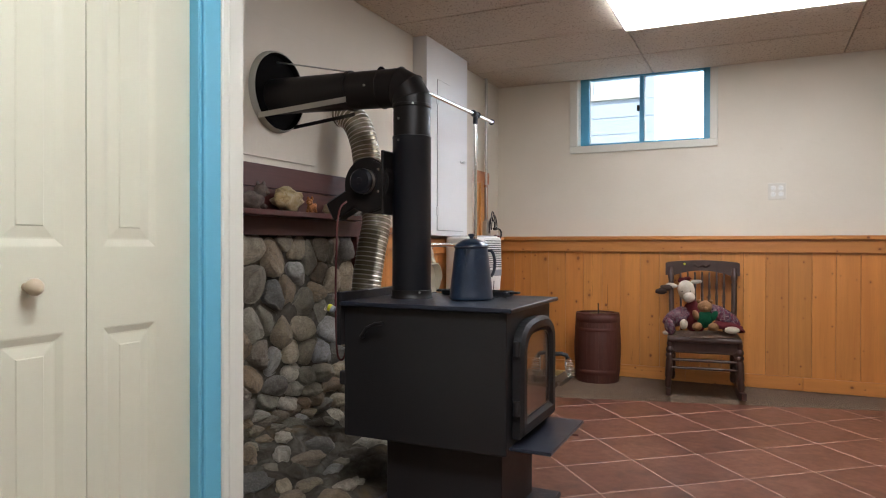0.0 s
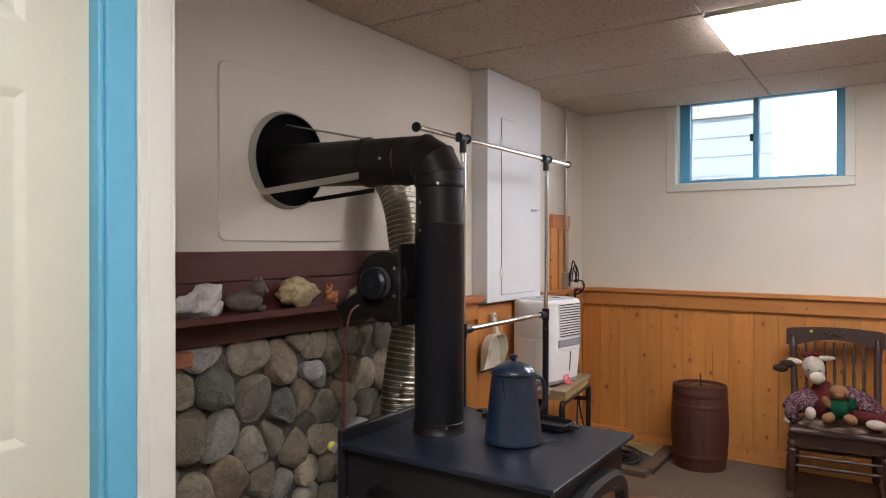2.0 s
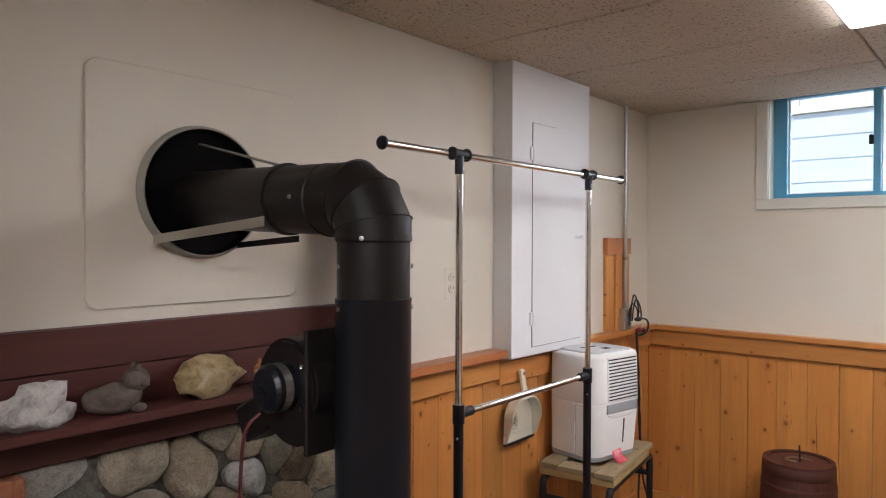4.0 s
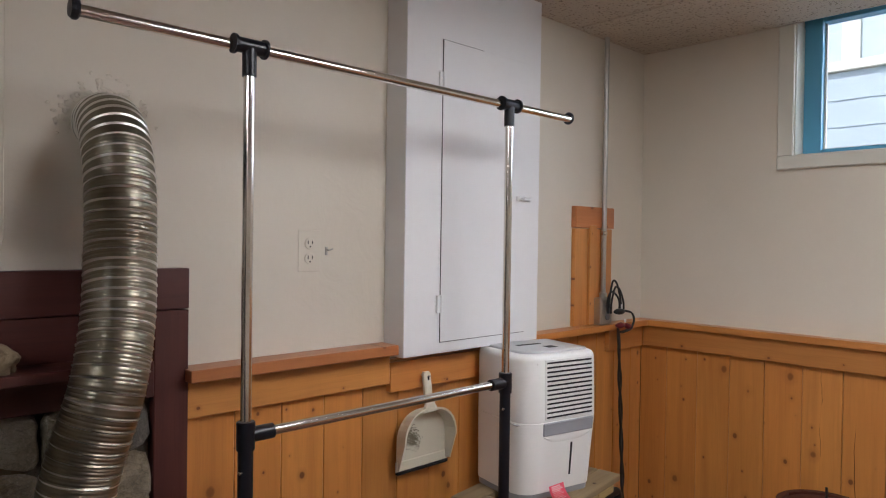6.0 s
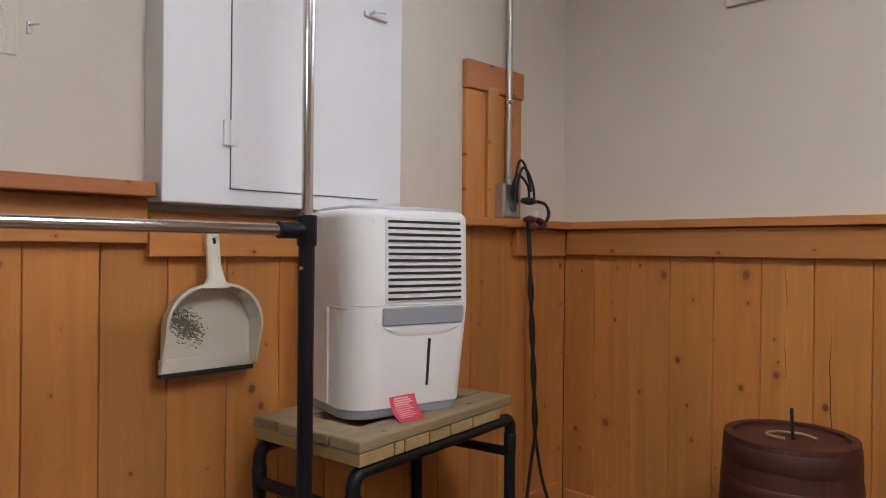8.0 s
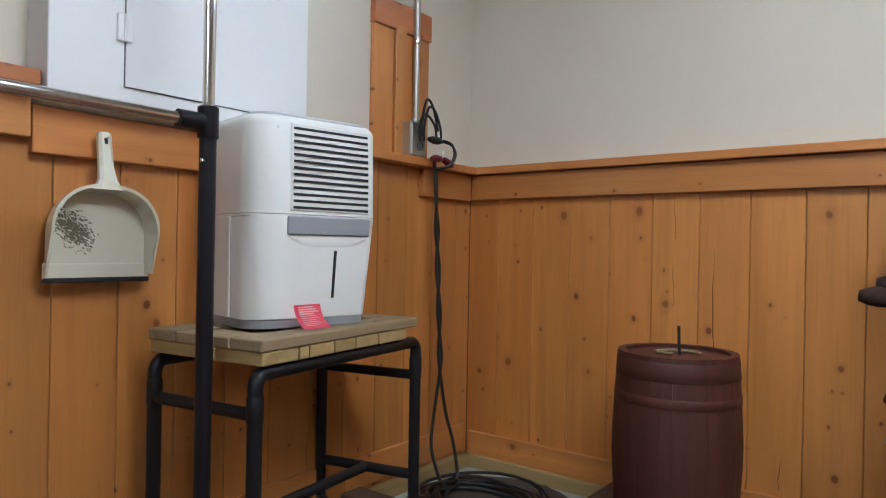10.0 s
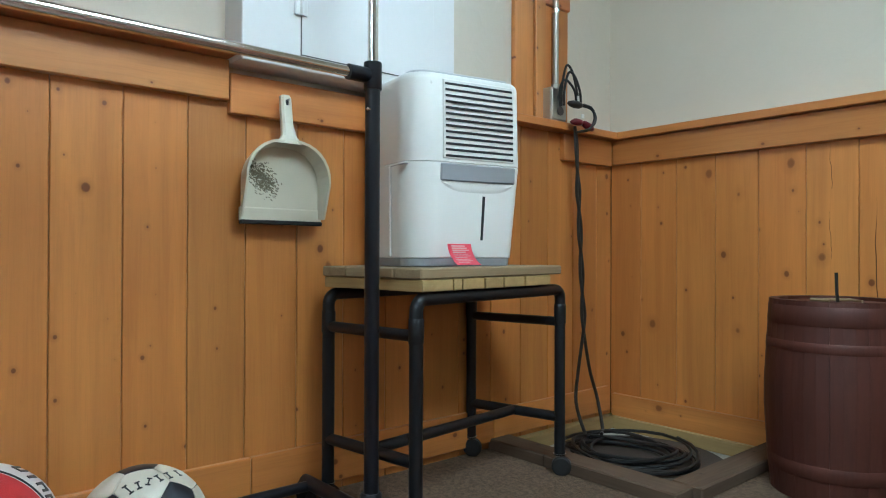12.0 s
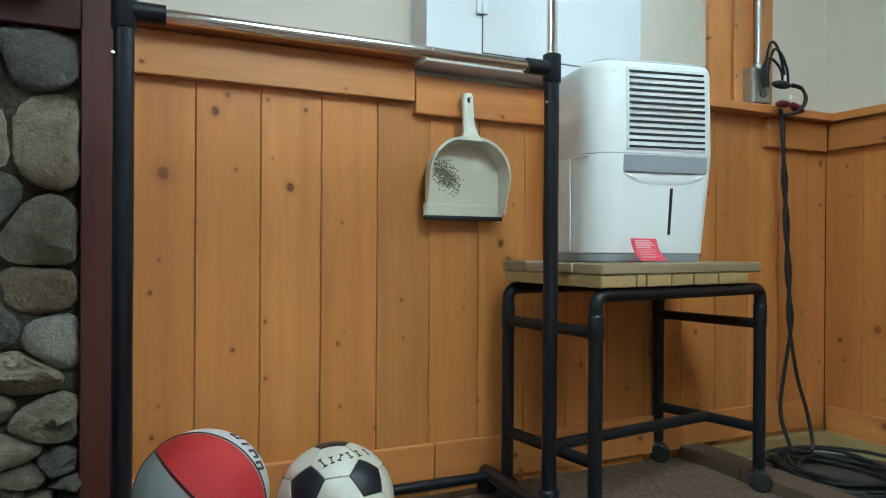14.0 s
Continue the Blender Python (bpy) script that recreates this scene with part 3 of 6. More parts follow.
bm = slab([(0, 3.62), (0.62, 3.9), (0.62, carpet_edge(0.62)), (RIGHT_X, carpet_edge(RIGHT_X)), (RIGHT_X, FAR_Y), (0.62, FAR_Y), (0.62, 5.09), (0, 5.09)], -0.03, 0.002)
structure("carpet", bm, CARPET, "worn brown grey carpet along the panelled walls", "carpet")
structure("grout_bed", slab([(0, CLOSET_Y), (CLOSET_X, CLOSET_Y), (CLOSET_X, BACK_Y), (RIGHT_X, BACK_Y), (RIGHT_X, carpet_edge(RIGHT_X)), (0.62, carpet_edge(0.62)), (0.62, 3.9), (0, 3.62)], -0.03, 0.0012),
          GROUT, "pale grout between terracotta floor tiles", "floor")

# ---- window, outside ----
window = thing("window_1", "teal framed sliding basement window with two panes", "window", kind="structure")
bm = boxes((0.595, WIN[0], FAR_Y - 0.014, FAR_Y, WIN[2], CEIL - 0.003), (WIN[1], 1.661, FAR_Y - 0.014, FAR_Y, WIN[2], CEIL - 0.003), (0.595, 1.661, FAR_Y - 0.016, FAR_Y, 1.696, WIN[2] - 0.001), bevel=0.003)
part("casing", bm, TRIM_WHITE, window, "white painted flat casing")
bm = boxes((WIN[0], WIN[0] + 0.004, FAR_Y, FAR_Y + 0.085, WIN[2], CEIL), (WIN[1] - 0.004, WIN[1], FAR_Y, FAR_Y + 0.085, WIN[2], CEIL), (WIN[0] + 0.004, WIN[1] - 0.004, FAR_Y - 0.003, FAR_Y + 0.085, WIN[2], WIN[2] + 0.004))
part("reveal", bm, TRIM_WHITE, window)
F0, F1, GZ = FAR_Y + 0.086, FAR_Y + 0.145, 1.776
bm = boxes((WIN[0], 0.722, F0, F1, WIN[2], 2.309), (1.557, WIN[1], F0, F1, WIN[2], 2.309), (0.722, 1.557, F0, F1, WIN[2], GZ), (0.722, 1.557, F0, F1, 2.272, 2.309), bevel=0.003)
part("window_frame", bm, TEAL, window)
part("mullion", boxes((1.104, 1.136, F0 + 0.004, F1 - 0.006, GZ, 2.272), bevel=0.003), TEAL, window)
part("glazing_bead", boxes((0.722, 0.730, F0 + 0.03, F0 + 0.04, GZ, 2.272), (0.730, 1.104, F0 + 0.03, F0 + 0.04, GZ, GZ + 0.006), (1.136, 1.142, F0 + 0.03, F0 + 0.04, GZ, 2.272), bevel=0.001), TRIM_WHITE, window, "thin white glazing bead")
part("latch", boxes((1.086, 1.105, F0 - 0.008, F0 + 0.012, 2.005, 2.052), bevel=0.004), DARK, window)
for x0, x1 in ((0.722, 1.104), (1.136, 1.557)):
    g = part("pane", boxes((x0, x1, F0 + 0.042, F0 + 0.046, GZ, 2.272)), GLASS, window)
    g.visible_shadow = False

structure("ground", slab([(-40, FAR_Y + T), (40, FAR_Y + T), (40, 60), (-40, 60)], 1.4, 1.6), CONCRETE, "pale ground outside the basement window", "ground")
house = thing("house", "neighbouring house with pale lap siding and a white trimmed window", "house", pose(0, 7.9, 1.6))
HX = 0.94
part("wall", boxes((-6, HX, 0.02, 6.0, 0, 5.5)), SIDING, house)
for i in range(24):
    z = 0.045 + i * 0.178
    spans = ((-6, HX),) if not 0.92 < z < 2.0 else ((-6, -0.62), (0.80, HX))
    for xa, xb in spans:
        bm = bmesh.new()
        vs = [bm.verts.new(c) for c in ((xa, -0.003, z), (xb, -0.003, z), (xb, 0.004, z + 0.182), (xa, 0.004, z + 0.182), (xa, 0.02, z), (xb, 0.02, z))]
        bm.faces.new(vs[:4])
        bm.faces.new((vs[0], vs[1], vs[5], vs[4]))
        part("siding_board", bm, SIDING, house)
part("corner_board", boxes((HX, HX + 0.02, -0.012, 0.12, 0, 5.5), bevel=0.003), TRIM_WHITE, house)
h_win = part("window_trim", boxes((-0.62, 0.80, -0.03, 0.03, 0.945, 1.005), (-0.62, -0.54, -0.02, 0.03, 1.005, 2.05), (0.72, 0.80, -0.02, 0.03, 1.005, 2.05), (0.19, 0.30, -0.02, 0.03, 1.005, 2.05), (-0.62, 0.80, -0.02, 0.03, 2.05, 2.13), bevel=0.003), TRIM_WHITE, house, "white window trim")
for xa, xb in ((-0.54, 0.19), (0.30, 0.72)):
    part("window_pane", boxes((xa, xb, 0.0, 0.018, 1.005, 2.05)), HOUSE_PANE, h_win)
structure("backdrop", boxes((-14, 34, 24.0, 24.1, 1.6, 22)), SKY_WHITE, "bright white overcast sky beyond the neighbouring house", "sky")

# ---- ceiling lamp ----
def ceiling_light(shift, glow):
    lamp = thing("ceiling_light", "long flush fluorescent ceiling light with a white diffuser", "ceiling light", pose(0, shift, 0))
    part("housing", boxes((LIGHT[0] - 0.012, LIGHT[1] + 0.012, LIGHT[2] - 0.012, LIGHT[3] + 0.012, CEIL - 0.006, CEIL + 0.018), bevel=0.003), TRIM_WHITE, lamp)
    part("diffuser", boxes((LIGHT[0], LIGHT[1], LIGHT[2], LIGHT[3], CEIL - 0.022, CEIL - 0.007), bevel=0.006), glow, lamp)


ceiling_light(0.0, GLOW)
ceiling_light(-3.025, lamp_glow(TWIN_POWER))   # an unseen second light over the hall end, its power raised to brighten that side

# ---- pine panelling ----
panel_left = thing("panelling_left", "varnished knotty pine wainscot of upright boards", "panelling", kind="structure")
panel_far = thing("panelling_far", "varnished knotty pine wainscot of upright boards", "panelling", kind="structure")
P = 0.1353
y = 3.6135
while y < FAR_Y - 0.03:
    w = min(P, FAR_Y - 0.016 - y)
    board("plank", panel_left, PINE, 1.03, w - 0.0013, 0.018, left_upright(y + w / 2, 0.0))
    y += P
x = 0.0185
while x < RIGHT_X:
    w = min(0.1275 if x < 0.1 else 0.1405, RIGHT_X - x)
    board("plank", panel_far, PINE, 1.03, w - 0.0013, 0.018, far_upright(x + w / 2, 0.0))
    x += w
# dark backing behind the joints
part("backing", boxes((0, 0.006, 3.62, FAR_Y, 0, 1.03)), GAP_BROWN, panel_left)
part("backing", boxes((0.006, RIGHT_X, FAR_Y - 0.006, FAR_Y, 0, 1.03)), GAP_BROWN, panel_far)
for xc, zc0, zc1, wide in ((0.893, 0.44, 0.77, 0.0028), (0.7765, 0.80, 0.935, 0.0016), (0.775, 0.60, 0.74, 0.0014), (1.075, 0.115, 0.21, 0.002)):
    bm = bmesh.new()
    edge_l, edge_r = [], []
    for k in range(9):
        u = k / 8
        xm = xc + 0.003 * math.sin(5 * u + xc * 9) + 0.0012 * math.sin(17 * u)
        hw0 = wide * (0.15 + 0.85 * math.sin(math.pi * min(1.0, u + 0.12)) ** 0.7) / 2
        edge_l.append(bm.verts.new((xm - hw0, FAR_Y - 0.0184, zc0 + u * (zc1 - zc0))))
        edge_r.append(bm.verts.new((xm + hw0, FAR_Y - 0.0184, zc0 + u * (zc1 - zc0))))
    for k in range(8):
        bm.faces.new((edge_l[k], edge_r[k], edge_r[k + 1], edge_l[k + 1]))
    part("crack", bm, GAP_BROWN, panel_far, "dark split in a board")
# rails, caps, base boards
board("rail", panel_left, PINE_TRIM, 0.623, 0.092, 0.022, left_flat(3.617, 1.006, 0.018))
board("rail", panel_left, PINE_TRIM, 0.66, 0.092, 0.022, left_flat(4.243, 0.978, 0.018))
board("rail", panel_left, PINE_TRIM, 0.275, 0.092, 0.022, left_flat(5.432, 0.980, 0.018))
board("cap", panel_left, RED_PINE, 0.632, 0.030, 0.082, left_flat(3.608, 1.069, 0.0))
board("cap", panel_left, PINE_TRIM, FAR_Y - 4.88, 0.026, 0.072, left_flat(4.88, 1.042, 0.0))
board("cap", panel_far, PINE_TRIM, RIGHT_X - 0.072, 0.026, 0.060, far_flat(0.072, 1.042))
board("rail", panel_far, PINE_TRIM, RIGHT_X - 0.04, 0.088, 0.022, far_flat(0.04, 0.983, FAR_Y - 0.018))
for y0, y1 in ((3.62, 4.30), (4.302, 5.10)):
    board("base_board", panel_left, PINE_TRIM, y1 - y0, 0.105, 0.016, left_flat(y0, 0.078, 0.018))
for x0, x1 in ((0.036, 1.45), (1.453, 2.2), (2.203, RIGHT_X)):
    board("base_board", panel_far, PINE_TRIM, x1 - x0, 0.090, 0.018, far_flat(x0, 0.050, FAR_Y - 0.018))
board("base_board", panel_left, PINE_TRIM, 0.6, 0.09, 0.016, left_flat(5.102, 0.078, 0.018))
board("sill_plate", panel_far, TREATED, 0.60, 0.045, 0.05, far_flat(0.02, -0.007, FAR_Y - 0.002))
board("sill_plate", panel_left, TREATED, 0.60, 0.045, 0.05, left_flat(5.15, -0.007, 0.002))
# little upright panel in the corner
panel = thing("corner_panel", "short upright pine board panel behind a conduit", "panelling", kind="structure")
for y0, y1 in ((5.207, 5.30), (5.302, 5.392), (5.394, 5.478)):
    board("plank", panel, PINE, 0.40, y1 - y0 - 0.002, 0.018, left_upright((y0 + y1) / 2, 1.056))
board("header", panel, RED_PINE, 0.275, 0.088, 0.026, left_flat(5.205, 1.502, 0.0))
board("batten", panel, PINE, 0.415, 0.05, 0.010, left_upright(5.325, 1.056, 0.018))

# ---- the white cupboard in the wall ----
cupboard = thing("wall_cupboard", "white painted boxed wall cupboard with a flush door", "cupboard", pose(0, 4.245, 1.045))
W, H, D = 0.632, CEIL - 1.045, 0.095
part("body", boxes((0, D, 0, W, 0, H), bevel=0.002), CABINET_WHITE, cupboard)
door = part("door", boxes((D + 0.0005, D + 0.004, 0.147, 0.552, 0.036, 0.980), bevel=0.001), CABINET_WHITE, cupboard)
part("gap", boxes((D, D + 0.003, 0.1456, 0.147, 0.034, 0.9815), (D, D + 0.003, 0.147, 0.552, 0.0343, 0.036), (D, D + 0.003, 0.147, 0.33, 0.980, 0.9813)), GAP_GREY, cupboard)
for z in (0.155, 0.85):
    bm = boxes((D, D + 0.008, 0.128, 0.160, z - 0.028, z + 0.028), bevel=0.002)
    tube([(D + 0.008, 0.145, z - 0.028), (D + 0.008, 0.145, z + 0.028)], 0.005, 8, bm)
    part("hinge", bm, CABINET_WHITE, door)
bm = boxes((D, D + 0.012, 0.50, 0.575, 0.495, 0.512), bevel=0.003)
tube([(D + 0.012, 0.515, 0.503), (D + 0.03, 0.515, 0.505), (D + 0.034, 0.545, 0.508)], 0.004, 8, bm)
part("latch", bm, CABINET_WHITE, cupboard, "white painted hook latch")


def duplex(label, m, mat=OUTLET_WHITE):
    """An outlet plate with two sockets, facing along local -y."""
    o = thing("wall_outlet", label, "outlet", m)
    part("plate", boxes((-0.036, 0.036, -0.0025, 0, -0.058, 0.058), bevel=0.0012, seg=1), mat, o)
    for z in (-0.021, 0.021):
        s = part("socket", lathe([(0.0165, 0), (0.0165, 0.003), (0.015, 0.004), (0, 0.004)], 20, m=pose(0, -0.006 + 0.0035, z, 90)), mat, o)
        part("slots", boxes((-0.008, -0.0055, -0.0074, -0.0060, z - 0.002, z + 0.008), (0.0055, 0.008, -0.0074, -0.0060, z - 0.002, z + 0.008), (-0.002, 0.002, -0.0074, -0.0060, z - 0.011, z - 0.007)), DARK, s)
    return o


painted = duplex("white painted wall outlet with a hook on plaster", pose(0, 3.975, 1.365, 0, 0, 90), PLASTER)
bm = boxes((0.052, 0.060, -0.004, 0, -0.012, 0.012), bevel=0.001)
tube([(0.056, -0.004, 0.004), (0.056, -0.016, 0.002), (0.068, -0.018, 0.006)], 0.0022, 6, bm)
part("hook", bm, STEEL, painted)
quad = thing("wall_outlet", "white four socket outlet plate on plaster", "outlet", pose(2.04, FAR_Y, 1.362))
part("plate", boxes((-0.056, 0.056, -0.006, 0, -0.056, 0.056), bevel=0.004, seg=2), plain("aged_outlet_plate", (0.64, 0.61, 0.54), 0.4), quad)
for sx in (-0.024, 0.024):
    for z in (-0.021, 0.021):
        s = part("socket", lathe([(0.0165, 0), (0.0165, 0.003), (0.015, 0.004), (0, 0.004)], 20, m=pose(sx, -0.006, z, 90)), OUTLET_WHITE, quad)
        part("slots", boxes((sx - 0.008, sx - 0.0055, -0.0108, -0.0095, z - 0.002, z + 0.008), (sx + 0.0055, sx + 0.008, -0.0108, -0.0095, z - 0.002, z + 0.008), (sx - 0.002, sx + 0.002, -0.0108, -0.0095, z - 0.011, z - 0.007)), DARK, s)

# ---- closet with folding doors ----
closet = thing("door_1", "closed cream bifold closet door with raised panels", "door", pose(CLOSET_X, 0, 0), kind="structure")
E1 = CLOSET_Y - 0.159


def raised_panel(bm, y0, y1, z0, z1, x):
    """A bevelled field in a door face: a cove, a long slope up and a small step."""
    rings = []
    for d, dx in ((0.0, 0.0), (0.003, -0.0005), (0.018, -0.006), (0.022, -0.006), (0.045, -0.0022), (0.0475, 0.0)):
        rings.append([bm.verts.new((x + dx, *p)) for p in ((y0 + d, z0 + d), (y1 - d, z0 + d), (y1 - d, z1 - d), (y0 + d, z1 - d))])
    for a, b in zip(rings, rings[1:]):
        for i in range(4):
            k = (i + 1) % 4
            bm.faces.new((a[i], a[k], b[k], b[i]))
    bm.faces.new(rings[-1])


def door_leaf(y0, y1, joint_low):
    """Half of a folding pair; its panels sit nearer to the joint of the pair."""
    leaf = bmesh.new()
    xf, zs = -0.028, [(0.16, 0.797), (0.983, 1.628), (1.745, 1.955)]
    p0, p1 = (y0 + 0.042, y0 + 0.194) if joint_low else (y1 - 0.206, y1 - 0.054)
    box(leaf, xf - 0.03, xf - 0.016, y0 + 0.0015, y1 - 0.0015, 0.012, 2.03)
    for a, b_ in ((y0 + 0.0015, p0), (p1, y1 - 0.0015)):
        box(leaf, xf - 0.016, xf, a, b_, 0.012, 2.03)
    for c, d in ((0.012, 0.16), (0.797, 0.983), (1.628, 1.745), (1.955, 2.03)):
        box(leaf, xf - 0.016, xf, p0, p1, c, d)
    for c, d in zs:
        raised_panel(leaf, p0, p1, c, d, xf)
    return leaf


yj = E1
for k in range(4):
    w = 0.308
    lf = part("leaf", door_leaf(yj - w, yj, k % 2 == 0), CREAM, closet)
    if k == 1:
        part("knob", lathe([(0.009, 0), (0.008, 0.010), (0.013, 0.015), (0.018, 0.024), (0.0185, 0.031), (0.015, 0.040), (0.008, 0.045), (0, 0.046)], 24, m=pose(-0.028, yj - 0.140, 0.901, 0, 90, 0)), plain("pale_wood_knob", (0.47, 0.385, 0.265), 0.45), lf, "pale turned wooden knob", True)
    yj -= w
part("jamb", boxes((-0.10, 0.004, E1, E1 + 0.012, 0, 2.05), (-0.03, 0.012, E1 + 0.012, E1 + 0.074, 0, 2.12), bevel=0.003), BLUE, closet, "sky blue painted jamb")
part("casing", boxes((0.0, 0.016, E1 + 0.075, CLOSET_Y + 0.001, 0, 2.16), (0.016, 0.020, E1 + 0.095, CLOSET_Y - 0.012, 0, 2.15), bevel=0.004), TRIM_WHITE, closet, "white painted casing")
part("head_jamb", boxes((-0.09, 0.010, 0.70, E1, 2.04, 2.12)), BLUE, closet)

# ---- mantel and stone facing ----
mantel = thing("mantel", "red brown stained wooden mantel shelf and surround", "mantel")
board("back_board", mantel, REDWOOD, 3.617 - CLOSET_Y, 0.096, 0.045, left_flat(CLOSET_Y, 1.277, 0.0))
board("back_board", mantel, REDWOOD, 3.535 - CLOSET_Y, 0.114, 0.040, left_flat(CLOSET_Y, 1.170, 0.0))
board("post", mantel, REDWOOD, 1.226, 0.080, 0.045, left_upright(3.576, 0.0))
board("shelf", mantel, REDWOOD, 3.50 - CLOSET_Y, 0.022, 0.115, left_flat(CLOSET_Y, 1.119, 0.03))
board("beam", mantel, REDWOOD, 3.535 - CLOSET_Y, 0.078, 0.050, left_flat(CLOSET_Y, 1.068, 0.0))

facing = thing("stone_facing", "river stone wall facing set in grey mortar", "stone wall", kind="structure")
part("mortar", boxes((0.0, 0.012, CLOSET_Y, 3.536, 0, 1.03)), MORTAR, facing)
rng = np.random.RandomState(11)
Y0, Y1, Z1 = CLOSET_Y - 0.02, 3.545, 1.04
# heights are stretched low down, so that the stones there come out as flat slabs
zz = np.linspace(-0.3, Z1 + 0.3, 400)
ww = np.concatenate([[0], np.cumsum(np.diff(zz) * (1.0 + 1.0 / (1 + np.exp((zz[1:] - 0.36) / 0.06))))])
ww -= np.interp(0.0, zz, ww)
Z1 = float(np.interp(Z1, zz, ww))
pts = np.column_stack([rng.uniform(Y0, Y1, 150), rng.uniform(0, 1, 150) ** 1.05 * Z1])
gy, gz = np.meshgrid(np.linspace(Y0, Y1, 120), np.linspace(0, Z1, 86))
cloud = np.column_stack([gy.ravel(), gz.ravel()])
for _ in range(1):
    near = np.argmin(((cloud[:, None, :] - pts[None]) ** 2).sum(2), 1)
    pts = np.array([cloud[near == i].mean(0) if (near == i).any() else pts[i] for i in range(len(pts))])
SEG = 22
for i, (cy, cz) in enumerate(pts):
    d = pts - pts[i]
    dist = np.hypot(d[:, 0], d[:, 1])
    order = np.argsort(dist)[1:11]
    radii = []
    for k in range(SEG):
        a = 2 * math.pi * k / SEG
        u = np.array([math.cos(a), math.sin(a)])
        inv = 0.0
        for j in order:
            proj = d[j] @ u
            if proj > 1e-4:
                inv += (proj / (dist[j] ** 2 / 2)) ** 12
        lim = inv ** (-1 / 12) if inv > 0 else 0.1
        for lo, hi, c, comp in ((Y0 + 0.02, Y1 - 0.01, cy, u[0]), (0.0, Z1 - 0.01, cz, u[1])):
            if comp > 1e-3:
                lim = min(lim, (hi - c) / comp)
            elif comp < -1e-3:
                lim = min(lim, (lo - c) / comp)
        radii.append(max(0.02, min(lim, 0.14) * (1.0 + 0.10 * noise.noise(Vector((3 * u[0] + i * 2.7, 3 * u[1], i * 1.3)))) - 0.0045))
    radii = [(radii[k - 1] + 2 * radii[k] + radii[(k + 1) % SEG]) / 4 for k in range(SEG)]
    mean = sum(radii) / SEG
    rz = float(np.interp(cz, ww, zz))
    low = max(0.0, 1 - rz / 0.55)
    h = mean * rng.uniform(0.45, 0.95) * 0.85 + (0.04 * low + 0.10 * max(0.0, 1 - rz / 0.24)) * rng.uniform(0.3, 1.0)
    tilt = rng.uniform(-0.35, 0.35, 2)
    cuts = [(rng.uniform(0, 2 * math.pi), rng.uniform(0.15, 0.75), rng.uniform(0.25, 0.7)) for _ in range(4)]
    bm = bmesh.new()
    rings = []
    for fr, hh in ((0.94, -0.2), (1.0, 0.30), (0.95, 0.58), (0.84, 0.80), (0.66, 0.94), (0.42, 1.0), (0.2, 1.02)):
        ring = []
        for k in range(SEG):
            a = 2 * math.pi * k / SEG
            r = radii[k] * fr
            q = Vector((math.cos(a) * r, math.sin(a) * r))
            wob = 0.40 * noise.noise(Vector((q.x * 20 + i * 5.1, q.y * 20, hh * 2 + i))) + 0.26 * noise.noise(Vector((q.x * 60 + i * 5.1, q.y * 60, hh * 2 + i)))
            lift = hh + (wob * 1.15 if hh > 0 else 0)
            for ca, slope, start in cuts:      # broken flat faces
                over = (q.x * math.cos(ca) + q.y * math.sin(ca)) / mean - start + 0.35
                if over > 0 and hh > 0:
                    lift = min(lift, 1.02 - slope * over * 1.3)
            ring.append(bm.verts.new((h * lift + (tilt[0] * q.x + tilt[1] * q.y) * max(0, hh), q.x, float(np.interp(cz + q.y, ww, zz)) - rz)))
        rings.append(ring)
    for a_, b_ in zip(rings, rings[1:]):
        for k in range(SEG):
            n_ = (k + 1) % SEG
            bm.faces.new((a_[k], a_[n_], b_[n_], b_[k]))
    bm.faces.new(rings[-1])
    part("stone", bm, STONE, facing, smooth=True, m=pose(0.010, cy, rz))
part("brick", boxes((0.01, 0.075, 2.36, 2.50, 0.975, 1.022), bevel=0.006, seg=2), BRICK, facing, "worn orange brick")


# rough stone and mortar bank at the foot of the facing
hearth = thing("hearth_bank", "rough mortared stone bank at the foot of the stone wall", "hearth", kind="structure")


def bank(x, y):
    """Height of the bank."""
    lump = 0.036 * noise.noise(Vector((x * 6, y * 5, 2.0))) + 0.024 * noise.noise(Vector((x * 17, y * 15, 7.0)))
    edge_ = max(0.0, min(1.0, (0.57 + 0.03 * math.sin(y * 7) - x) / 0.10)) * max(0.0, min(1.0, (3.56 - y) / 0.15))
    return (0.065 + 0.15 * max(0.0, 1 - x / 0.34) ** 1.3 + lump) * edge_ ** 0.6 - 0.004


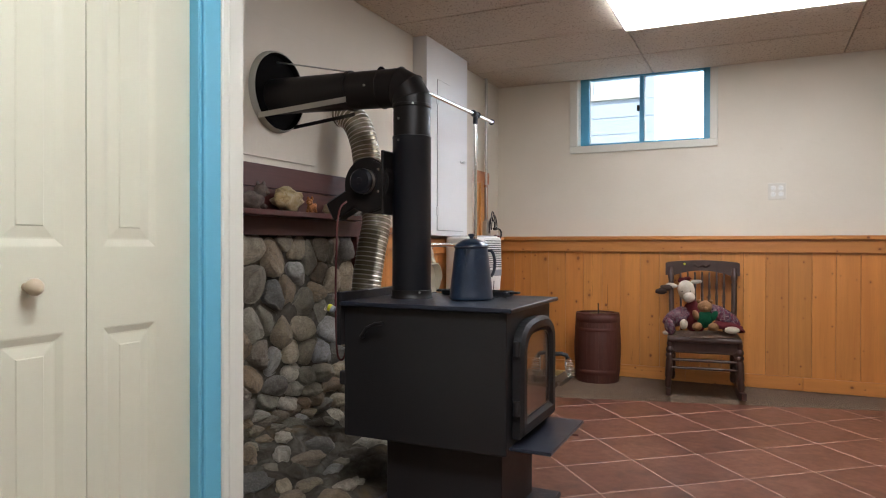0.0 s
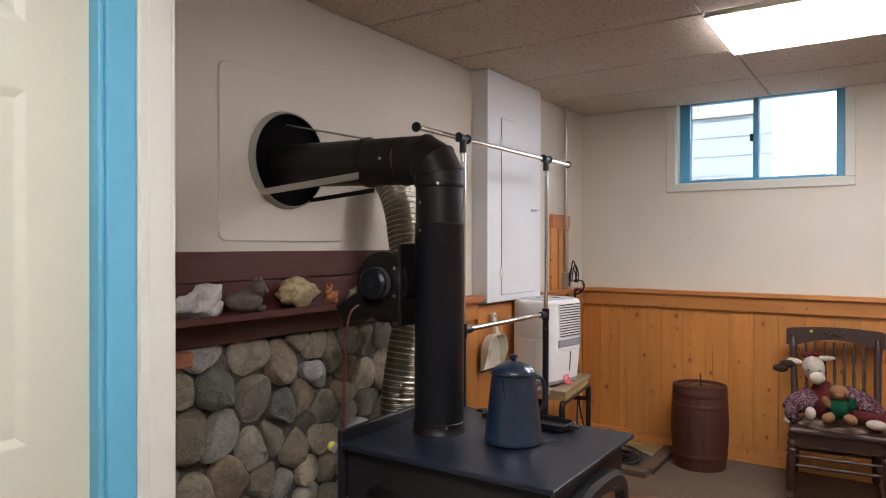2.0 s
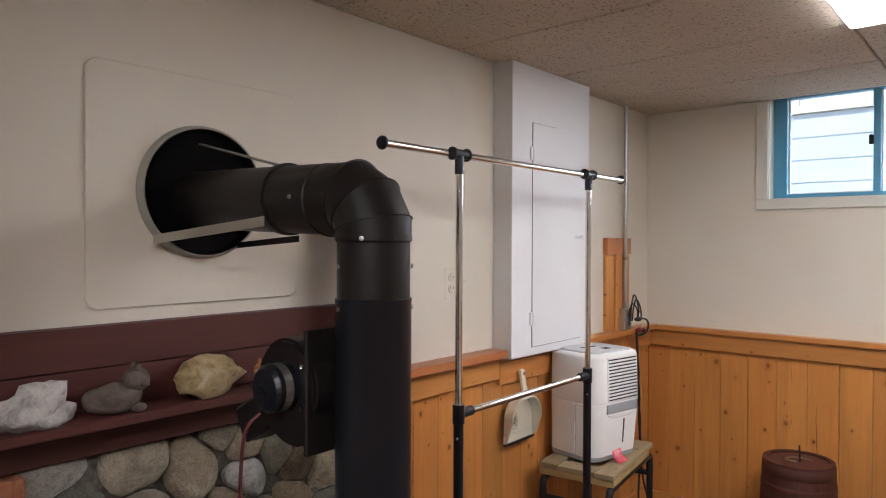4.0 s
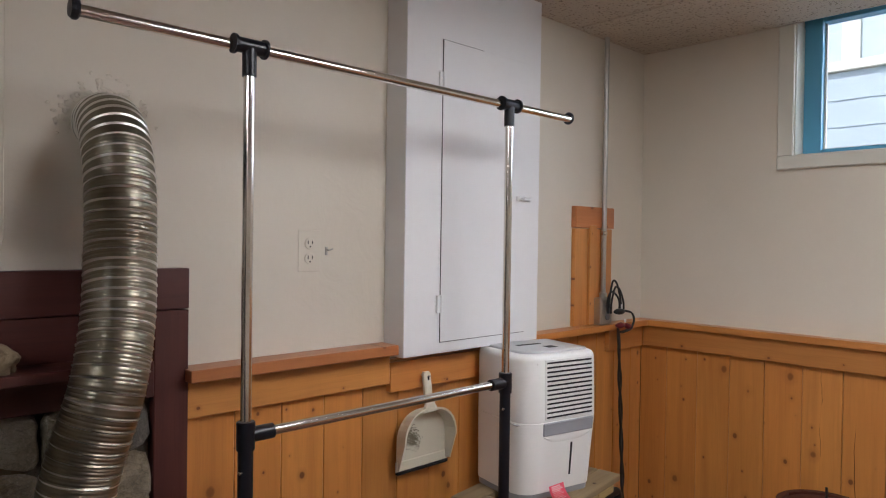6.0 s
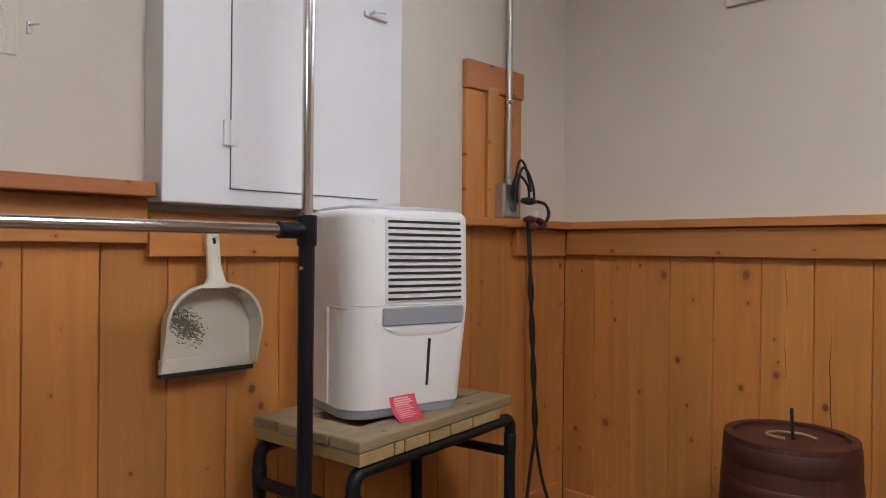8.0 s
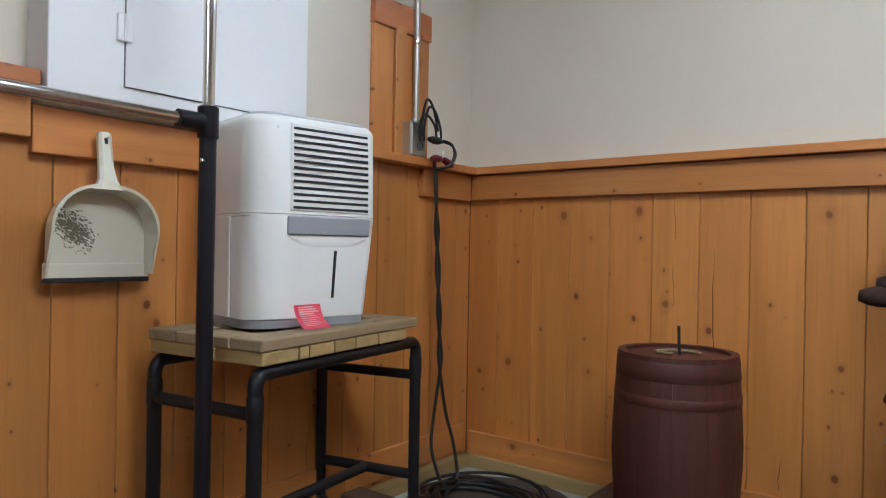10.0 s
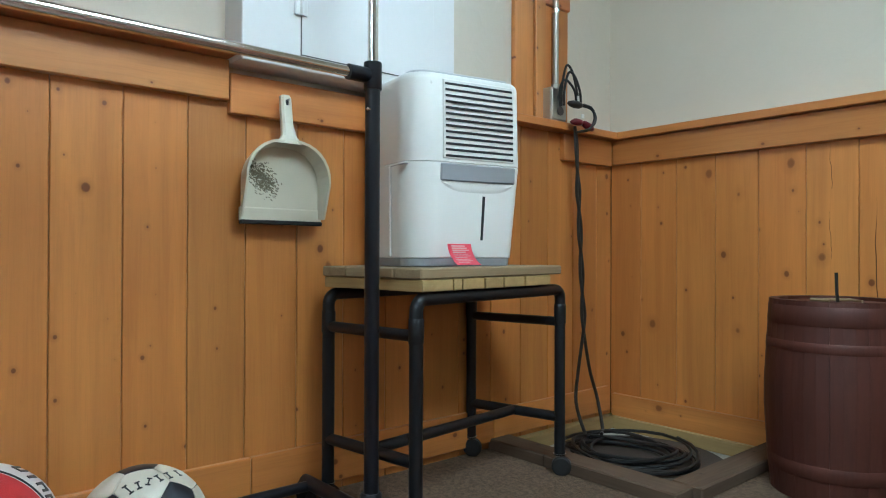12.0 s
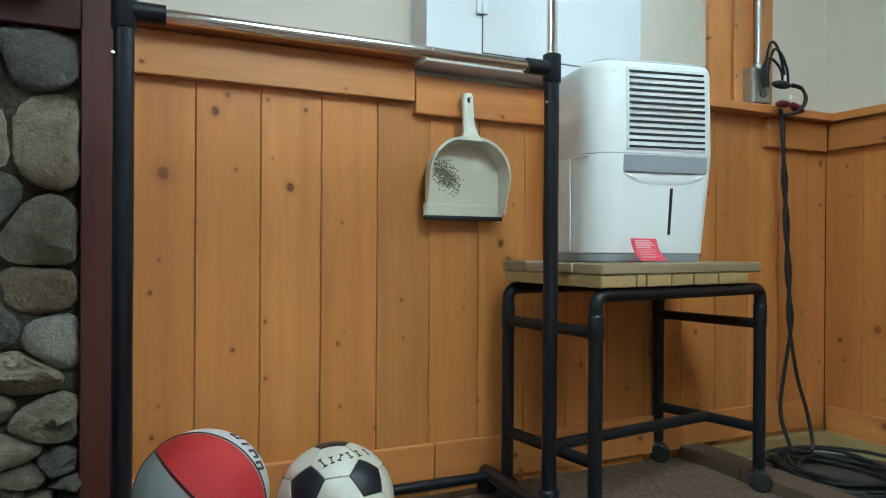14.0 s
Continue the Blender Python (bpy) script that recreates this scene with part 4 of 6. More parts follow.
bm = bmesh.new()
NX, NY = 44, 96
sheet = [[bm.verts.new((0.004 + 0.62 * i / NX, CLOSET_Y + 1.47 * j / NY, bank(0.004 + 0.62 * i / NX, CLOSET_Y + 1.47 * j / NY))) for j in range(NY + 1)] for i in range(NX + 1)]
for i in range(NX):
    for j in range(NY):
        bm.faces.new((sheet[i][j], sheet[i + 1][j], sheet[i + 1][j + 1], sheet[i][j + 1]))
part("mortar_bed", bm, MORTAR, hearth, smooth=True)
rng5 = random.Random(17)
laid = []
for _ in range(900):
    x, y = rng5.uniform(0.07, 0.52), rng5.uniform(CLOSET_Y + 0.06, 3.50)
    rad5 = rng5.uniform(0.045, 0.085)
    if any(math.hypot(x - a, y - b) < 0.72 * (rad5 + c) for a, b, c in laid) or len(laid) > 78:
        continue
    laid.append((x, y, rad5))
    slope = math.degrees(math.atan2(bank(x + 0.02, y) - bank(x - 0.02, y), 0.04))
    bm = blob(bmesh.new(), (0, 0, 0), (rad5 * rng5.uniform(0.55, 0.8), rad5 * rng5.uniform(0.9, 1.25), rad5 * rng5.uniform(0.35, 0.55)), 0.35, 3, len(laid))
    part("stone", bm, MORTAR if rng5.random() < 0.5 else STONE, hearth, smooth=True, m=pose(x, y, bank(x, y) + 0.002, 0, -slope * 0.8, rng5.uniform(-35, 35)))


# ---- rocks and ornaments on the shelf ----
def shelf_rock(label, y, size, mat, seed, rough=0.5, name="rock", x=0.10, turn=0):
    bm = blob(bmesh.new(), (0, 0, 0), (1, 1, 1), rough, 3, seed)
    low = min(v.co.z for v in bm.verts)
    for v in bm.verts:
        v.co = Vector((v.co.x * size[0], v.co.y * size[1], max(v.co.z, low * 0.72) * size[2]))
    low = min(v.co.z for v in bm.verts)
    for v in bm.verts:
        v.co.z -= low
    ob = part(name, bm, mat, None, smooth=seed % 2 == 0, m=pose(x, y, 1.1295, 0, 0, turn))
    return tagged(ob, label, "rock", "rocks on the mantel shelf")


shelf_rock("large yellow and grey quartz rock on the shelf", 2.905, (0.046, 0.088, 0.052), ROCK_YELLOW, 3, 0.5, turn=6)
shelf_rock("jagged white quartz rock on the shelf", 2.50, (0.04, 0.075, 0.05), ROCK_WHITE, 5, 0.9)
bm = bmesh.new()
blob(bm, (0, 0, 0.026), (0.018, 0.026, 0.021), 0.1, 2, 1)
blob(bm, (0.004, -0.022, 0.050), (0.015, 0.016, 0.015), 0.1, 2, 2)
blob(bm, (0.012, -0.036, 0.045), (0.009, 0.010, 0.008), 0.1, 2, 3)
for s in (-1, 1):
    blob(bm, (s * 0.011, -0.012, 0.066), (0.005, 0.006, 0.010), 0, 2)
    for yy_ in (-0.018, 0.016):
        blob(bm, (s * 0.010, yy_, 0.010), (0.007, 0.008, 0.011), 0, 2)
blob(bm, (0, 0.026, 0.036), (0.006, 0.010, 0.012), 0, 2)
tagged(part("orange_animal", bm, ROCK_BROWN, m=pose(0.10, 3.075, 1.1295)), "small orange carved animal standing on the shelf", "figurine")
shelf_rock("small tan rock on the shelf", 3.22, (0.03, 0.036, 0.03), ROCK_TAN, 9, 0.7)
shelf_rock("pale grey pointed stone at the end of the shelf", 3.47, (0.03, 0.034, 0.038), ROCK_WHITE, 13, 0.7)
bm = bmesh.new()
blob(bm, (0, 0, 0.036), (0.035, 0.062, 0.036), 0.15, 3, 1)
blob(bm, (0.005, 0.05, 0.075), (0.028, 0.030, 0.028), 0.1, 3, 2)
for s in (-1, 1):
    blob(bm, (0.002 + s * 0.017, 0.05, 0.103), (0.007, 0.008, 0.012), 0, 2)
    blob(bm, (s * 0.018, 0.052, 0.012), (0.011, 0.018, 0.012), 0, 2)
blob(bm, (0.025, 0.062, 0.068), (0.012, 0.013, 0.010), 0, 2)
tagged(part("stone_cat", bm, ROCK_GREY, m=pose(0.105, 2.665, 1.129, 0, 0, -8)), "small carved grey stone cat lying on the shelf", "figurine")

# ---- wood stove ----
stove = thing("wood_stove", "black steel wood stove on a pedestal with an arched glass door", "stove")
part("top_plate", boxes((0.53, 1.192, 2.652, 3.228, 0.766, 0.781), bevel=0.003), STOVE_TOP, stove)
part("rear_lip", boxes((0.512, 0.530, 2.66, 3.22, 0.62, 0.815), bevel=0.003), STOVE, stove)
bm = boxes((0.531, 1.165, 2.682, 3.198, 0.285, 0.766), bevel=0.006, seg=2)
part("firebox", bm, STOVE, stove)
part("pedestal", boxes((0.665, 1.12, 2.765, 3.115, 0.022, 0.286), bevel=0.004), STOVE, stove)
part("base_plate", boxes((0.60, 1.22, 2.71, 3.17, 0.0, 0.022), bevel=0.004), STOVE_TOP, stove)
bm = boxes((1.165, 1.31, 2.71, 3.17, 0.300, 0.312), bevel=0.003)
part("ash_shelf", bm, STOVE_TOP, stove)
bm = tube([(1.25, 3.05, 0.305), (1.25, 3.05, 0.285), (1.315, 3.06, 0.281)], 0.004, 8)
part("ash_lever", bm, BARREL_WOOD, stove)
# arched door
yc, hw, z0, zs, rise = 2.94, 0.205, 0.335, 0.610, 0.120


def arch(inset, x, n=14):
    out = [(x, yc - hw + inset, z0 + inset), (x, yc + hw - inset, z0 + inset)]
    for k in range(n + 1):
        a = math.pi * k / n
        out.append((x, yc + (hw - inset) * math.copysign(abs(math.cos(a)) ** 0.72, math.cos(a)), zs + (rise - inset * 0.9) * abs(math.sin(a)) ** 0.72))
    return out


def loops_to_mesh(loops, close_last=True):
    bm = bmesh.new()
    rings = [[bm.verts.new(p) for p in lp] for lp in loops]
    for a, b in zip(rings, rings[1:]):
        for k in range(len(a)):
            n_ = (k + 1) % len(a)
            bm.faces.new((a[k], a[n_], b[n_], b[k]))
    if close_last:
        bm.faces.new(rings[-1])
    return bm


stove_door = part("door", loops_to_mesh([arch(0, 1.168), arch(0, 1.196), arch(0.014, 1.207), arch(0.042, 1.207), arch(0.054, 1.196), arch(0.056, 1.188)]), STOVE, stove)
part("glass", loops_to_mesh([arch(0.0565, 1.187), arch(0.0565, 1.1915)]), STOVE_GLASS, stove_door, "brown ceramic glass")
part("glass_trim", loops_to_mesh([arch(0.0545, 1.1885), arch(0.0545, 1.194), arch(0.060, 1.194), arch(0.060, 1.1885)], False), PIPE, stove_door)
for z in (0.415, 0.615):
    part("hinge", lathe([(0.011, 0), (0.012, 0.004), (0.012, 0.046), (0.011, 0.05)], 14, m=pose(1.186, yc - hw - 0.008, z)), STOVE, stove_door)
bm = tube([(1.19, yc + hw - 0.012, 0.565), (1.225, yc + hw + 0.0, 0.567), (1.246, yc + hw + 0.002, 0.562), (1.252, yc + hw + 0.002, 0.548)], 0.008, 10)
part("handle_bar", bm, STOVE, stove_door)
bm = bmesh.new()
turns = 8
pts_ = []
for k in range(turns * 14 + 1):
    f_ = k / (turns * 14)
    a = 2 * math.pi * turns * f_
    r = 0.008 + 0.011 * math.sin(math.pi * (0.15 + 0.8 * f_)) * (0.6 + 0.5 * f_)
    pts_.append((1.252 + r * math.cos(a) + 0.012 * f_, yc + hw + 0.004 + r * math.sin(a), 0.552 - 0.075 * f_))
part("spring_grip", tube(pts_, 0.0022, 6), CHROME, stove_door, "chrome coiled spring grip", True)
bm = tube([(0.615, 2.684, 0.655), (0.618, 2.660, 0.658), (0.650, 2.645, 0.690), (0.690, 2.640, 0.708), (0.72, 2.638, 0.712)], 0.0075, 8)
part("damper_rod", bm, STOVE, stove)
part("bolt", boxes((0.508, 0.540, 2.684, 2.71, 0.47, 0.52), bevel=0.004), STOVE, stove)

# ---- flue pipe ----
PX, PY, PZ, PR = 0.683, 2.930, 1.612, 0.076
flue = thing("flue_pipe", "black stove pipe rising from the stove and elbowing into the wall", "stove pipe")
part("collar", lathe([(PR + 0.006, 0.781), (PR + 0.005, 0.787), (PR + 0.0025, 0.790), (PR + 0.0025, 0.812), (PR + 0.0005, 0.814)], 40, m=pose(PX, PY, 0)), PIPE, flue, smooth=True)
part("lower_pipe", lathe([(PR, 0.80), (PR, 1.404), (PR + 0.0008, 1.406), (PR + 0.0008, 1.411), (PR - 0.002, 1.413)], 40, m=pose(PX, PY, 0)), PIPE_BLUE, flue, smooth=True)
part("upper_pipe", lathe([(PR - 0.003, 1.41), (PR - 0.003, 1.522), (PR + 0.001, 1.526), (PR + 0.001, 1.536), (PR - 0.003, 1.540)], 40, m=pose(PX, PY, 0)), PIPE, flue, smooth=True)
# gored elbow: four straight sleeves
R_ = 0.078
centre = Vector((PX - R_, PY, PZ - R_))
corners = [Vector((PX, PY, 1.528))] + [centre + R_ / math.cos(radians(15)) * Vector((math.cos(radians(a)), 0, math.sin(radians(a)))) for a in (15, 45, 75)] + [Vector((PX - R_ - 0.05, PY, PZ))]


def mitre_ring(p, a, b):
    """A ring of the pipe where its axis bends from direction a to b."""
    bis = (a + b).normalized()
    side = Vector((0, 1, 0))
    inn = bis.cross(side).normalized()
    stretch = 1 / max(0.5, bis.dot(a))
    return [p + PR * (math.cos(2 * math.pi * k / 40) * side + math.sin(2 * math.pi * k / 40) * inn * stretch) for k in range(40)]


dirs = [(b - a).normalized() for a, b in zip(corners, corners[1:])]
rings = [mitre_ring(corners[0], dirs[0], dirs[0])]
for k in range(1, len(corners) - 1):
    rings.append(mitre_ring(corners[k], dirs[k - 1], dirs[k]))
rings.append(mitre_ring(corners[-1], dirs[-1], dirs[-1]))
for k, (ra, rb) in enumerate(zip(rings, rings[1:])):
    bm = bmesh.new()
    axis_a = sum(ra, Vector()) / 40
    axis_b = sum(rb, Vector()) / 40
    lip = (axis_b - axis_a) * 0.04
    la = [bm.verts.new(v) for v in ra]
    lb = [bm.verts.new(axis_b + (v - axis_b) * 1.0) for v in rb]
    lc = [bm.verts.new(axis_b + (v - axis_b) * 1.035 + lip) for v in rb]
    ld = [bm.verts.new(axis_b + (v - axis_b) * 0.99 + lip * 1.6) for v in rb]
    for p, q in ((la, lb), (lb, lc), (lc, ld)):
        for i in range(40):
            j = (i + 1) % 40
            bm.faces.new((p[i], p[j], q[j], q[i]))
    part("elbow_sleeve", bm, PIPE, flue, smooth=True)
part("horizontal_pipe", lathe([(PR, -0.10), (PR, PX - R_ - 0.02)], 40, m=frame_of((0, PY, PZ + 0.02), (0, 1, 0), (0, 0, 1), (1, 0, 0)) @ pose(0, 0, 0, 1.9, 0, 0)), PIPE, flue, smooth=True)
part("clamp", lathe([(PR + 0.001, 0), (PR + 0.006, 0.003), (PR + 0.006, 0.016), (PR + 0.001, 0.019)], 40, m=frame_of((0.395, PY, PZ + 0.007), (0, 1, 0), (0, 0, 1), (1, 0, 0))), PIPE, flue, smooth=True)
for (yy_, zz_, xx_) in ((PY - PR, PZ + 0.005, 0.51), (PY - PR, PZ - 0.04, 0.415)):
    part("screw", lathe([(0.005, 0), (0.005, 0.003), (0, 0.004)], 10, m=pose(xx_, yy_, zz_, 90)), STEEL, flue)
for z, a in ((0.806, -40), (1.392, 54), (1.475, 54), (1.392, -104), (1.475, -104), (1.53, -60)):
    q = Vector((math.cos(radians(a)), math.sin(radians(a)), 0)) * (PR + 0.001)
    part("screw", lathe([(0.0045, 0), (0.0045, 0.003), (0, 0.004)], 10, m=Matrix.Translation((PX + q.x, PY + q.y, z)) @ q.to_track_quat("Z", "Y").to_matrix().to_4x4()), STEEL, flue)
# straps from the wall ring to the clamp
bm = bmesh.new()
a, b = Vector((0.035, PY - 0.135, PZ - 0.085)), Vector((0.43, PY - PR - 0.007, PZ - 0.045))
side = Vector((0, 0, 0.011))
out = Vector((0, -0.0015, 0))
vs = [bm.verts.new(c) for c in (a - side, b - side, b + side, a + side, a - side + out, b - side + out, b + side + out, a + side + out)]
for f in ((0, 1, 2, 3), (4, 5, 6, 7), (0, 1, 5, 4), (2, 3, 7, 6), (1, 2, 6, 5), (0, 3, 7, 4)):
    bm.faces.new([vs[i] for i in f])
part("strap", bm, STEEL, flue, "galvanised flat strap")
bm = bmesh.new()
a, b = Vector((0.03, PY + 0.10, PZ - 0.10)), Vector((0.40, PY + 0.03, PZ - PR - 0.006))
vs = [bm.verts.new(c) for c in (a - side * 0.7, b - side * 0.7, b + side * 0.7, a + side * 0.7, a - side * 0.7 - out, b - side * 0.7 - out, b + side * 0.7 - out, a + side * 0.7 - out)]
for f in ((0, 1, 2, 3), (4, 5, 6, 7), (0, 1, 5, 4), (2, 3, 7, 6), (1, 2, 6, 5), (0, 3, 7, 4)):
    bm.faces.new([vs[i] for i in f])
part("strap", bm, PIPE, flue)
part("stay_wire", tube([(0.03, PY - 0.01, PZ + 0.165), (0.40, PY - 0.02, PZ + PR + 0.006)], 0.0034, 6), STEEL, flue)

ring = thing("flue_thimble", "round dark flue opening with a rough plaster ring", "flue opening", frame_of((0, PY + 0.008, 1.652), (0, 1, 0), (0, 0, 1), (1, 0, 0)))
part("ring", lathe([(0.177, 0.0), (0.175, 0.022), (0.172, 0.034), (0.169, 0.037), (0.166, 0.036), (0.164, 0.0)], 48), RING_PLASTER, ring, smooth=True)
# shallow black liner; its colour also stands for the dark depth behind
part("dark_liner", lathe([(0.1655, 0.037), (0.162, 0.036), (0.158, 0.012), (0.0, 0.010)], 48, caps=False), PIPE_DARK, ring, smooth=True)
# patch panel on the plaster round it
rim_ = []
for cy_, cz_, a0 in ((3.215, 1.927, 0), (2.675, 1.927, 90), (2.675, 1.390, 180), (3.215, 1.390, 270)):
    for k in range(6):
        a = radians(a0 + 18 * k)
        rim_.append((cy_ + 0.03 * math.cos(a), cz_ + 0.03 * math.sin(a)))
bm = loops_to_mesh([[(x, cy_ + (cy_ - 2.945) * g_, cz_ + (cz_ - 1.6585) * g_) for cy_, cz_ in rim_] for x, g_ in ((0.0, 0.0), (0.007, 0.0), (0.009, -0.006))])
structure("plaster_patch", bm, PLASTER, "square raised patch of plaster round the flue", "wall patch")

# ---- blower on the pipe ----
blower = thing("blower_fan", "black centrifugal blower fixed to the stove pipe", "blower", pose(0.545, 2.862, 1.228) @ Matrix.Scale(1.12, 4))
n_ = 28
front, back = [], []
bm = bmesh.new()
for k in range(n_):
    a = 2 * math.pi * k / n_
    r = 0.078 + 0.030 * ((a + 0.8) % (2 * math.pi)) / (2 * math.pi)
    front.append(bm.verts.new((r * math.cos(a), -0.035, r * math.sin(a))))
    back.append(bm.verts.new((r * math.cos(a), 0.035, r * math.sin(a))))
bm.faces.new(front)
bm.faces.new(back)
for k in range(n_):
    bm.faces.new((front[k], front[(k + 1) % n_], back[(k + 1) % n_], back[k]))
bmesh.ops.bevel(bm, geom=[e for e in bm.edges if abs(e.verts[0].co.y - e.verts[1].co.y) < 1e-6], offset=0.006, segments=2, affect="EDGES")
part("scroll_housing", bm, PIPE, blower)
bm = boxes((-0.085, 0.045, -0.034, 0.034, -0.036, 0.036), bevel=0.006)
part("outlet_duct", bm, PIPE, blower, m=pose(-0.085, 0.0, -0.058, 0, -28, 0))
part("motor", lathe([(0.043, 0), (0.043, 0.040), (0.036, 0.047), (0.012, 0.049), (0.010, 0.054), (0, 0.054)], 28, m=pose(-0.004, -0.034, 0.004, 90)), RACK_BLACK, blower, smooth=False)
part("motor_label", lathe([(0.0435, 0), (0.0437, 0.001), (0.0437, 0.016), (0.0435, 0.017)], 28, m=pose(-0.004, -0.048, 0.004, 90), caps=False), STEEL, blower, "silver label band")
part("mounting_flange", boxes((0.058, 0.068, -0.045, 0.055, -0.11, 0.11), bevel=0.003), PIPE, blower)
for zz_ in (-0.03, 0.045):
    part("screw", lathe([(0.005, 0), (0.005, 0.004), (0, 0.005)], 10, m=pose(0.045, -0.036, zz_, 90)), CHROME, blower)
cord = thing("power_cable", "dark red power cable with yellow banded plug beside the stove", "cable")
part("cable", tube(spline([(0.458, 2.84, 1.17), (0.43, 2.80, 1.12), (0.424, 2.79, 0.95), (0.424, 2.785, 0.80), (0.43, 2.78, 0.66), (0.445, 2.77, 0.56), (0.475, 2.76, 0.55), (0.502, 2.745, 0.60)], 6), 0.0040, 8), CORD_RED, cord, smooth=True)
bm = lathe([(0.009, 0), (0.013, 0.006), (0.013, 0.026), (0.010, 0.032)], 16, m=pose(0.452, 2.69, 0.758, 0, 115, 10))
part("plug", bm, PLASTIC_GREY, cord)
part("plug_band", lathe([(0.0135, 0.006), (0.0138, 0.008), (0.0138, 0.016), (0.0135, 0.018)], 16, m=pose(0.452, 2.69, 0.758, 0, 115, 10)), YELLOW_PLASTIC, cord)
part("prongs", boxes((-0.0015, 0.0015, -0.007, -0.004, 0, 0.018), (-0.0015, 0.0015, 0.004, 0.007, 0, 0.018), (0.004, 0.007, -0.0015, 0.0015, 0, 0.018)), CHROME, cord, m=pose(0.452, 2.69, 0.758, 0, 205, 30))
# ---- crimped duct ----
duct = thing("flexible_duct", "crimped aluminium flexible duct curving from wall down behind stove", "duct")
path = spline([(-0.02, 3.440, 1.652), (0.050, 3.436, 1.641), (0.112, 3.430, 1.588), (0.158, 3.424, 1.49), (0.185, 3.416, 1.37), (0.225, 3.40, 1.24), (0.262, 3.37, 1.11), (0.258, 3.325, 0.95), (0.25, 3.29, 0.75), (0.25, 3.285, 0.5), (0.25, 3.285, 0.30)], 30)
fine = []
length = 0.0
for a, b in zip(path, path[1:]):
    seg_len = (b - a).length
    k = max(1, round(seg_len / 0.0022))
    for s_ in range(k):
        fine.append((a.lerp(b, s_ / k), length + seg_len * s_ / k))
    length += seg_len
radii = []
for p, l in fine:
    small = 0.0007 * math.sin(2 * math.pi * l / 0.00693)
    big = 0.0017 * math.sin(math.pi * (l % 0.0208) / 0.0040) if (l % 0.0208) < 0.0040 else 0.0
    radii.append(0.0680 + small + big)
bm = tube([p for p, l in fine], radii, 36, caps=False)
bm.faces.ensure_lookup_table()
# seam rings take a brighter metal, which carries the highlight on each ridge
for k, f in enumerate(bm.faces):
    if (fine[k // 36][1] % 0.0208) < 0.0036:
        f.material_index = 1
part("crimped_tube", bm, [DUCT, plain("duct_seam_highlight", (0.86, 0.84, 0.79), 0.42, 1.0, vary=0.04)], duct, smooth=True)
rng4 = random.Random(21)
bm = bmesh.new()
for k in range(70):
    a = rng4.uniform(-0.6, 3.6)
    r = 0.074 + abs(rng4.gauss(0, 0.016))
    blob(bm, (0.0, 3.440 + r * math.cos(a), 1.650 + r * math.sin(a)), (rng4.uniform(0.0006, 0.0014), rng4.uniform(0.003, 0.011), rng4.uniform(0.003, 0.008)), 0.5, 1, k)
part("wall_patch", bm, PLASTER, duct, "rough plaster where the duct enters")

# ---- on the stove ----
pot = thing("coffee_pot", "blue speckled enamel coffee pot with a lid on the stove", "coffee pot", pose(0.928, 2.95, 0.782, 0, 0, 25))
body = lathe([(0.0, 0.0), (0.078, 0.0), (0.084, 0.004), (0.085, 0.010), (0.0825, 0.016), (0.078, 0.06), (0.0645, 0.180), (0.0615, 0.192), (0.0615, 0.198), (0.055, 0.198)], 40, caps=False)
part("body", body, ENAMEL, pot, smooth=True)
part("rim", lathe([(0.0620, 0.193), (0.0660, 0.197), (0.0660, 0.201), (0.0585, 0.204)], 40, caps=False), ENAMEL_DARK, pot, smooth=True)
lid = part("lid", lathe([(0.0635, 0.202), (0.0615, 0.208), (0.046, 0.220), (0.022, 0.230), (0.0, 0.232)], 40, caps=False), ENAMEL, pot, smooth=True)
part("lid_knob", lathe([(0.006, 0.230), (0.007, 0.236), (0.012, 0.241), (0.012, 0.247), (0.006, 0.250), (0, 0.250)], 18), ENAMEL_DARK, lid, smooth=True)
part("handle", tube(spline([(0.058, 0.012, 0.185), (0.079, 0.014, 0.182), (0.090, 0.016, 0.15), (0.088, 0.016, 0.11), (0.076, 0.012, 0.085)], 6), 0.0058, 10), ENAMEL_DARK, pot, smooth=True)
bm = bmesh.new()
vs = [bm.verts.new(c) for c in ((-0.034, -0.050, 0.190), (-0.002, -0.061, 0.190), (-0.024, -0.074, 0.193), (-0.021, -0.069, 0.125))]
for f in ((0, 2, 3), (1, 2, 3), (0, 1, 2), (0, 1, 3)):
    bm.faces.new([vs[i] for i in f])
part("spout", bm, ENAMEL, pot)
part("bail_wire", tube(spline([(0.07, -0.03, 0.004), (0.11, -0.03, 0.012), (0.135, 0.0, 0.004), (0.12, 0.03, 0.010), (0.075, 0.03, 0.006)], 6), 0.0013, 6), PIPE, pot)
griddle = thing("griddle", "long black cast iron griddle on the stove behind the coffee pot", "griddle", pose(0.872, 3.150, 0.782, 0, 0, -3))
bm = bmesh.new()
loops_ = []
for inset, z in ((0.010, 0.0), (0.002, 0.004), (0.0, 0.019), (0.002, 0.021), (0.007, 0.021), (0.010, 0.010), (0.014, 0.008)):
    ring_ = []
    for sx, sy, a0 in ((1, 1, 0), (-1, 1, 90), (-1, -1, 180), (1, -1, 270)):
        r_ = max(0.006, 0.020 - inset)
        for k in range(5):
            a = radians(a0 + 22.5 * k)
            ring_.append(bm.verts.new((sx * (0.150 - inset - r_) + r_ * math.cos(a), sy * (0.048 - inset - r_) + r_ * math.sin(a), z)))
    loops_.append(ring_)
for p, q in zip(loops_, loops_[1:]):
    for i in range(20):
        j = (i + 1) % 20
        bm.faces.new((p[i], p[j], q[j], q[i]))
bm.faces.new(loops_[0])
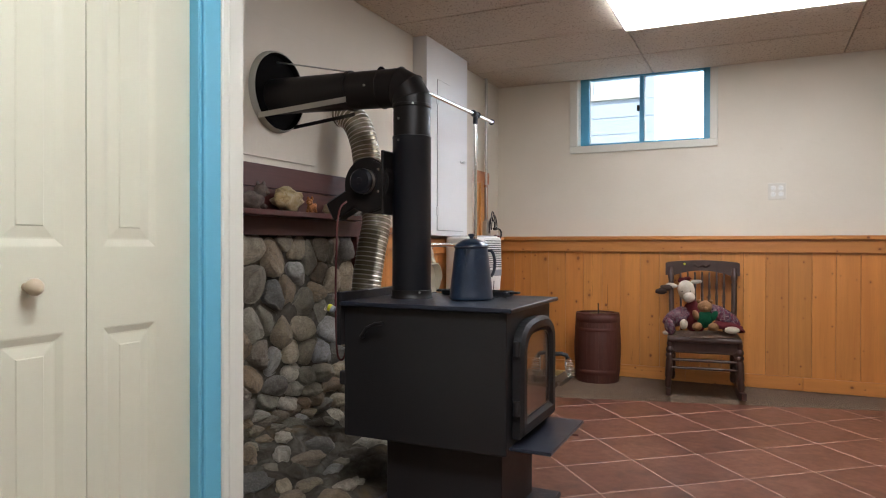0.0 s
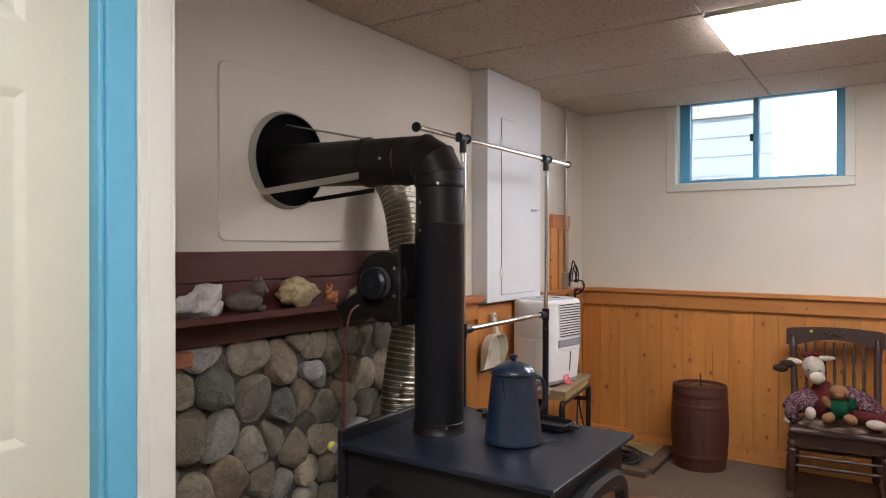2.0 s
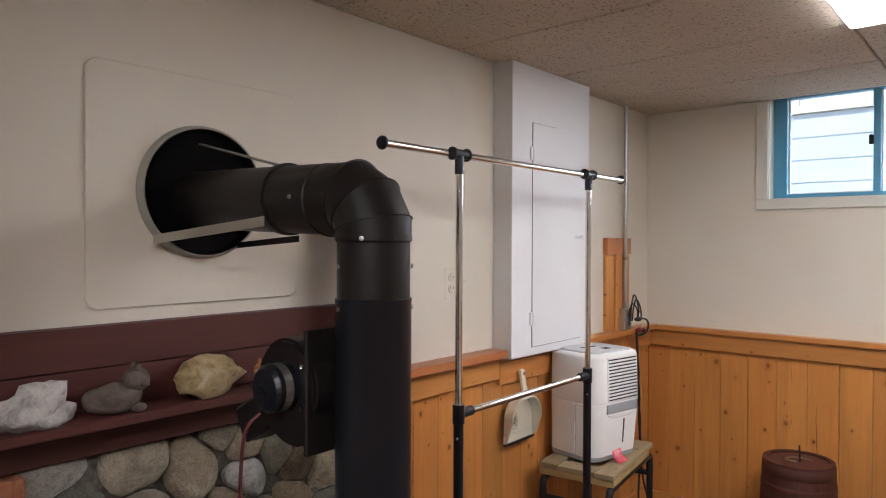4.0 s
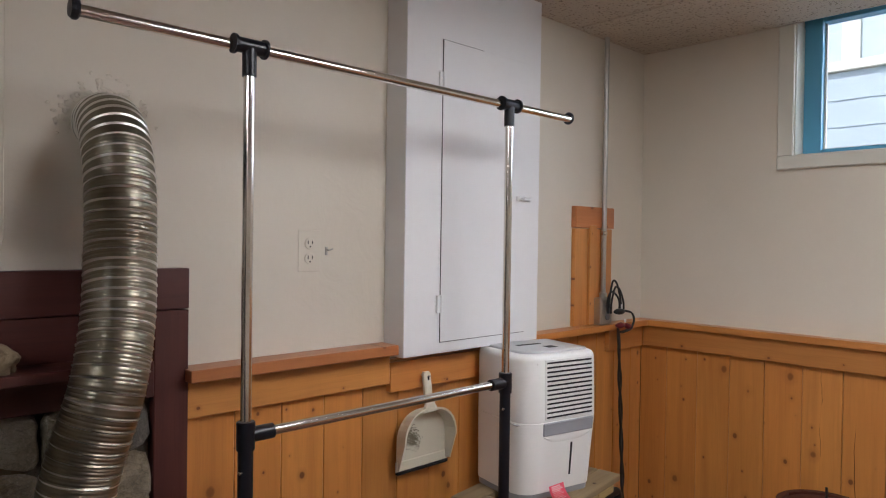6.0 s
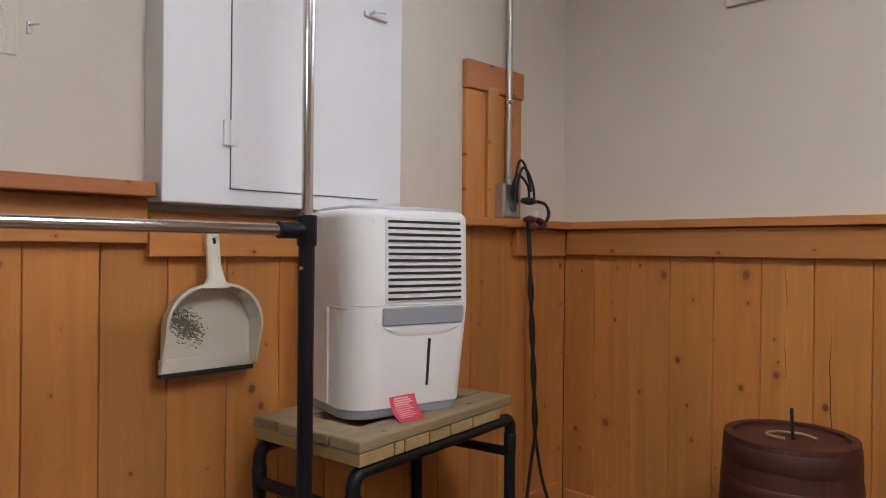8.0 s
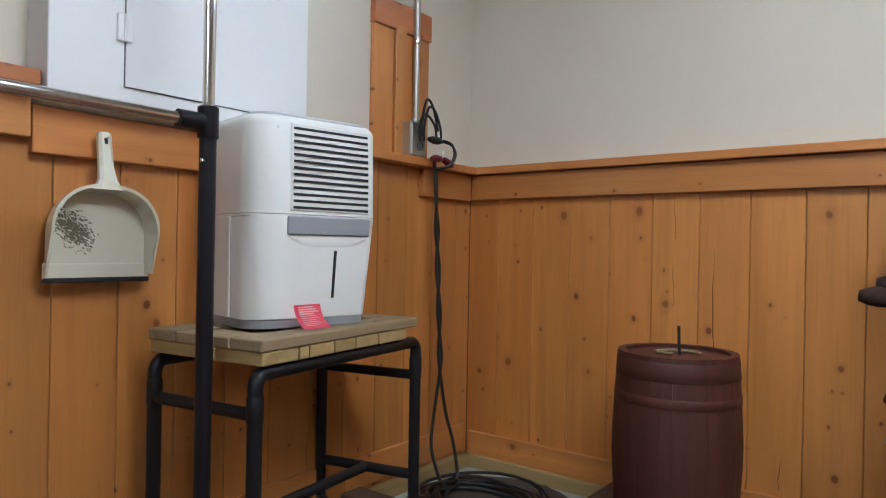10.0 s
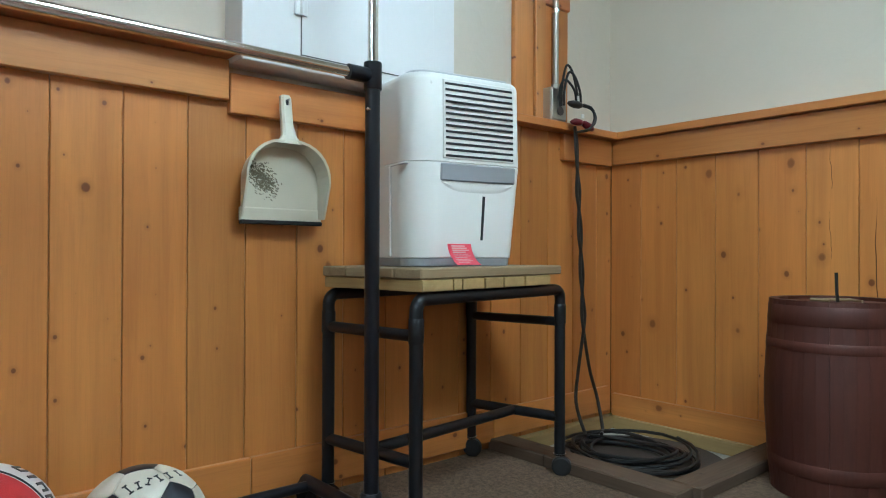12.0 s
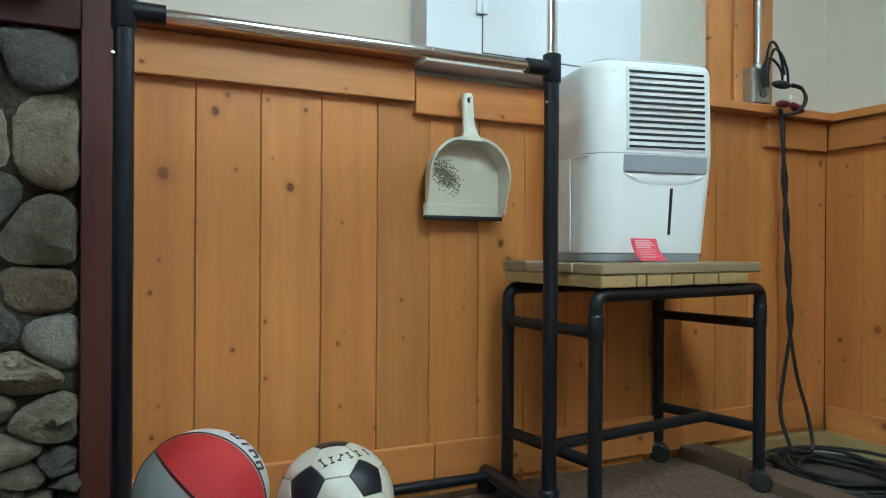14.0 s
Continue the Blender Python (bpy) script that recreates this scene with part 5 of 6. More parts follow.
bm.faces.new(loops_[-1])
part("plate", bm, IRON, griddle)
part("handle", boxes((0.148, 0.185, -0.016, 0.016, 0.011, 0.020), bevel=0.004, seg=2), IRON, griddle)
part("handle", boxes((-0.185, -0.148, -0.016, 0.016, 0.011, 0.020), bevel=0.004, seg=2), IRON, griddle)

# ---- clothes rack ----
rack = thing("clothes_rack", "chrome and black adjustable clothes rack on wheels", "clothes rack")
RX, RL, RR = 0.338, 3.616, 4.430
TOP, CROSS = 1.795, 0.988
for yv in (RL, RR):
    part("upright", tube([(RX, yv, CROSS), (RX, yv, TOP)], 0.0115, 18), CHROME, rack, "chrome upright", True)
    part("lower_post", tube([(RX, yv, 0.06), (RX, yv, CROSS)], 0.0160, 18), RACK_BLACK, rack, "black lower post", True)
    part("cross_joint", lathe([(0.0185, CROSS - 0.03), (0.0195, CROSS - 0.028), (0.0195, CROSS + 0.028), (0.0175, CROSS + 0.03)], 20, m=pose(RX, yv, 0)), RACK_BLACK, rack, smooth=True)
    s_ = 1 if yv == RL else -1
    part("cross_socket", tube([(RX, yv + s_ * 0.012, CROSS), (RX, yv + s_ * 0.062, CROSS)], 0.0165, 18), RACK_BLACK, rack, smooth=True)
    bm = tube([(RX, yv, TOP - 0.062), (RX, yv, TOP - 0.005)], 0.0150, 18)
    tube([(RX, yv - 0.034, TOP), (RX, yv + 0.034, TOP)], 0.0158, 18, bm)
    part("top_joint", bm, RACK_BLACK, rack, smooth=True)
    for e in (-0.034, 0.034):
        part("joint_ring", tube([(RX, yv + e - 0.003, TOP), (RX, yv + e + 0.003, TOP)], 0.0205, 18), RACK_BLACK, rack, smooth=False)
    part("push_button", lathe([(0.004, 0), (0.004, 0.005), (0, 0.007)], 10, m=pose(RX + 0.008, yv - 0.014, CROSS - 0.073, 90, 0, 20)), CHROME, rack)
    # foot with wheels
    part("foot", tube([(0.055, yv, 0.055), (0.62, yv, 0.055)], 0.0165, 16), RACK_BLACK, rack, smooth=True)
    part("foot_joint", lathe([(0.022, 0.04), (0.023, 0.043), (0.023, 0.10), (0.020, 0.104)], 18, m=pose(RX, yv, 0)), RACK_BLACK, rack, smooth=True)
    for xv in (0.060, 0.615):
        w_ = part("wheel", lathe([(0.0, -0.014), (0.026, -0.014), (0.030, -0.010), (0.030, 0.010), (0.026, 0.014), (0, 0.014)], 22, m=pose(xv, yv, 0.030, 90)), RUBBER, rack, smooth=False)
part("top_bar", tube([(RX - 0.01, 3.295, TOP), (RX, 4.718, TOP - 0.003)], 0.0112, 18), CHROME, rack, "chrome hanging bar", True)
for yv in (3.290, 4.722):
    part("end_cap", lathe([(0.0, -0.006), (0.017, -0.006), (0.0195, -0.003), (0.0195, 0.003), (0.016, 0.008), (0.0, 0.009)], 20, m=pose(RX - 0.005, yv, TOP, 90)), RACK_BLACK, rack)
part("cross_bar", tube([(RX, RL, CROSS), (RX, RR, CROSS)], 0.0112, 18), CHROME, rack, "chrome cross bar", True)
part("base_bar", tube([(0.085, RL, 0.052), (0.085, RR, 0.052)], 0.0125, 14), RACK_BLACK, rack, smooth=True)

# ---- pipe table with the dehumidifier ----
table = thing("pipe_table", "black pipe frame table on casters with a top of bare boards", "table", pose(0.218, 4.750, 0, 0, 0, 8))
LX, YA, YF = 0.146, -0.272, {1: 0.304, -1: 0.276}   # half depth, one end, the other end in front and behind
for sx in (-1, 1):
    for ye in (YA, YF[sx]):
        part("leg", tube([(sx * LX, ye, 0.055), (sx * LX, ye, 0.470)], 0.0150, 16), IRON, table, smooth=True)
        part("collar", lathe([(0.0155, 0.418), (0.0166, 0.420), (0.0166, 0.470), (0.0155, 0.472)], 16, m=pose(sx * LX, ye, 0)), IRON, table, smooth=True)
        part("caster_stem", lathe([(0.010, 0.03), (0.010, 0.058), (0.018, 0.06)], 12, m=pose(sx * LX, ye, 0)), STEEL, table)
        part("caster", lathe([(0, -0.013), (0.022, -0.013), (0.027, -0.009), (0.027, 0.009), (0.022, 0.013), (0, 0.013)], 20, m=pose(sx * LX + 0.006, ye, 0.027, 90, 0, 30)), RUBBER, table)
for sx in (-1, 1):
    bend = [(sx * LX, YA, 0.470)] + [(sx * LX, YA + 0.026 * (1 - math.cos(a)), 0.487 + 0.026 * math.sin(a)) for a in np.linspace(0, math.pi / 2, 7)]
    part("top_rail", tube(bend + [(p[0], YA + YF[sx] - p[1], p[2]) for p in reversed(bend)], 0.0150, 14), IRON, table, smooth=True)
for y0, y1, zb, zl in ((YA, YA, 0.435, 0.165), (YF[-1], YF[1], 0.424, 0.160)):
    part("brace", tube([(-LX, y0, zb), (LX, y1, zb)], 0.0128, 14), IRON, table, smooth=True)
    part("low_rail", tube([(-LX, y0, zl), (LX, y1, zl)], 0.0136, 14), IRON, table, smooth=True)
part("low_rail", tube([(0.0, YA, 0.165), (0.0, 0.290, 0.160)], 0.0136, 14), IRON, table, smooth=True)
k_ = -0.276
for w in (0.105, 0.032, 0.082, 0.075, 0.09, 0.12):
    if k_ + w > 0.278:
        w = 0.278 - k_
    board("lower_board", table, TREATED, 0.325, w - 0.004, 0.026, frame_of((-0.160, k_ + w / 2, 0.529), (0, -1, 0), (0, 0, 1), (-1, 0, 0)) @ pose(0, 0, -0.325))
    k_ += w
    if k_ >= 0.276:
        break
for x0, x1 in ((-0.165, -0.080), (0.082, 0.168)):
    board("top_board", table, LUMBER, 0.556, x1 - x0 - 0.003, 0.024, frame_of(((x0 + x1) / 2, -0.278, 0.556), (-1, 0, 0), (0, 0, 1), (0, 1, 0)), 0.003)
for y0 in (-0.278, 0.193):
    board("top_board", table, LUMBER, 0.158, 0.085, 0.0235, frame_of((-0.078, y0 + 0.0425, 0.556), (0, -1, 0), (0, 0, 1), (-1, 0, 0)) @ pose(0, 0, -0.158), 0.003)

dehum = thing("dehumidifier", "white plastic dehumidifier with a slatted grille", "dehumidifier", pose(0.205, 4.741, 0.5805, 0, 0, -11))
DW, DD, DH = 0.320, 0.262, 0.466     # along y, along x, height


def rounded_tower(z0, z1, inset=0.0, top=0.0015, n=8):
    """A tower with rounded upright corners, the broadest at the hall side of its front."""
    bm = bmesh.new()
    rings = []
    levels = [(z0, inset + 0.0015), (z0 + 0.0015, inset)]
    levels += [(z1 - top * (1 - math.sin(a)), inset + top * (1 - math.cos(a))) for a in (0, 0.4, 0.8, 1.2, math.pi / 2)]
    for z, g in levels:
        hx, hy = DD / 2 - g, DW / 2 - g
        ring = []
        for sx, sy, r, a0 in ((1, 1, 0.034, 0), (-1, 1, 0.022, 90), (-1, -1, 0.030, 180), (1, -1, 0.072, 270)):
            r = max(0.004, r - g)
            for k in range(n + 1):
                a = radians(a0 + 90 * k / n)
                ring.append(bm.verts.new((sx * (hx - r) + r * math.cos(a), sy * (hy - r) + r * math.sin(a), z)))
        rings.append(ring)
    for a, b in zip(rings, rings[1:]):
        for k in range(len(a)):
            j = (k + 1) % len(a)
            bm.faces.new((a[k], a[j], b[j], b[k]))
    bm.faces.new(rings[0])
    bm.faces.new(rings[-1])
    return bm


part("base", rounded_tower(0.0, 0.020, 0.003), PLASTIC_GREY, dehum, "grey plastic base")
part("bucket", rounded_tower(0.020, 0.2465), PLASTIC, dehum, smooth=True)
part("upper_body", rounded_tower(0.2473, DH - 0.004, 0.0, 0.020), PLASTIC, dehum, smooth=True)
part("top", rounded_tower(DH - 0.008, DH + 0.004, 0.024, 0.006), plain("pale_grey_plastic", (0.50, 0.51, 0.52), 0.4, vary=0.03), dehum, "pale grey control top", True)
part("display", boxes((0.03, 0.065, 0.0, 0.04, DH + 0.0035, DH + 0.0052), bevel=0.001), DARK, dehum)
part("vent_slot", boxes((-0.03, -0.015, -0.07, 0.03, DH + 0.0035, DH + 0.005)), DARK, dehum)
XF = DD / 2
GA, GB = -0.068, 0.126
grille = part("grille", boxes((XF - 0.004, XF + 0.003, GA - 0.006, GB + 0.005, 0.255, 0.446), bevel=0.0025), PLASTIC, dehum)
for i in range(13):
    z = 0.260 + i * 0.0143
    part("slot", boxes((XF + 0.0025, XF + 0.0042, GA, GB, z, z + 0.0056), bevel=0.0008), DARK, grille)
part("handle_band", boxes((XF - 0.004, XF + 0.004, GA - 0.012, GB + 0.008, 0.203, 0.2445), bevel=0.003), PLASTIC_GREY, dehum, "grey handle band")
part("level_slot", boxes((XF - 0.003, XF + 0.0012, 0.041, 0.048, 0.063, 0.170), bevel=0.0006), DARK, dehum)
# curved finger grip under the band
bm = bmesh.new()
low, top_, out_ = [], [], []
for k in range(13):
    u = k / 12
    yv = GA - 0.012 + u * (GB - GA + 0.02)
    dip = 0.024 * (1 - abs(2 * u - 1) ** 4)
    top_.append(bm.verts.new((XF - 0.002, yv, 0.2025)))
    out_.append(bm.verts.new((XF + 0.0018, yv, 0.2025 - dip * 0.6)))
    low.append(bm.verts.new((XF - 0.001, yv, 0.2015 - dip)))
for k in range(12):
    bm.faces.new((top_[k], top_[k + 1], out_[k + 1], out_[k]))
    bm.faces.new((out_[k], out_[k + 1], low[k + 1], low[k]))
    bm.faces.new((low[k], low[k + 1], top_[k + 1], top_[k]))
part("finger_grip", bm, PLASTIC, dehum, smooth=True)
part("side_ridge", boxes((0.010, 0.026, -DW / 2 - 0.004, -DW / 2 + 0.01, 0.022, 0.242), bevel=0.004, seg=2), PLASTIC, dehum)
part("side_groove", boxes((0.026, 0.0285, -DW / 2 - 0.0006, -DW / 2 + 0.01, 0.022, 0.242), (0.0285, 0.10, -DW / 2 - 0.0006, -DW / 2 + 0.01, 0.2405, 0.242)), PLASTIC_GREY, dehum)
part("badge", lathe([(0.006, 0), (0.006, 0.0015), (0, 0.002)], 14, m=pose(XF - 0.0035, -0.099, 0.434, 0, 90, 0)), plain("pale_badge", (0.62, 0.61, 0.58), 0.4), dehum)
# the case leans in towards its foot and top
for ob in list(dehum.children) + list(grille.children):
    for v in ob.data.vertices:
        foot, head = max(0.0, (0.246 - v.co.z) / 0.246) ** 1.4, max(0.0, (v.co.z - 0.30) / 0.17) ** 2
        if v.co.x > 0:
            v.co.x *= 1 - 0.10 * foot - 0.06 * head
        v.co.y *= 1 - (0.13 if v.co.y > 0 else 0.02) * foot - 0.012 * head
tag = thing("paper_tag", "curled pink printed paper tag at the foot of the dehumidifier", "tag", pose(0.350, 4.680, 0.5815, 0, 0, -2))
bm = bmesh.new()
n_ = 12
prof = []
for k in range(n_ + 1):
    t_ = k / n_
    prof.append((0.030 * (1 - t_) ** 2 - 0.004, 0.003 + 0.050 * t_ - 0.004 * math.sin(t_ * 3)))
rows_ = [[bm.verts.new((px, s_ * 0.036 - 0.012 * (pz / 0.08), pz)) for px, pz in prof] for s_ in (-1, 1)]
for k in range(n_):
    bm.faces.new((rows_[0][k], rows_[1][k], rows_[1][k + 1], rows_[0][k + 1]))
bmesh.ops.solidify(bm, geom=bm.faces[:], thickness=0.0007)
part("sheet", bm, PINK, tag, smooth=True)
for k in range(2, 12):
    px, pz = prof[k]
    tall = 0.0014 if k > 7 else 0.0006
    part("print_line", boxes((px + 0.0008, px + 0.0016, -0.026 - 0.012 * pz / 0.08, 0.020 - 0.006 * (k % 3), pz - tall, pz + tall)), PAPER, tag)

# ---- dustpan ----
pan = thing("dustpan", "cream plastic dustpan with a dusty patch hanging on the panelling", "dustpan", pose(0.042, 4.367, 0.682))
bm = bmesh.new()
outline = []
hw_ = 0.104
for k in range(17):
    a = math.pi * k / 16
    outline.append((hw_ * math.copysign(abs(math.cos(a)) ** 0.82, math.cos(a)), 0.098 + 0.092 * math.sin(a)))
outline = [(hw_, 0.012)] + outline + [(-hw_, 0.012)]
floor_ = [bm.verts.new((0.008, yv * 0.93, 0.012 + (zv - 0.012) * 0.95)) for yv, zv in outline]
wall_ = [bm.verts.new((0.052 if zv > 0.05 else 0.024, yv, zv)) for yv, zv in outline]
lip_ = [bm.verts.new((0.052 if zv > 0.05 else 0.024, yv * 1.05, zv + (0.006 if zv > 0.1 else 0))) for yv, zv in outline]
back_ = [bm.verts.new((0.002, yv * 0.97, 0.010 + (zv - 0.012) * 0.99)) for yv, zv in outline]
for a, b in ((floor_, wall_), (wall_, lip_), (lip_, back_)):
    for k in range(len(a) - 1):
        bm.faces.new((a[k], a[k + 1], b[k + 1], b[k]))
bm.faces.new(floor_)
bm.faces.new(back_)
part("tray", bm, PAN_WHITE, pan, smooth=False)
part("ramp", boxes((0.002, 0.0105, -hw_ * 1.03, hw_ * 1.03, 0.002, 0.036), bevel=0.004, seg=2), PAN_WHITE, pan)
part("rubber_edge", boxes((0.002, 0.016, -hw_ * 1.02, hw_ * 1.02, -0.004, 0.006), bevel=0.002), RUBBER, pan, "black rubber edge")
bm = bmesh.new()
sec = [(0.185, 0.030, 0.050), (0.205, 0.018, 0.046), (0.235, 0.0145, 0.036), (0.275, 0.014, 0.030), (0.298, 0.0135, 0.027), (0.304, 0.010, 0.025)]
rings = []
for z, hw2, x in sec:
    rings.append([bm.verts.new(c) for c in ((x - 0.010, -hw2, z), (x, -hw2, z), (x + 0.004, -hw2 * 0.6, z), (x + 0.004, hw2 * 0.6, z), (x, hw2, z), (x - 0.010, hw2, z))])
for a, b in zip(rings, rings[1:]):
    for k in range(6):
        bm.faces.new((a[k], a[(k + 1) % 6], b[(k + 1) % 6], b[k]))
bm.faces.new(rings[0])
bm.faces.new(rings[-1])
part("handle", bm, PAN_WHITE, pan)
part("hang_slot", boxes((0.029, 0.0335, -0.004, 0.004, 0.268, 0.292), bevel=0.001), DARK, pan)
part("nail", tube([(-0.02, 0, 0.290), (0.040, 0.002, 0.292)], 0.0025, 8), STEEL, pan)
rng2 = random.Random(4)
bm = bmesh.new()
for k in range(700):
    u, v = rng2.gauss(0, 1), rng2.gauss(0, 1)
    along, across = 0.023 * u, 0.0135 * v
    yv, zv = -0.052 + along * 0.80 + across * 0.5, 0.104 - along * 0.62 + across * 0.8
    if abs(yv) < 0.085 and 0.045 < zv < 0.15 and abs(u) < 2.3:
        blob(bm, (0.0084, yv, zv), (0.0006, rng2.uniform(0.0008, 0.0016), rng2.uniform(0.0014, 0.0042)), 0.4, 1, k, 0, (rng2.uniform(35, 75), 0, 0))
part("dust_patch", bm, DUST, pan, "dried grey dirt")

# ---- barrel ----
barrel = thing("barrel", "small dark red brown wooden keg with a lid", "barrel", pose(0.861, 5.520, 0.0) @ Matrix.Diagonal((0.955, 0.955, 1, 1)))
NS = 12
prof = [(0.158, 0.0), (0.168, 0.10), (0.175, 0.22), (0.175, 0.28), (0.168, 0.40), (0.162, 0.497)]
mesh_stave = None
for i in range(NS):
    if mesh_stave is None:
        bm = bmesh.new()
        grid = []
        for r, z in prof:
            row = []
            for k in range(4):
                a = (k / 3 - 0.5) * 2 * math.pi * 0.992 / NS
                rr = r - (0.0010 if k in (0, 3) else 0.0)
                row.append(bm.verts.new((rr * math.cos(a), rr * math.sin(a), z)))
            row += [bm.verts.new(((r - 0.02) * math.cos(s_ * math.pi * 0.992 / NS), (r - 0.02) * math.sin(s_ * math.pi * 0.992 / NS), z)) for s_ in (1, -1)]
            grid.append(row)
        for a, b in zip(grid, grid[1:]):
            for k in range(6):
                bm.faces.new((a[k], a[(k + 1) % 6], b[(k + 1) % 6], b[k]))
        bm.faces.new(grid[0])
        bm.faces.new(grid[-1])
        mesh_stave = finish(bm, "stave", BARREL_WOOD)
    st = new("stave", mesh_stave)
    st.parent = barrel
    st.matrix_local = pose(0, 0, 0, 0, 0, 360 * i / NS)
part("inner_wall", lathe([(0.140, 0.01), (0.156, 0.25), (0.141, 0.46)], 24, caps=True), DARK, barrel)
for z0_, z1_ in ((0.062, 0.098), (0.372, 0.396), (0.436, 0.484)):
    def rad(z):
        return float(np.interp(z, [p[1] for p in prof], [p[0] for p in prof]))
    part("hoop", lathe([(rad(z0_) + 0.0005, z0_), (rad(z0_) + 0.0012, z0_ + 0.001), (rad(z1_) + 0.0012, z1_ - 0.001), (rad(z1_) + 0.0005, z1_)], 40, caps=False), BARREL_WOOD, barrel, smooth=True)
part("lid", lathe([(0.140, 0.470), (0.141, 0.484), (0.138, 0.488), (0, 0.488)], 32), BARREL_WOOD, barrel, "dusty dark lid")
bm = tube([(0.01, -0.01, 0.488), (0.008, -0.012, 0.515), (0.006, -0.01, 0.565)], 0.0045, 8)
part("lid_peg", bm, CORD_BLACK, barrel)
part("lid_cord", tube(spline([(0.06, 0.02, 0.492), (0.02, 0.04, 0.494), (-0.04, 0.02, 0.493), (-0.05, -0.03, 0.494), (0.0, -0.04, 0.493)], 6), 0.004, 6), LUMBER, barrel)

# ---- low frame in the corner with the lid and cable ----
frame_board = tagged(board("floor_timber", None, OLD_LUMBER, 0.64, 0.085, 0.036, frame_of((0.022, 5.128, 0.0), (0, -1, 0), (0, 0, 1), (-1, 0, 0)) @ pose(0, 0, -0.64), 0.004), "brown timber lying flat on the floor", "timber", "timbers of the corner frame")
tagged(board("floor_timber", None, OLD_LUMBER, 0.535, 0.085, 0.036, frame_of((0.640, 5.175, 0.0), (-1, 0, 0), (0, 0, 1), (0, 1, 0)), 0.004), "brown timber lying flat on the floor", "timber", "timbers of the corner frame")
tagged(part("pit_lid", lathe([(0.0, -0.03), (0.262, -0.03), (0.265, -0.024), (0.262, -0.014), (0.10, -0.012), (0, -0.012)], 48, m=pose(0.345, 5.405, 0)), LID), "round dusty dark lid over a floor pit", "lid")
cable = thing("extension_cable", "black cable coiled on the floor and hanging from an outlet", "cable")
rng3 = random.Random(9)
coil = []
for k in range(9 * 20 + 1):
    f_ = k / 20
    a = 2 * math.pi * f_ + 1.2
    r = 0.150 + 0.028 * math.sin(f_ * 2.3) + 0.012 * math.sin(f_ * 5.1 + 1)
    coil.append((0.330 + 1.10 * r * math.cos(a) + 0.02 * math.sin(f_ * 1.7), 5.385 + 0.98 * r * math.sin(a) + 0.02 * math.cos(f_ * 1.1), -0.006 + 0.0052 * f_ * (0.7 + 0.3 * math.sin(a * 1.5 + f_))))
part("coil", tube(coil, 0.0052, 7), CORD_BLACK, cable, smooth=True)
for ph, yb in ((0.0, -0.03), (math.pi, 0.03)):
    pts_ = [(0.075, 5.445, 1.045)]
    for k in range(1, 13):
        f_ = k / 13
        tw = 0.009 * math.sin(f_ * 16 + ph) * (1 - 0.2 * f_) * (0.4 if f_ < 0.25 else 1.0)
        pts_.append((0.078 + 0.015 * f_, 5.445 + tw + 0.03 * f_, 1.045 - 0.72 * f_))
    pts_ += [(0.10, 5.465 + yb, 0.22), (0.12, 5.455 + 1.9 * yb, 0.12), (0.16, 5.44 + 1.6 * yb, 0.03), (0.22, 5.37 + yb, 0.035)]
    part("hanging_cable", tube(spline(pts_, 5), 0.0056, 8), CORD_BLACK, cable, smooth=True)
for grow, dx in ((1.0, 0.0), (0.8, 0.012), (0.62, -0.008)):
    up = 1.12 + 0.118 * grow
    part("cable_loop", tube(spline([(0.072 + dx, 5.376, 1.105), (0.080 + dx, 5.369, 1.16), (0.086 + dx, 5.384, up), (0.092 + dx, 5.408, up - 0.014 * grow), (0.096 + dx, 5.430, 1.155), (0.092 + dx, 5.440, 1.112)], 6), 0.0042, 8), CORD_BLACK, cable, smooth=True)
for dx, wide in ((0.0, 1.0), (0.012, 0.65)):
    part("cable_loop", tube(spline([(0.098 + dx, 5.446, 1.114), (0.110 + dx, 5.446 + 0.045 * wide, 1.104), (0.114 + dx, 5.446 + 0.062 * wide, 1.072), (0.106 + dx, 5.446 + 0.040 * wide, 1.036), (0.088 + dx, 5.436, 1.022)], 6), 0.0044, 8), CORD_BLACK, cable, smooth=True)
part("plug_body", blob(bmesh.new(), (0.100, 5.416, 1.112), (0.016, 0.040, 0.013), 0.1, 2, 3), CORD_BLACK, cable)
part("plug_tag", boxes((0.100, 0.104, 5.424, 5.442, 1.124, 1.142), bevel=0.001), OUTLET_WHITE, cable, "white paper tag")
part("plug_tag", boxes((0.112, 0.115, 5.430, 5.446, 1.066, 1.080), bevel=0.001), OUTLET_WHITE, cable, "white paper tag")
part("red_plug", blob(bmesh.new(), (0.100, 5.424, 1.054), (0.016, 0.030, 0.013), 0.2, 2, 6), RED_PLASTIC, cable, "dark red plug")
part("red_plug", blob(bmesh.new(), (0.106, 5.476, 1.046), (0.016, 0.032, 0.012), 0.2, 2, 8, 0, (-20, 0, 0)), RED_PLASTIC, cable, "dark red plug")
conduit = thing("conduit", "thin metal conduit with a junction box on the wall", "conduit")
part("pipe", tube([(0.034, 5.392, 1.165), (0.034, 5.392, CEIL)], 0.0105, 14), STEEL, conduit, smooth=True)
part("strap", lathe([(0.0125, 0), (0.014, 0.003), (0.014, 0.013), (0.0125, 0.016)], 14, m=pose(0.034, 5.392, 1.43)), CHROME, conduit)
part("connector", lathe([(0.016, 0), (0.016, 0.02), (0.013, 0.024)], 14, m=pose(0.034, 5.392, 1.165)), STEEL, conduit)
part("junction_box", boxes((0.018, 0.062, 5.335, 5.412, 1.056, 1.168), bevel=0.005, seg=2), STEEL, conduit)
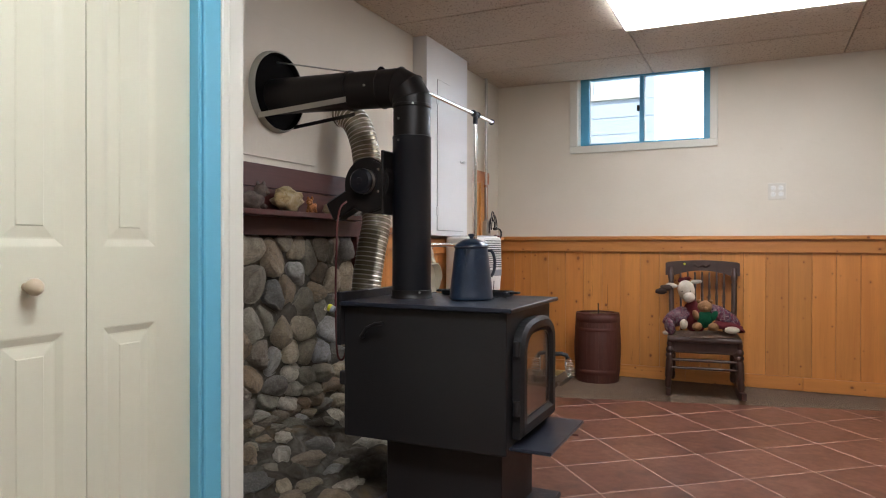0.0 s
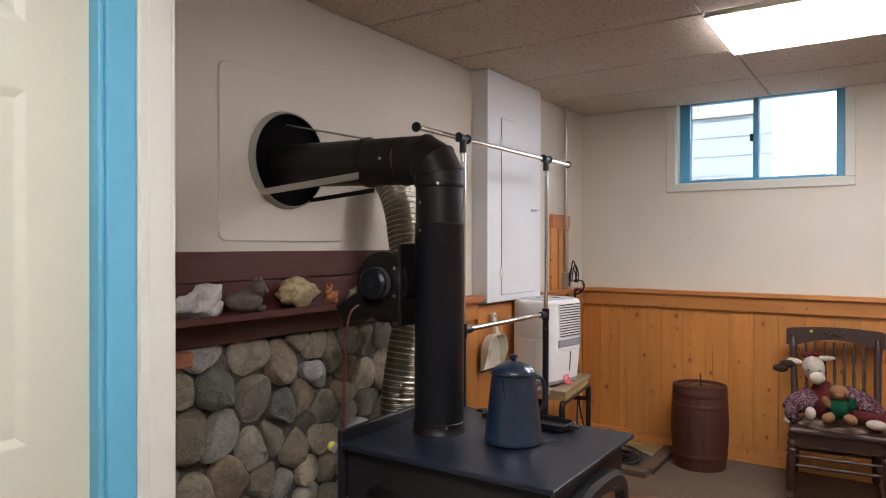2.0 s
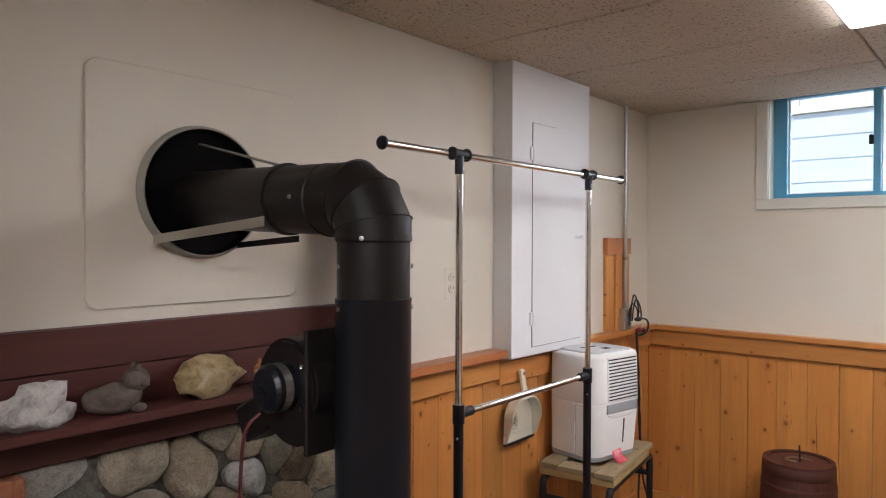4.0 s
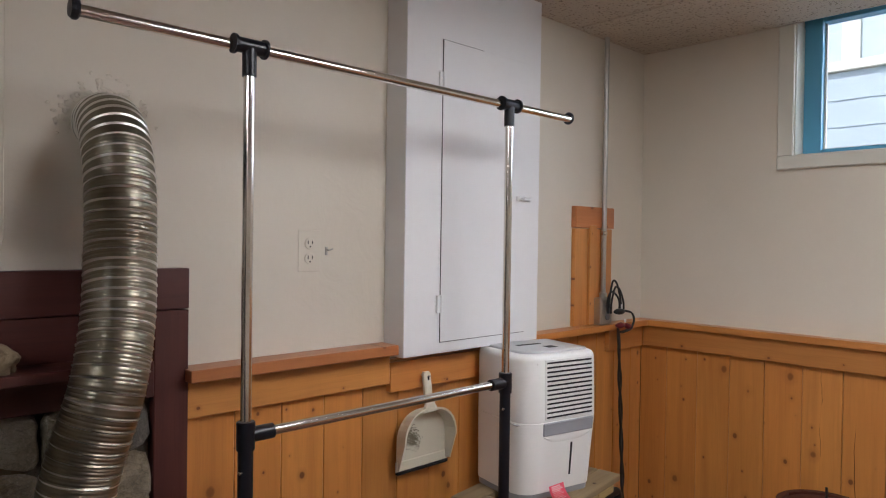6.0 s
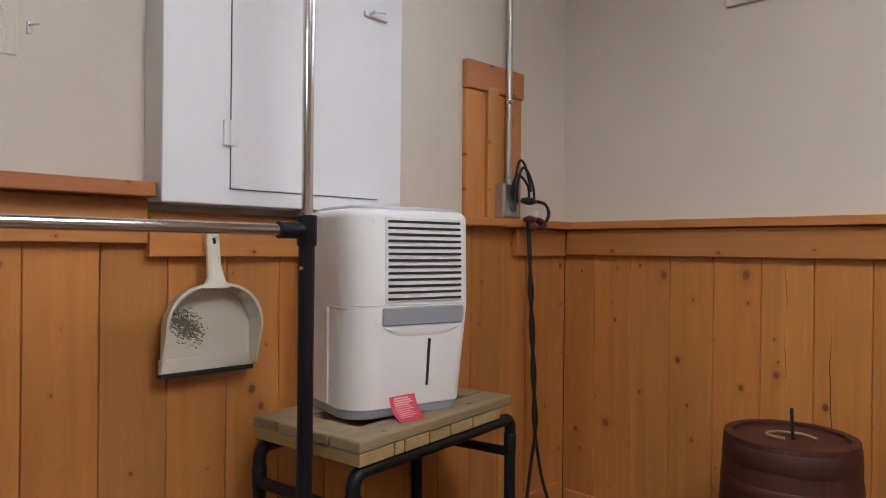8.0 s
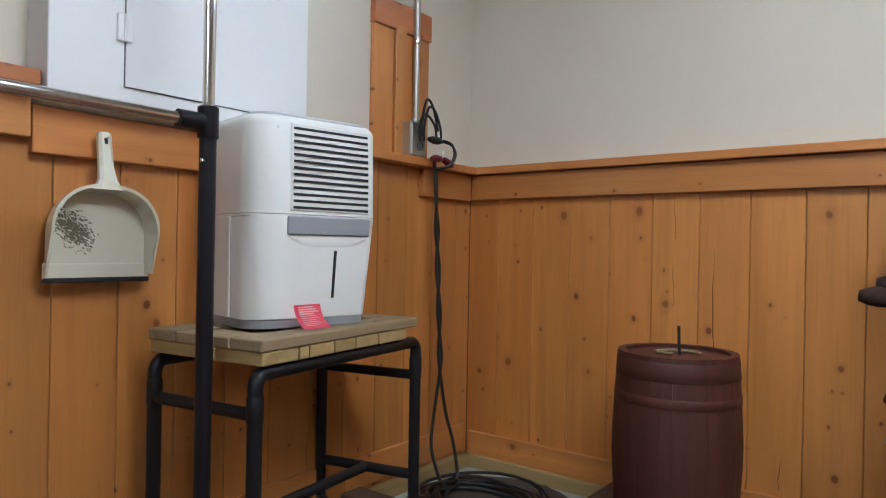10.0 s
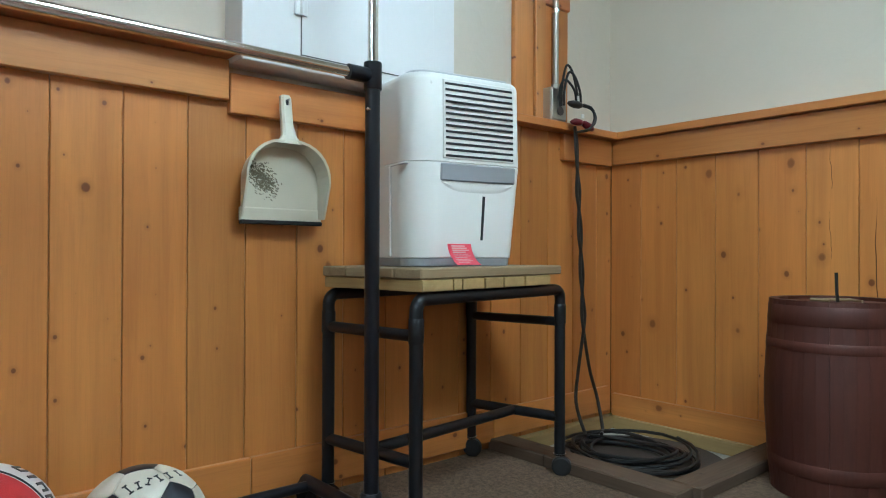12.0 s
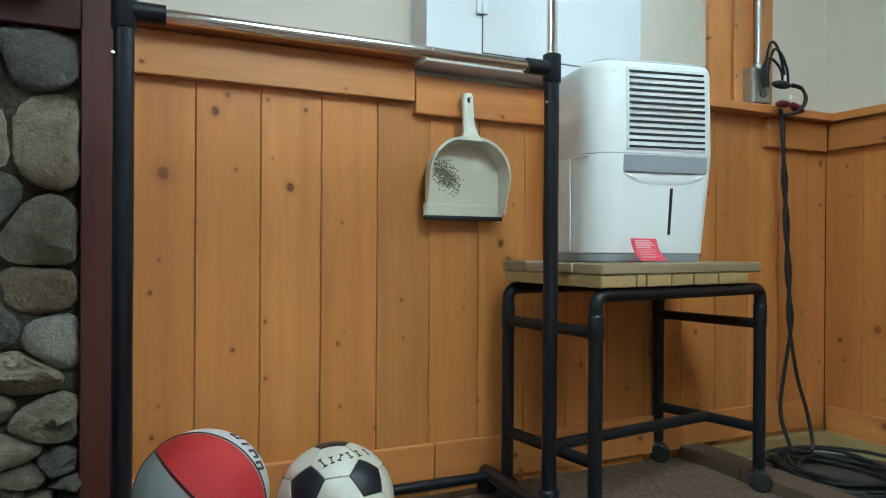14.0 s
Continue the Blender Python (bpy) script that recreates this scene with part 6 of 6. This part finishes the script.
part("box_cover", boxes((0.062, 0.066, 5.338, 5.410, 1.060, 1.164), bevel=0.003), STEEL, conduit)
for z in (1.09, 1.135):
    part("socket", lathe([(0.015, 0), (0.015, 0.003), (0, 0.004)], 18, m=pose(0.066, 5.378, z, 0, 90, 0)), GAP_GREY, conduit)

# ---- balls ----
axis_r, axis_n = Vector((0.415, 0.91, 0.0)), Vector((0.91, -0.415, 0.0))
axis = (axis_r - Vector((0, 0, 1))).normalized()
other = axis.cross(axis_n).normalized()
bball = thing("basketball", "red, white and grey rubber basketball on the floor", "ball", frame_of((0.160, 3.754, 0.1267), axis.cross(other) * -1, other, axis) @ Matrix.Scale(1.06, 4))
bm = bmesh.new()
bmesh.ops.create_uvsphere(bm, u_segments=72, v_segments=36, radius=0.1195)
for f in bm.faces:
    c = f.calc_center_median()
    sector = int(((math.degrees(math.atan2(c.y, c.x)) + 82) % 360) // 60)
    f.material_index = (0, 2, 1, 0, 2, 1)[sector]
    f.smooth = True
part("skin", bm, [BALL_RED, BALL_WHITE, BALL_GREY], bball)
for k in range(3):
    a = radians(60 * k - 82)
    part("seam", tube([Vector((0.1190 * math.cos(t) * math.cos(a), 0.1190 * math.cos(t) * math.sin(a), 0.1190 * math.sin(t))) for t in np.linspace(0, 2 * math.pi, 73)], 0.0024, 6, caps=False), BALL_BLACK, bball)
turn_back = bball.matrix_world.to_3x3().inverted()
LETTERS = (((-0.011, 0.011, -0.010, -0.005), (-0.011, 0.011, 0.004, 0.009), (0.006, 0.011, -0.005, 0.004)), ((-0.011, 0.006, -0.003, 0.003), (0.009, 0.013, -0.003, 0.003)),
           ((-0.011, 0.011, -0.010, -0.005), (-0.011, 0.008, 0.004, 0.009), (-0.011, -0.006, -0.005, 0.004)), ((-0.011, 0.011, -0.009, -0.004), (-0.011, 0.011, 0.003, 0.008), (-0.011, -0.006, -0.004, 0.003)))
for d, step, strokes in zip(((0.034, 0.499, 0.866), (0.161, 0.618, 0.769), (0.269, 0.725, 0.634), (0.364, 0.802, 0.474)), ((0.127, 0.119, -0.097), (0.117, 0.113, -0.11), (0.10, 0.09, -0.15), (0.095, 0.077, -0.16)), LETTERS):
    q = (turn_back @ Vector(d)).normalized()
    along = turn_back @ Vector(step)
    along = (along - q * along.dot(q)).normalized()
    bar = boxes(*[(x0, x1, y0, y1, -0.0014, 0.0007) for x0, x1, y0, y1 in strokes])
    part("print_mark", bar, BALL_BLACK, bball, m=frame_of(q * 0.1196, along.cross(q), along, q))

soccer = thing("soccer_ball", "white soccer ball with black pentagons on the floor", "ball", frame_of((0.255, 3.993, 0.1135), (0.4157, -0.908, 0.0517), (0.8579, 0.3726, -0.3539), (0.3021, 0.1915, 0.9338)) @ Matrix.Scale(1.056, 4))
g = (1 + 5 ** 0.5) / 2
pents = [Vector(c).normalized() for c in ((0, 1, g), (0, 1, -g), (0, -1, g), (0, -1, -g), (1, g, 0), (1, -g, 0), (-1, g, 0), (-1, -g, 0), (g, 0, 1), (-g, 0, 1), (g, 0, -1), (-g, 0, -1))]
hexes = []
for i in range(12):
    for j in range(i):
        for k in range(j):
            if pents[i].angle(pents[j]) < 1.2 and pents[j].angle(pents[k]) < 1.2 and pents[i].angle(pents[k]) < 1.2:
                hexes.append((pents[i] + pents[j] + pents[k]).normalized())


allc = pents + hexes
bm_core = bmesh.new()
bmesh.ops.create_uvsphere(bm_core, u_segments=32, v_segments=20, radius=0.1045)
part("core", bm_core, DARK, soccer, smooth=True)
for c in allc:
    is_p = any((c - p).length < 1e-4 for p in pents)
    if is_p:
        near = sorted((p for p in pents if p.angle(c) > 0.05), key=lambda n: n.angle(c))[:5]
        corners_ = [(c * 2 + p) for p in near]
    else:
        near = sorted(pents, key=lambda n: n.angle(c))[:3]
        corners_ = []
        for i in range(3):
            for j in range(3):
                if i != j:
                    corners_.append(near[i] * 2 + near[j])
    corners_ = [q.normalized() for q in corners_]
    u = (corners_[0] - c * corners_[0].dot(c)).normalized()
    v = c.cross(u)
    corners_.sort(key=lambda n: math.atan2(n.dot(v), n.dot(u)))
    edge = []
    for i, q in enumerate(corners_):
        r_ = corners_[(i + 1) % len(corners_)]
        for t in (0, 0.25, 0.5, 0.75):
            edge.append(q.lerp(r_, t).normalized())
    bm = bmesh.new()
    loops = []
    for f_, rad_ in ((1.0, 0.1035), (0.965, 0.1068), (0.9, 0.1075), (0.5, 0.1077)):
        loops.append([bm.verts.new(c.lerp(e, f_).normalized() * rad_) for e in edge])
    for a, b in zip(loops, loops[1:]):
        for k in range(len(edge)):
            j = (k + 1) % len(edge)
            bm.faces.new((a[k], a[j], b[j], b[k]))
    top = bm.verts.new(c * 0.1077)
    for k in range(len(edge)):
        bm.faces.new((loops[-1][k], loops[-1][(k + 1) % len(edge)], top))
    part("panel", bm, BALL_BLACK if is_p else BALL_TAN, soccer, smooth=True)

turn_back = soccer.matrix_world.to_3x3().inverted()
PRINT = [Vector(c) for c in ((0.431, -0.349, 0.832), (0.45, -0.205, 0.869), (0.447, -0.054, 0.893), (0.417, 0.103, 0.903), (0.354, 0.271, 0.895), (0.232, 0.454, 0.86))]
for k, d in enumerate(PRINT):
    q = (turn_back @ d).normalized()
    along = turn_back @ (PRINT[min(k + 1, 5)] - PRINT[max(k - 1, 0)])
    along = (along - q * along.dot(q)).normalized()
    tall = 0.011 if k == 0 else 0.008
    bar = boxes((-0.0012, 0.0012, -tall, tall, -0.0012, 0.0005), (-0.004, 0.004, -tall, -tall + 0.0022, -0.0012, 0.0005), (-0.004, 0.004, tall - 0.0022, tall, -0.0012, 0.0005))
    part("print_mark", bar, BALL_BLACK, soccer, m=frame_of(q * 0.1076, along, q.cross(along), q) @ pose(0, 0, 0, 0, 0, (20, 0, -35, 10, 0, 0)[k]))

# ---- rocking chair ----
chair = thing("rocking_chair", "dark stained wooden rocking chair with turned spindles", "rocking chair", pose(1.615, 5.17, 0.0, 0, 0, 6))
SW, SD, SH = 0.225, 0.36, 0.378      # half width at the front, depth, seat height


def turned(name, a, b, profile, parent, seg=14):
    """A turned stick from a to b; profile is (fraction, radius)."""
    a, b = Vector(a), Vector(b)
    m = Matrix.Translation(a) @ (b - a).to_track_quat("Z", "Y").to_matrix().to_4x4()
    L = (b - a).length
    return part(name, lathe([(r, f * L) for f, r in profile], seg, m=m), CHAIR_WOOD, parent, smooth=True)


LEG = [(0, 0.014), (0.05, 0.02), (0.15, 0.021), (0.2, 0.017), (0.24, 0.022), (0.58, 0.0225), (0.64, 0.018), (0.66, 0.025), (0.71, 0.026), (0.74, 0.018), (0.78, 0.026), (0.83, 0.026), (0.88, 0.018), (0.93, 0.024), (1.0, 0.02)]
POST = [(0, 0.018), (0.3, 0.018), (0.55, 0.0185), (0.72, 0.0165), (0.76, 0.02), (0.79, 0.016), (0.85, 0.021), (0.90, 0.021), (0.93, 0.015), (1.0, 0.014)]
SPIN = [(0, 0.006), (0.15, 0.008), (0.3, 0.011), (0.36, 0.007), (0.40, 0.011), (0.44, 0.007), (0.6, 0.010), (0.7, 0.006), (0.75, 0.010), (0.85, 0.007), (1.0, 0.006)]
STICK = [(0, 0.007), (0.5, 0.0095), (1.0, 0.007)]
seat = bmesh.new()
box(seat, -SW, SW, 0.0, SD, SH - 0.016, SH + 0.018, 0.014, 3)
part("seat", seat, CHAIR_WOOD, chair)
part("apron", boxes((-SW + 0.03, SW - 0.03, 0.02, 0.04, SH - 0.075, SH - 0.014), bevel=0.004), CHAIR_WOOD, chair)
part("cushion", blob(bmesh.new(), (0, 0.16, SH + 0.022), (0.205, 0.165, 0.020), 0.1, 3, 5), WEAVE, chair, "woven patterned seat cushion")
for s in (-1, 1):
    turned("front_leg", (s * (SW - 0.005), 0.03, 0.062), (s * (SW - 0.02), 0.035, SH - 0.01), LEG, chair)
    turned("back_leg", (s * (SW - 0.03), SD - 0.01, 0.062), (s * (SW - 0.03), SD - 0.03, SH - 0.01), LEG, chair)
    turned("back_post", (s * (SW - 0.028), SD - 0.03, SH), (s * (SW - 0.018), SD + 0.075, 0.83), POST, chair)
    rock_pts = []
    for k in range(21):
        f_ = k / 20
        yv = -0.20 + 0.78 * f_
        rock_pts.append((s * (SW - 0.008), yv, 0.032 + 0.55 * (yv - 0.17) ** 2 * 0.62))
    bm = bmesh.new()
    prev = None
    for p in rock_pts:
        ring_ = [bm.verts.new((p[0] + dx, p[1], p[2] + dz)) for dx, dz in ((-0.013, -0.022), (0.013, -0.022), (0.013, 0.022), (-0.013, 0.022))]
        if prev:
            for k in range(4):
                bm.faces.new((prev[k], prev[(k + 1) % 4], ring_[(k + 1) % 4], ring_[k]))
        else:
            bm.faces.new(ring_)
        prev = ring_
    bm.faces.new(prev)
    part("rocker", bm, CHAIR_WOOD, chair)
    for z in (0.15, 0.24):
        turned("side_stretcher", (s * (SW - 0.01), 0.04, z), (s * (SW - 0.03), SD - 0.02, z + 0.01), STICK, chair, 8)
for z in (0.195, 0.245, 0.300):
    turned("front_stretcher", (-SW + 0.015, 0.03, z), (SW - 0.015, 0.03, z), STICK, chair, 10)
turned("back_stretcher", (-SW + 0.03, SD - 0.02, 0.2), (SW - 0.03, SD - 0.02, 0.2), STICK, chair, 10)
for k in range(7):
    xk = -0.135 + 0.045 * k
    turned("spindle", (xk, SD - 0.02, SH + 0.012), (xk * 1.05, SD + 0.078, 0.800), SPIN, chair, 10)
# shaped top rail
bm = bmesh.new()
N_ = 24
cols = []
for k in range(N_ + 1):
    u = -1 + 2 * k / N_
    xk = u * 0.242
    top_ = 0.870 + 0.014 * math.cos(u * math.pi / 2) - (0.006 if abs(u) > 0.93 else 0)
    low_ = 0.782 + 0.020 * max(0.0, math.cos(u * math.pi)) * 0 + (0.030 * (1 - (abs(u) / 0.7) ** 2) if abs(u) < 0.7 else (-0.004))
    yb = SD + 0.075 + 0.012 * (1 - u * u)
    cols.append([bm.verts.new(c) for c in ((xk, yb - 0.010, low_), (xk, yb + 0.010, low_), (xk, yb + 0.016, top_), (xk, yb - 0.004, top_))])
for a, b in zip(cols, cols[1:]):
    for k in range(4):
        bm.faces.new((a[k], a[(k + 1) % 4], b[(k + 1) % 4], b[k]))
bm.faces.new(cols[0])
bm.faces.new(cols[-1])
rail = part("top_rail", bm, CHAIR_WOOD, chair)
for k in range(9):
    a = math.pi * (k - 4) / 8
    bm = blob(bmesh.new(), (0.012 * k - 0.048, SD + 0.068, 0.845 + 0.008 * math.cos(a * 4)), (0.010, 0.004, 0.008), 0.2, 1, k)
    part("carving", bm, CHAIR_WOOD, rail)
part("round_sticker", lathe([(0.008, 0), (0.008, 0.002), (0, 0.002)], 14, m=pose(-0.115, SD + 0.072, 0.858, 90)), YELLOW_PLASTIC, rail, "small yellow sticker")

# dolls on the seat
MATS = [FELT_CREAM, FLORAL, FELT_RED, FELT_DARK, FELT_BROWN, FELT_GREEN]
cow = bmesh.new()
blob(cow, (-0.108, 0.160, 0.272), (0.054, 0.050, 0.072), 0.03, 3, 1, 0, (14, -14, 8))
blob(cow, (-0.092, 0.125, 0.228), (0.040, 0.034, 0.036), 0.03, 2, 2, 0)
blob(cow, (-0.200, 0.172, 0.302), (0.040, 0.014, 0.016), 0.1, 2, 3, 0, (0, 10, 0))
blob(cow, (-0.046, 0.175, 0.328), (0.040, 0.014, 0.015), 0.1, 2, 4, 0, (0, -4, 0))
blob(cow, (-0.235, 0.16, 0.286), (0.040, 0.024, 0.022), 0.2, 2, 5, 3)
blob(cow, (-0.268, 0.15, 0.262), (0.040, 0.026, 0.022), 0.2, 2, 6, 3)
blob(cow, (-0.130, 0.16, 0.338), (0.040, 0.022, 0.017), 0.5, 2, 7, 2)
blob(cow, (-0.100, 0.15, 0.350), (0.022, 0.020, 0.014), 0.5, 2, 17, 2)
blob(cow, (-0.05, 0.19, 0.095), (0.085, 0.075, 0.105), 0.15, 3, 8, 2)
blob(cow, (-0.165, 0.15, 0.090), (0.095, 0.07, 0.055), 0.25, 3, 9, 1, (0, -28, 20))
blob(cow, (-0.21, 0.10, 0.035), (0.035, 0.04, 0.06), 0.25, 2, 10, 1, (0, -10, 0))
blob(cow, (0.12, 0.19, 0.105), (0.12, 0.06, 0.050), 0.2, 3, 11, 1, (0, 32, -10))
blob(cow, (0.15, 0.10, 0.045), (0.10, 0.06, 0.030), 0.3, 3, 12, 2, (0, 12, 0))
blob(cow, (-0.124, 0.02, 0.060), (0.026, 0.05, 0.034), 0.05, 2, 13, 0)
blob(cow, (0.165, 0.03, 0.032), (0.046, 0.045, 0.024), 0.05, 2, 14, 0)
blob(cow, (-0.235, 0.095, -0.008), (0.022, 0.025, 0.014), 0.3, 2, 15, 0)
for s in (-1, 1):
    blob(cow, (-0.108 + s * 0.026, 0.108, 0.268), (0.0055, 0.004, 0.0055), 0, 1, 1, 3)
tagged(part("stuffed_cow", cow, MATS, m=pose(1.615, 5.17, 0.0, 0, 0, 6) @ pose(0, 0.0, SH + 0.040)), "cream stuffed cow doll in a floral dress on the chair", "doll")
bear = bmesh.new()
blob(bear, (0.0, 0.06, 0.155), (0.045, 0.042, 0.040), 0.05, 3, 1, 4)
blob(bear, (0.0, 0.025, 0.145), (0.020, 0.018, 0.016), 0.05, 2, 1, 4)
for s in (-1, 1):
    blob(bear, (s * 0.036, 0.065, 0.188), (0.014, 0.010, 0.014), 0, 2, 1, 4)
    blob(bear, (s * 0.048, 0.0, 0.032), (0.030, 0.055, 0.028), 0.05, 2, 2, 4, (0, 0, s * 16))
    blob(bear, (s * 0.055, 0.045, 0.10), (0.020, 0.022, 0.036), 0.05, 2, 3, 4 if s < 0 else 5, (0, s * 24, 0))
blob(bear, (0.0, 0.06, 0.075), (0.048, 0.045, 0.058), 0.05, 3, 5, 5)
tagged(part("teddy_bear", bear, MATS, m=pose(1.615, 5.17, 0.0, 0, 0, 6) @ pose(0.004, -0.01, SH + 0.060)), "brown teddy bear in a green knit top on the chair", "doll")

# ---- floor tiles ----
PITCH, ANG = 0.342, radians(39.5)
tu, tv = Vector((math.cos(ANG), math.sin(ANG))), Vector((-math.sin(ANG), math.cos(ANG)))
O = Vector((1.228, 4.490))
floor_tiles = thing("tiled_floor", "brown red terracotta floor tiles laid on the slant", "floor", kind="structure")
area = [(0, CLOSET_Y), (CLOSET_X, CLOSET_Y), (CLOSET_X, BACK_Y), (RIGHT_X, BACK_Y), (RIGHT_X, carpet_edge(RIGHT_X)), (0.62, carpet_edge(0.62)), (0.62, 3.9), (0, 3.62)]


def clip(poly, a, b):
    """The part of a polygon that lies left of the line a-b."""
    out = []
    for p, q in zip(poly, poly[1:] + poly[:1]):
        dp = (b[0] - a[0]) * (p[1] - a[1]) - (b[1] - a[1]) * (p[0] - a[0])
        dq = (b[0] - a[0]) * (q[1] - a[1]) - (b[1] - a[1]) * (q[0] - a[0])
        if dp >= 0:
            out.append(p)
        if dp * dq < 0:
            t = dp / (dp - dq)
            out.append((p[0] + (q[0] - p[0]) * t, p[1] + (q[1] - p[1]) * t))
    return out


def tile_mesh(poly):
    bm = bmesh.new()
    c = Vector((sum(p[0] for p in poly) / len(poly), sum(p[1] for p in poly) / len(poly)))
    outer = [bm.verts.new((p[0], p[1], -0.004)) for p in poly]
    mid = [bm.verts.new((p[0], p[1], 0.0005)) for p in poly]
    top = []
    for p in poly:
        d = (c - Vector(p)).normalized() * 0.003
        top.append(bm.verts.new((p[0] + d.x, p[1] + d.y, 0.0025)))
    for a, b in ((outer, mid), (mid, top)):
        for k in range(len(poly)):
            j = (k + 1) % len(poly)
            bm.faces.new((a[k], a[j], b[j], b[k]))
    bm.faces.new(top)
    return bm


half = (PITCH - 0.0065) / 2
whole = finish(tile_mesh([(-half, -half), (half, -half), (half, half), (-half, half)]), "tile", FLOOR_TILE)
for i in range(-24, 24):
    for j in range(-24, 24):
        c = O + tu * (i + 0.5) * PITCH + tv * (j + 0.5) * PITCH
        if not (-0.4 < c.x < RIGHT_X + 0.4 and BACK_Y - 0.4 < c.y < 6):
            continue
        q = [tuple(c + tu * a * half + tv * b * half) for a, b in ((-1, -1), (1, -1), (1, 1), (-1, 1))]

        def inside(p):
            return 0 < p[0] < RIGHT_X and BACK_Y < p[1] < carpet_edge(p[0]) and not (p[0] < CLOSET_X and p[1] < CLOSET_Y) and not (p[0] < 0.62 and p[1] > 3.62 + 0.45 * p[0])
        if all(inside(p) for p in q):
            ob = new("tile", whole)
            ob.matrix_world = pose(c.x, c.y, 0, 0, 0, math.degrees(ANG))
        else:
            cut = q
            for a, b in (((0.001, 0), (0, -1)), ((RIGHT_X - 0.001, 0), (RIGHT_X, 1)), ((0, BACK_Y), (1, BACK_Y))):
                a2, b2 = (a, b)
                cut = clip(cut, a2, b2) if cut else cut
            if not cut:
                continue
            if c.x > 0.62 or (cut and max(p[0] for p in cut) > 0.7):
                cut = clip(cut, (RIGHT_X, carpet_edge(RIGHT_X)), (0.62, carpet_edge(0.62)))
            if c.x < 0.64 and c.y > 3.3:
                cut = clip(cut, (0.62, 3.9), (0, 3.62)) if cut else cut
            if c.x < 0.9 and c.y < 2.3:
                cut = clip(cut, (CLOSET_X, CLOSET_Y), (CLOSET_X, BACK_Y)) if c.y < CLOSET_Y else clip(cut, (0, CLOSET_Y), (1, CLOSET_Y))
                cut = [(p[0], p[1]) for p in cut]
            if len(cut) < 3:
                continue
            size = max(p[0] for p in cut) - min(p[0] for p in cut)
            if size < 0.03:
                continue
            loc = [(p[0] - c.x, p[1] - c.y) for p in cut]
            ob = new("tile", finish(tile_mesh(loc), "tile", FLOOR_TILE))
            ob.matrix_world = pose(c.x, c.y, 0)
        ob.parent = floor_tiles
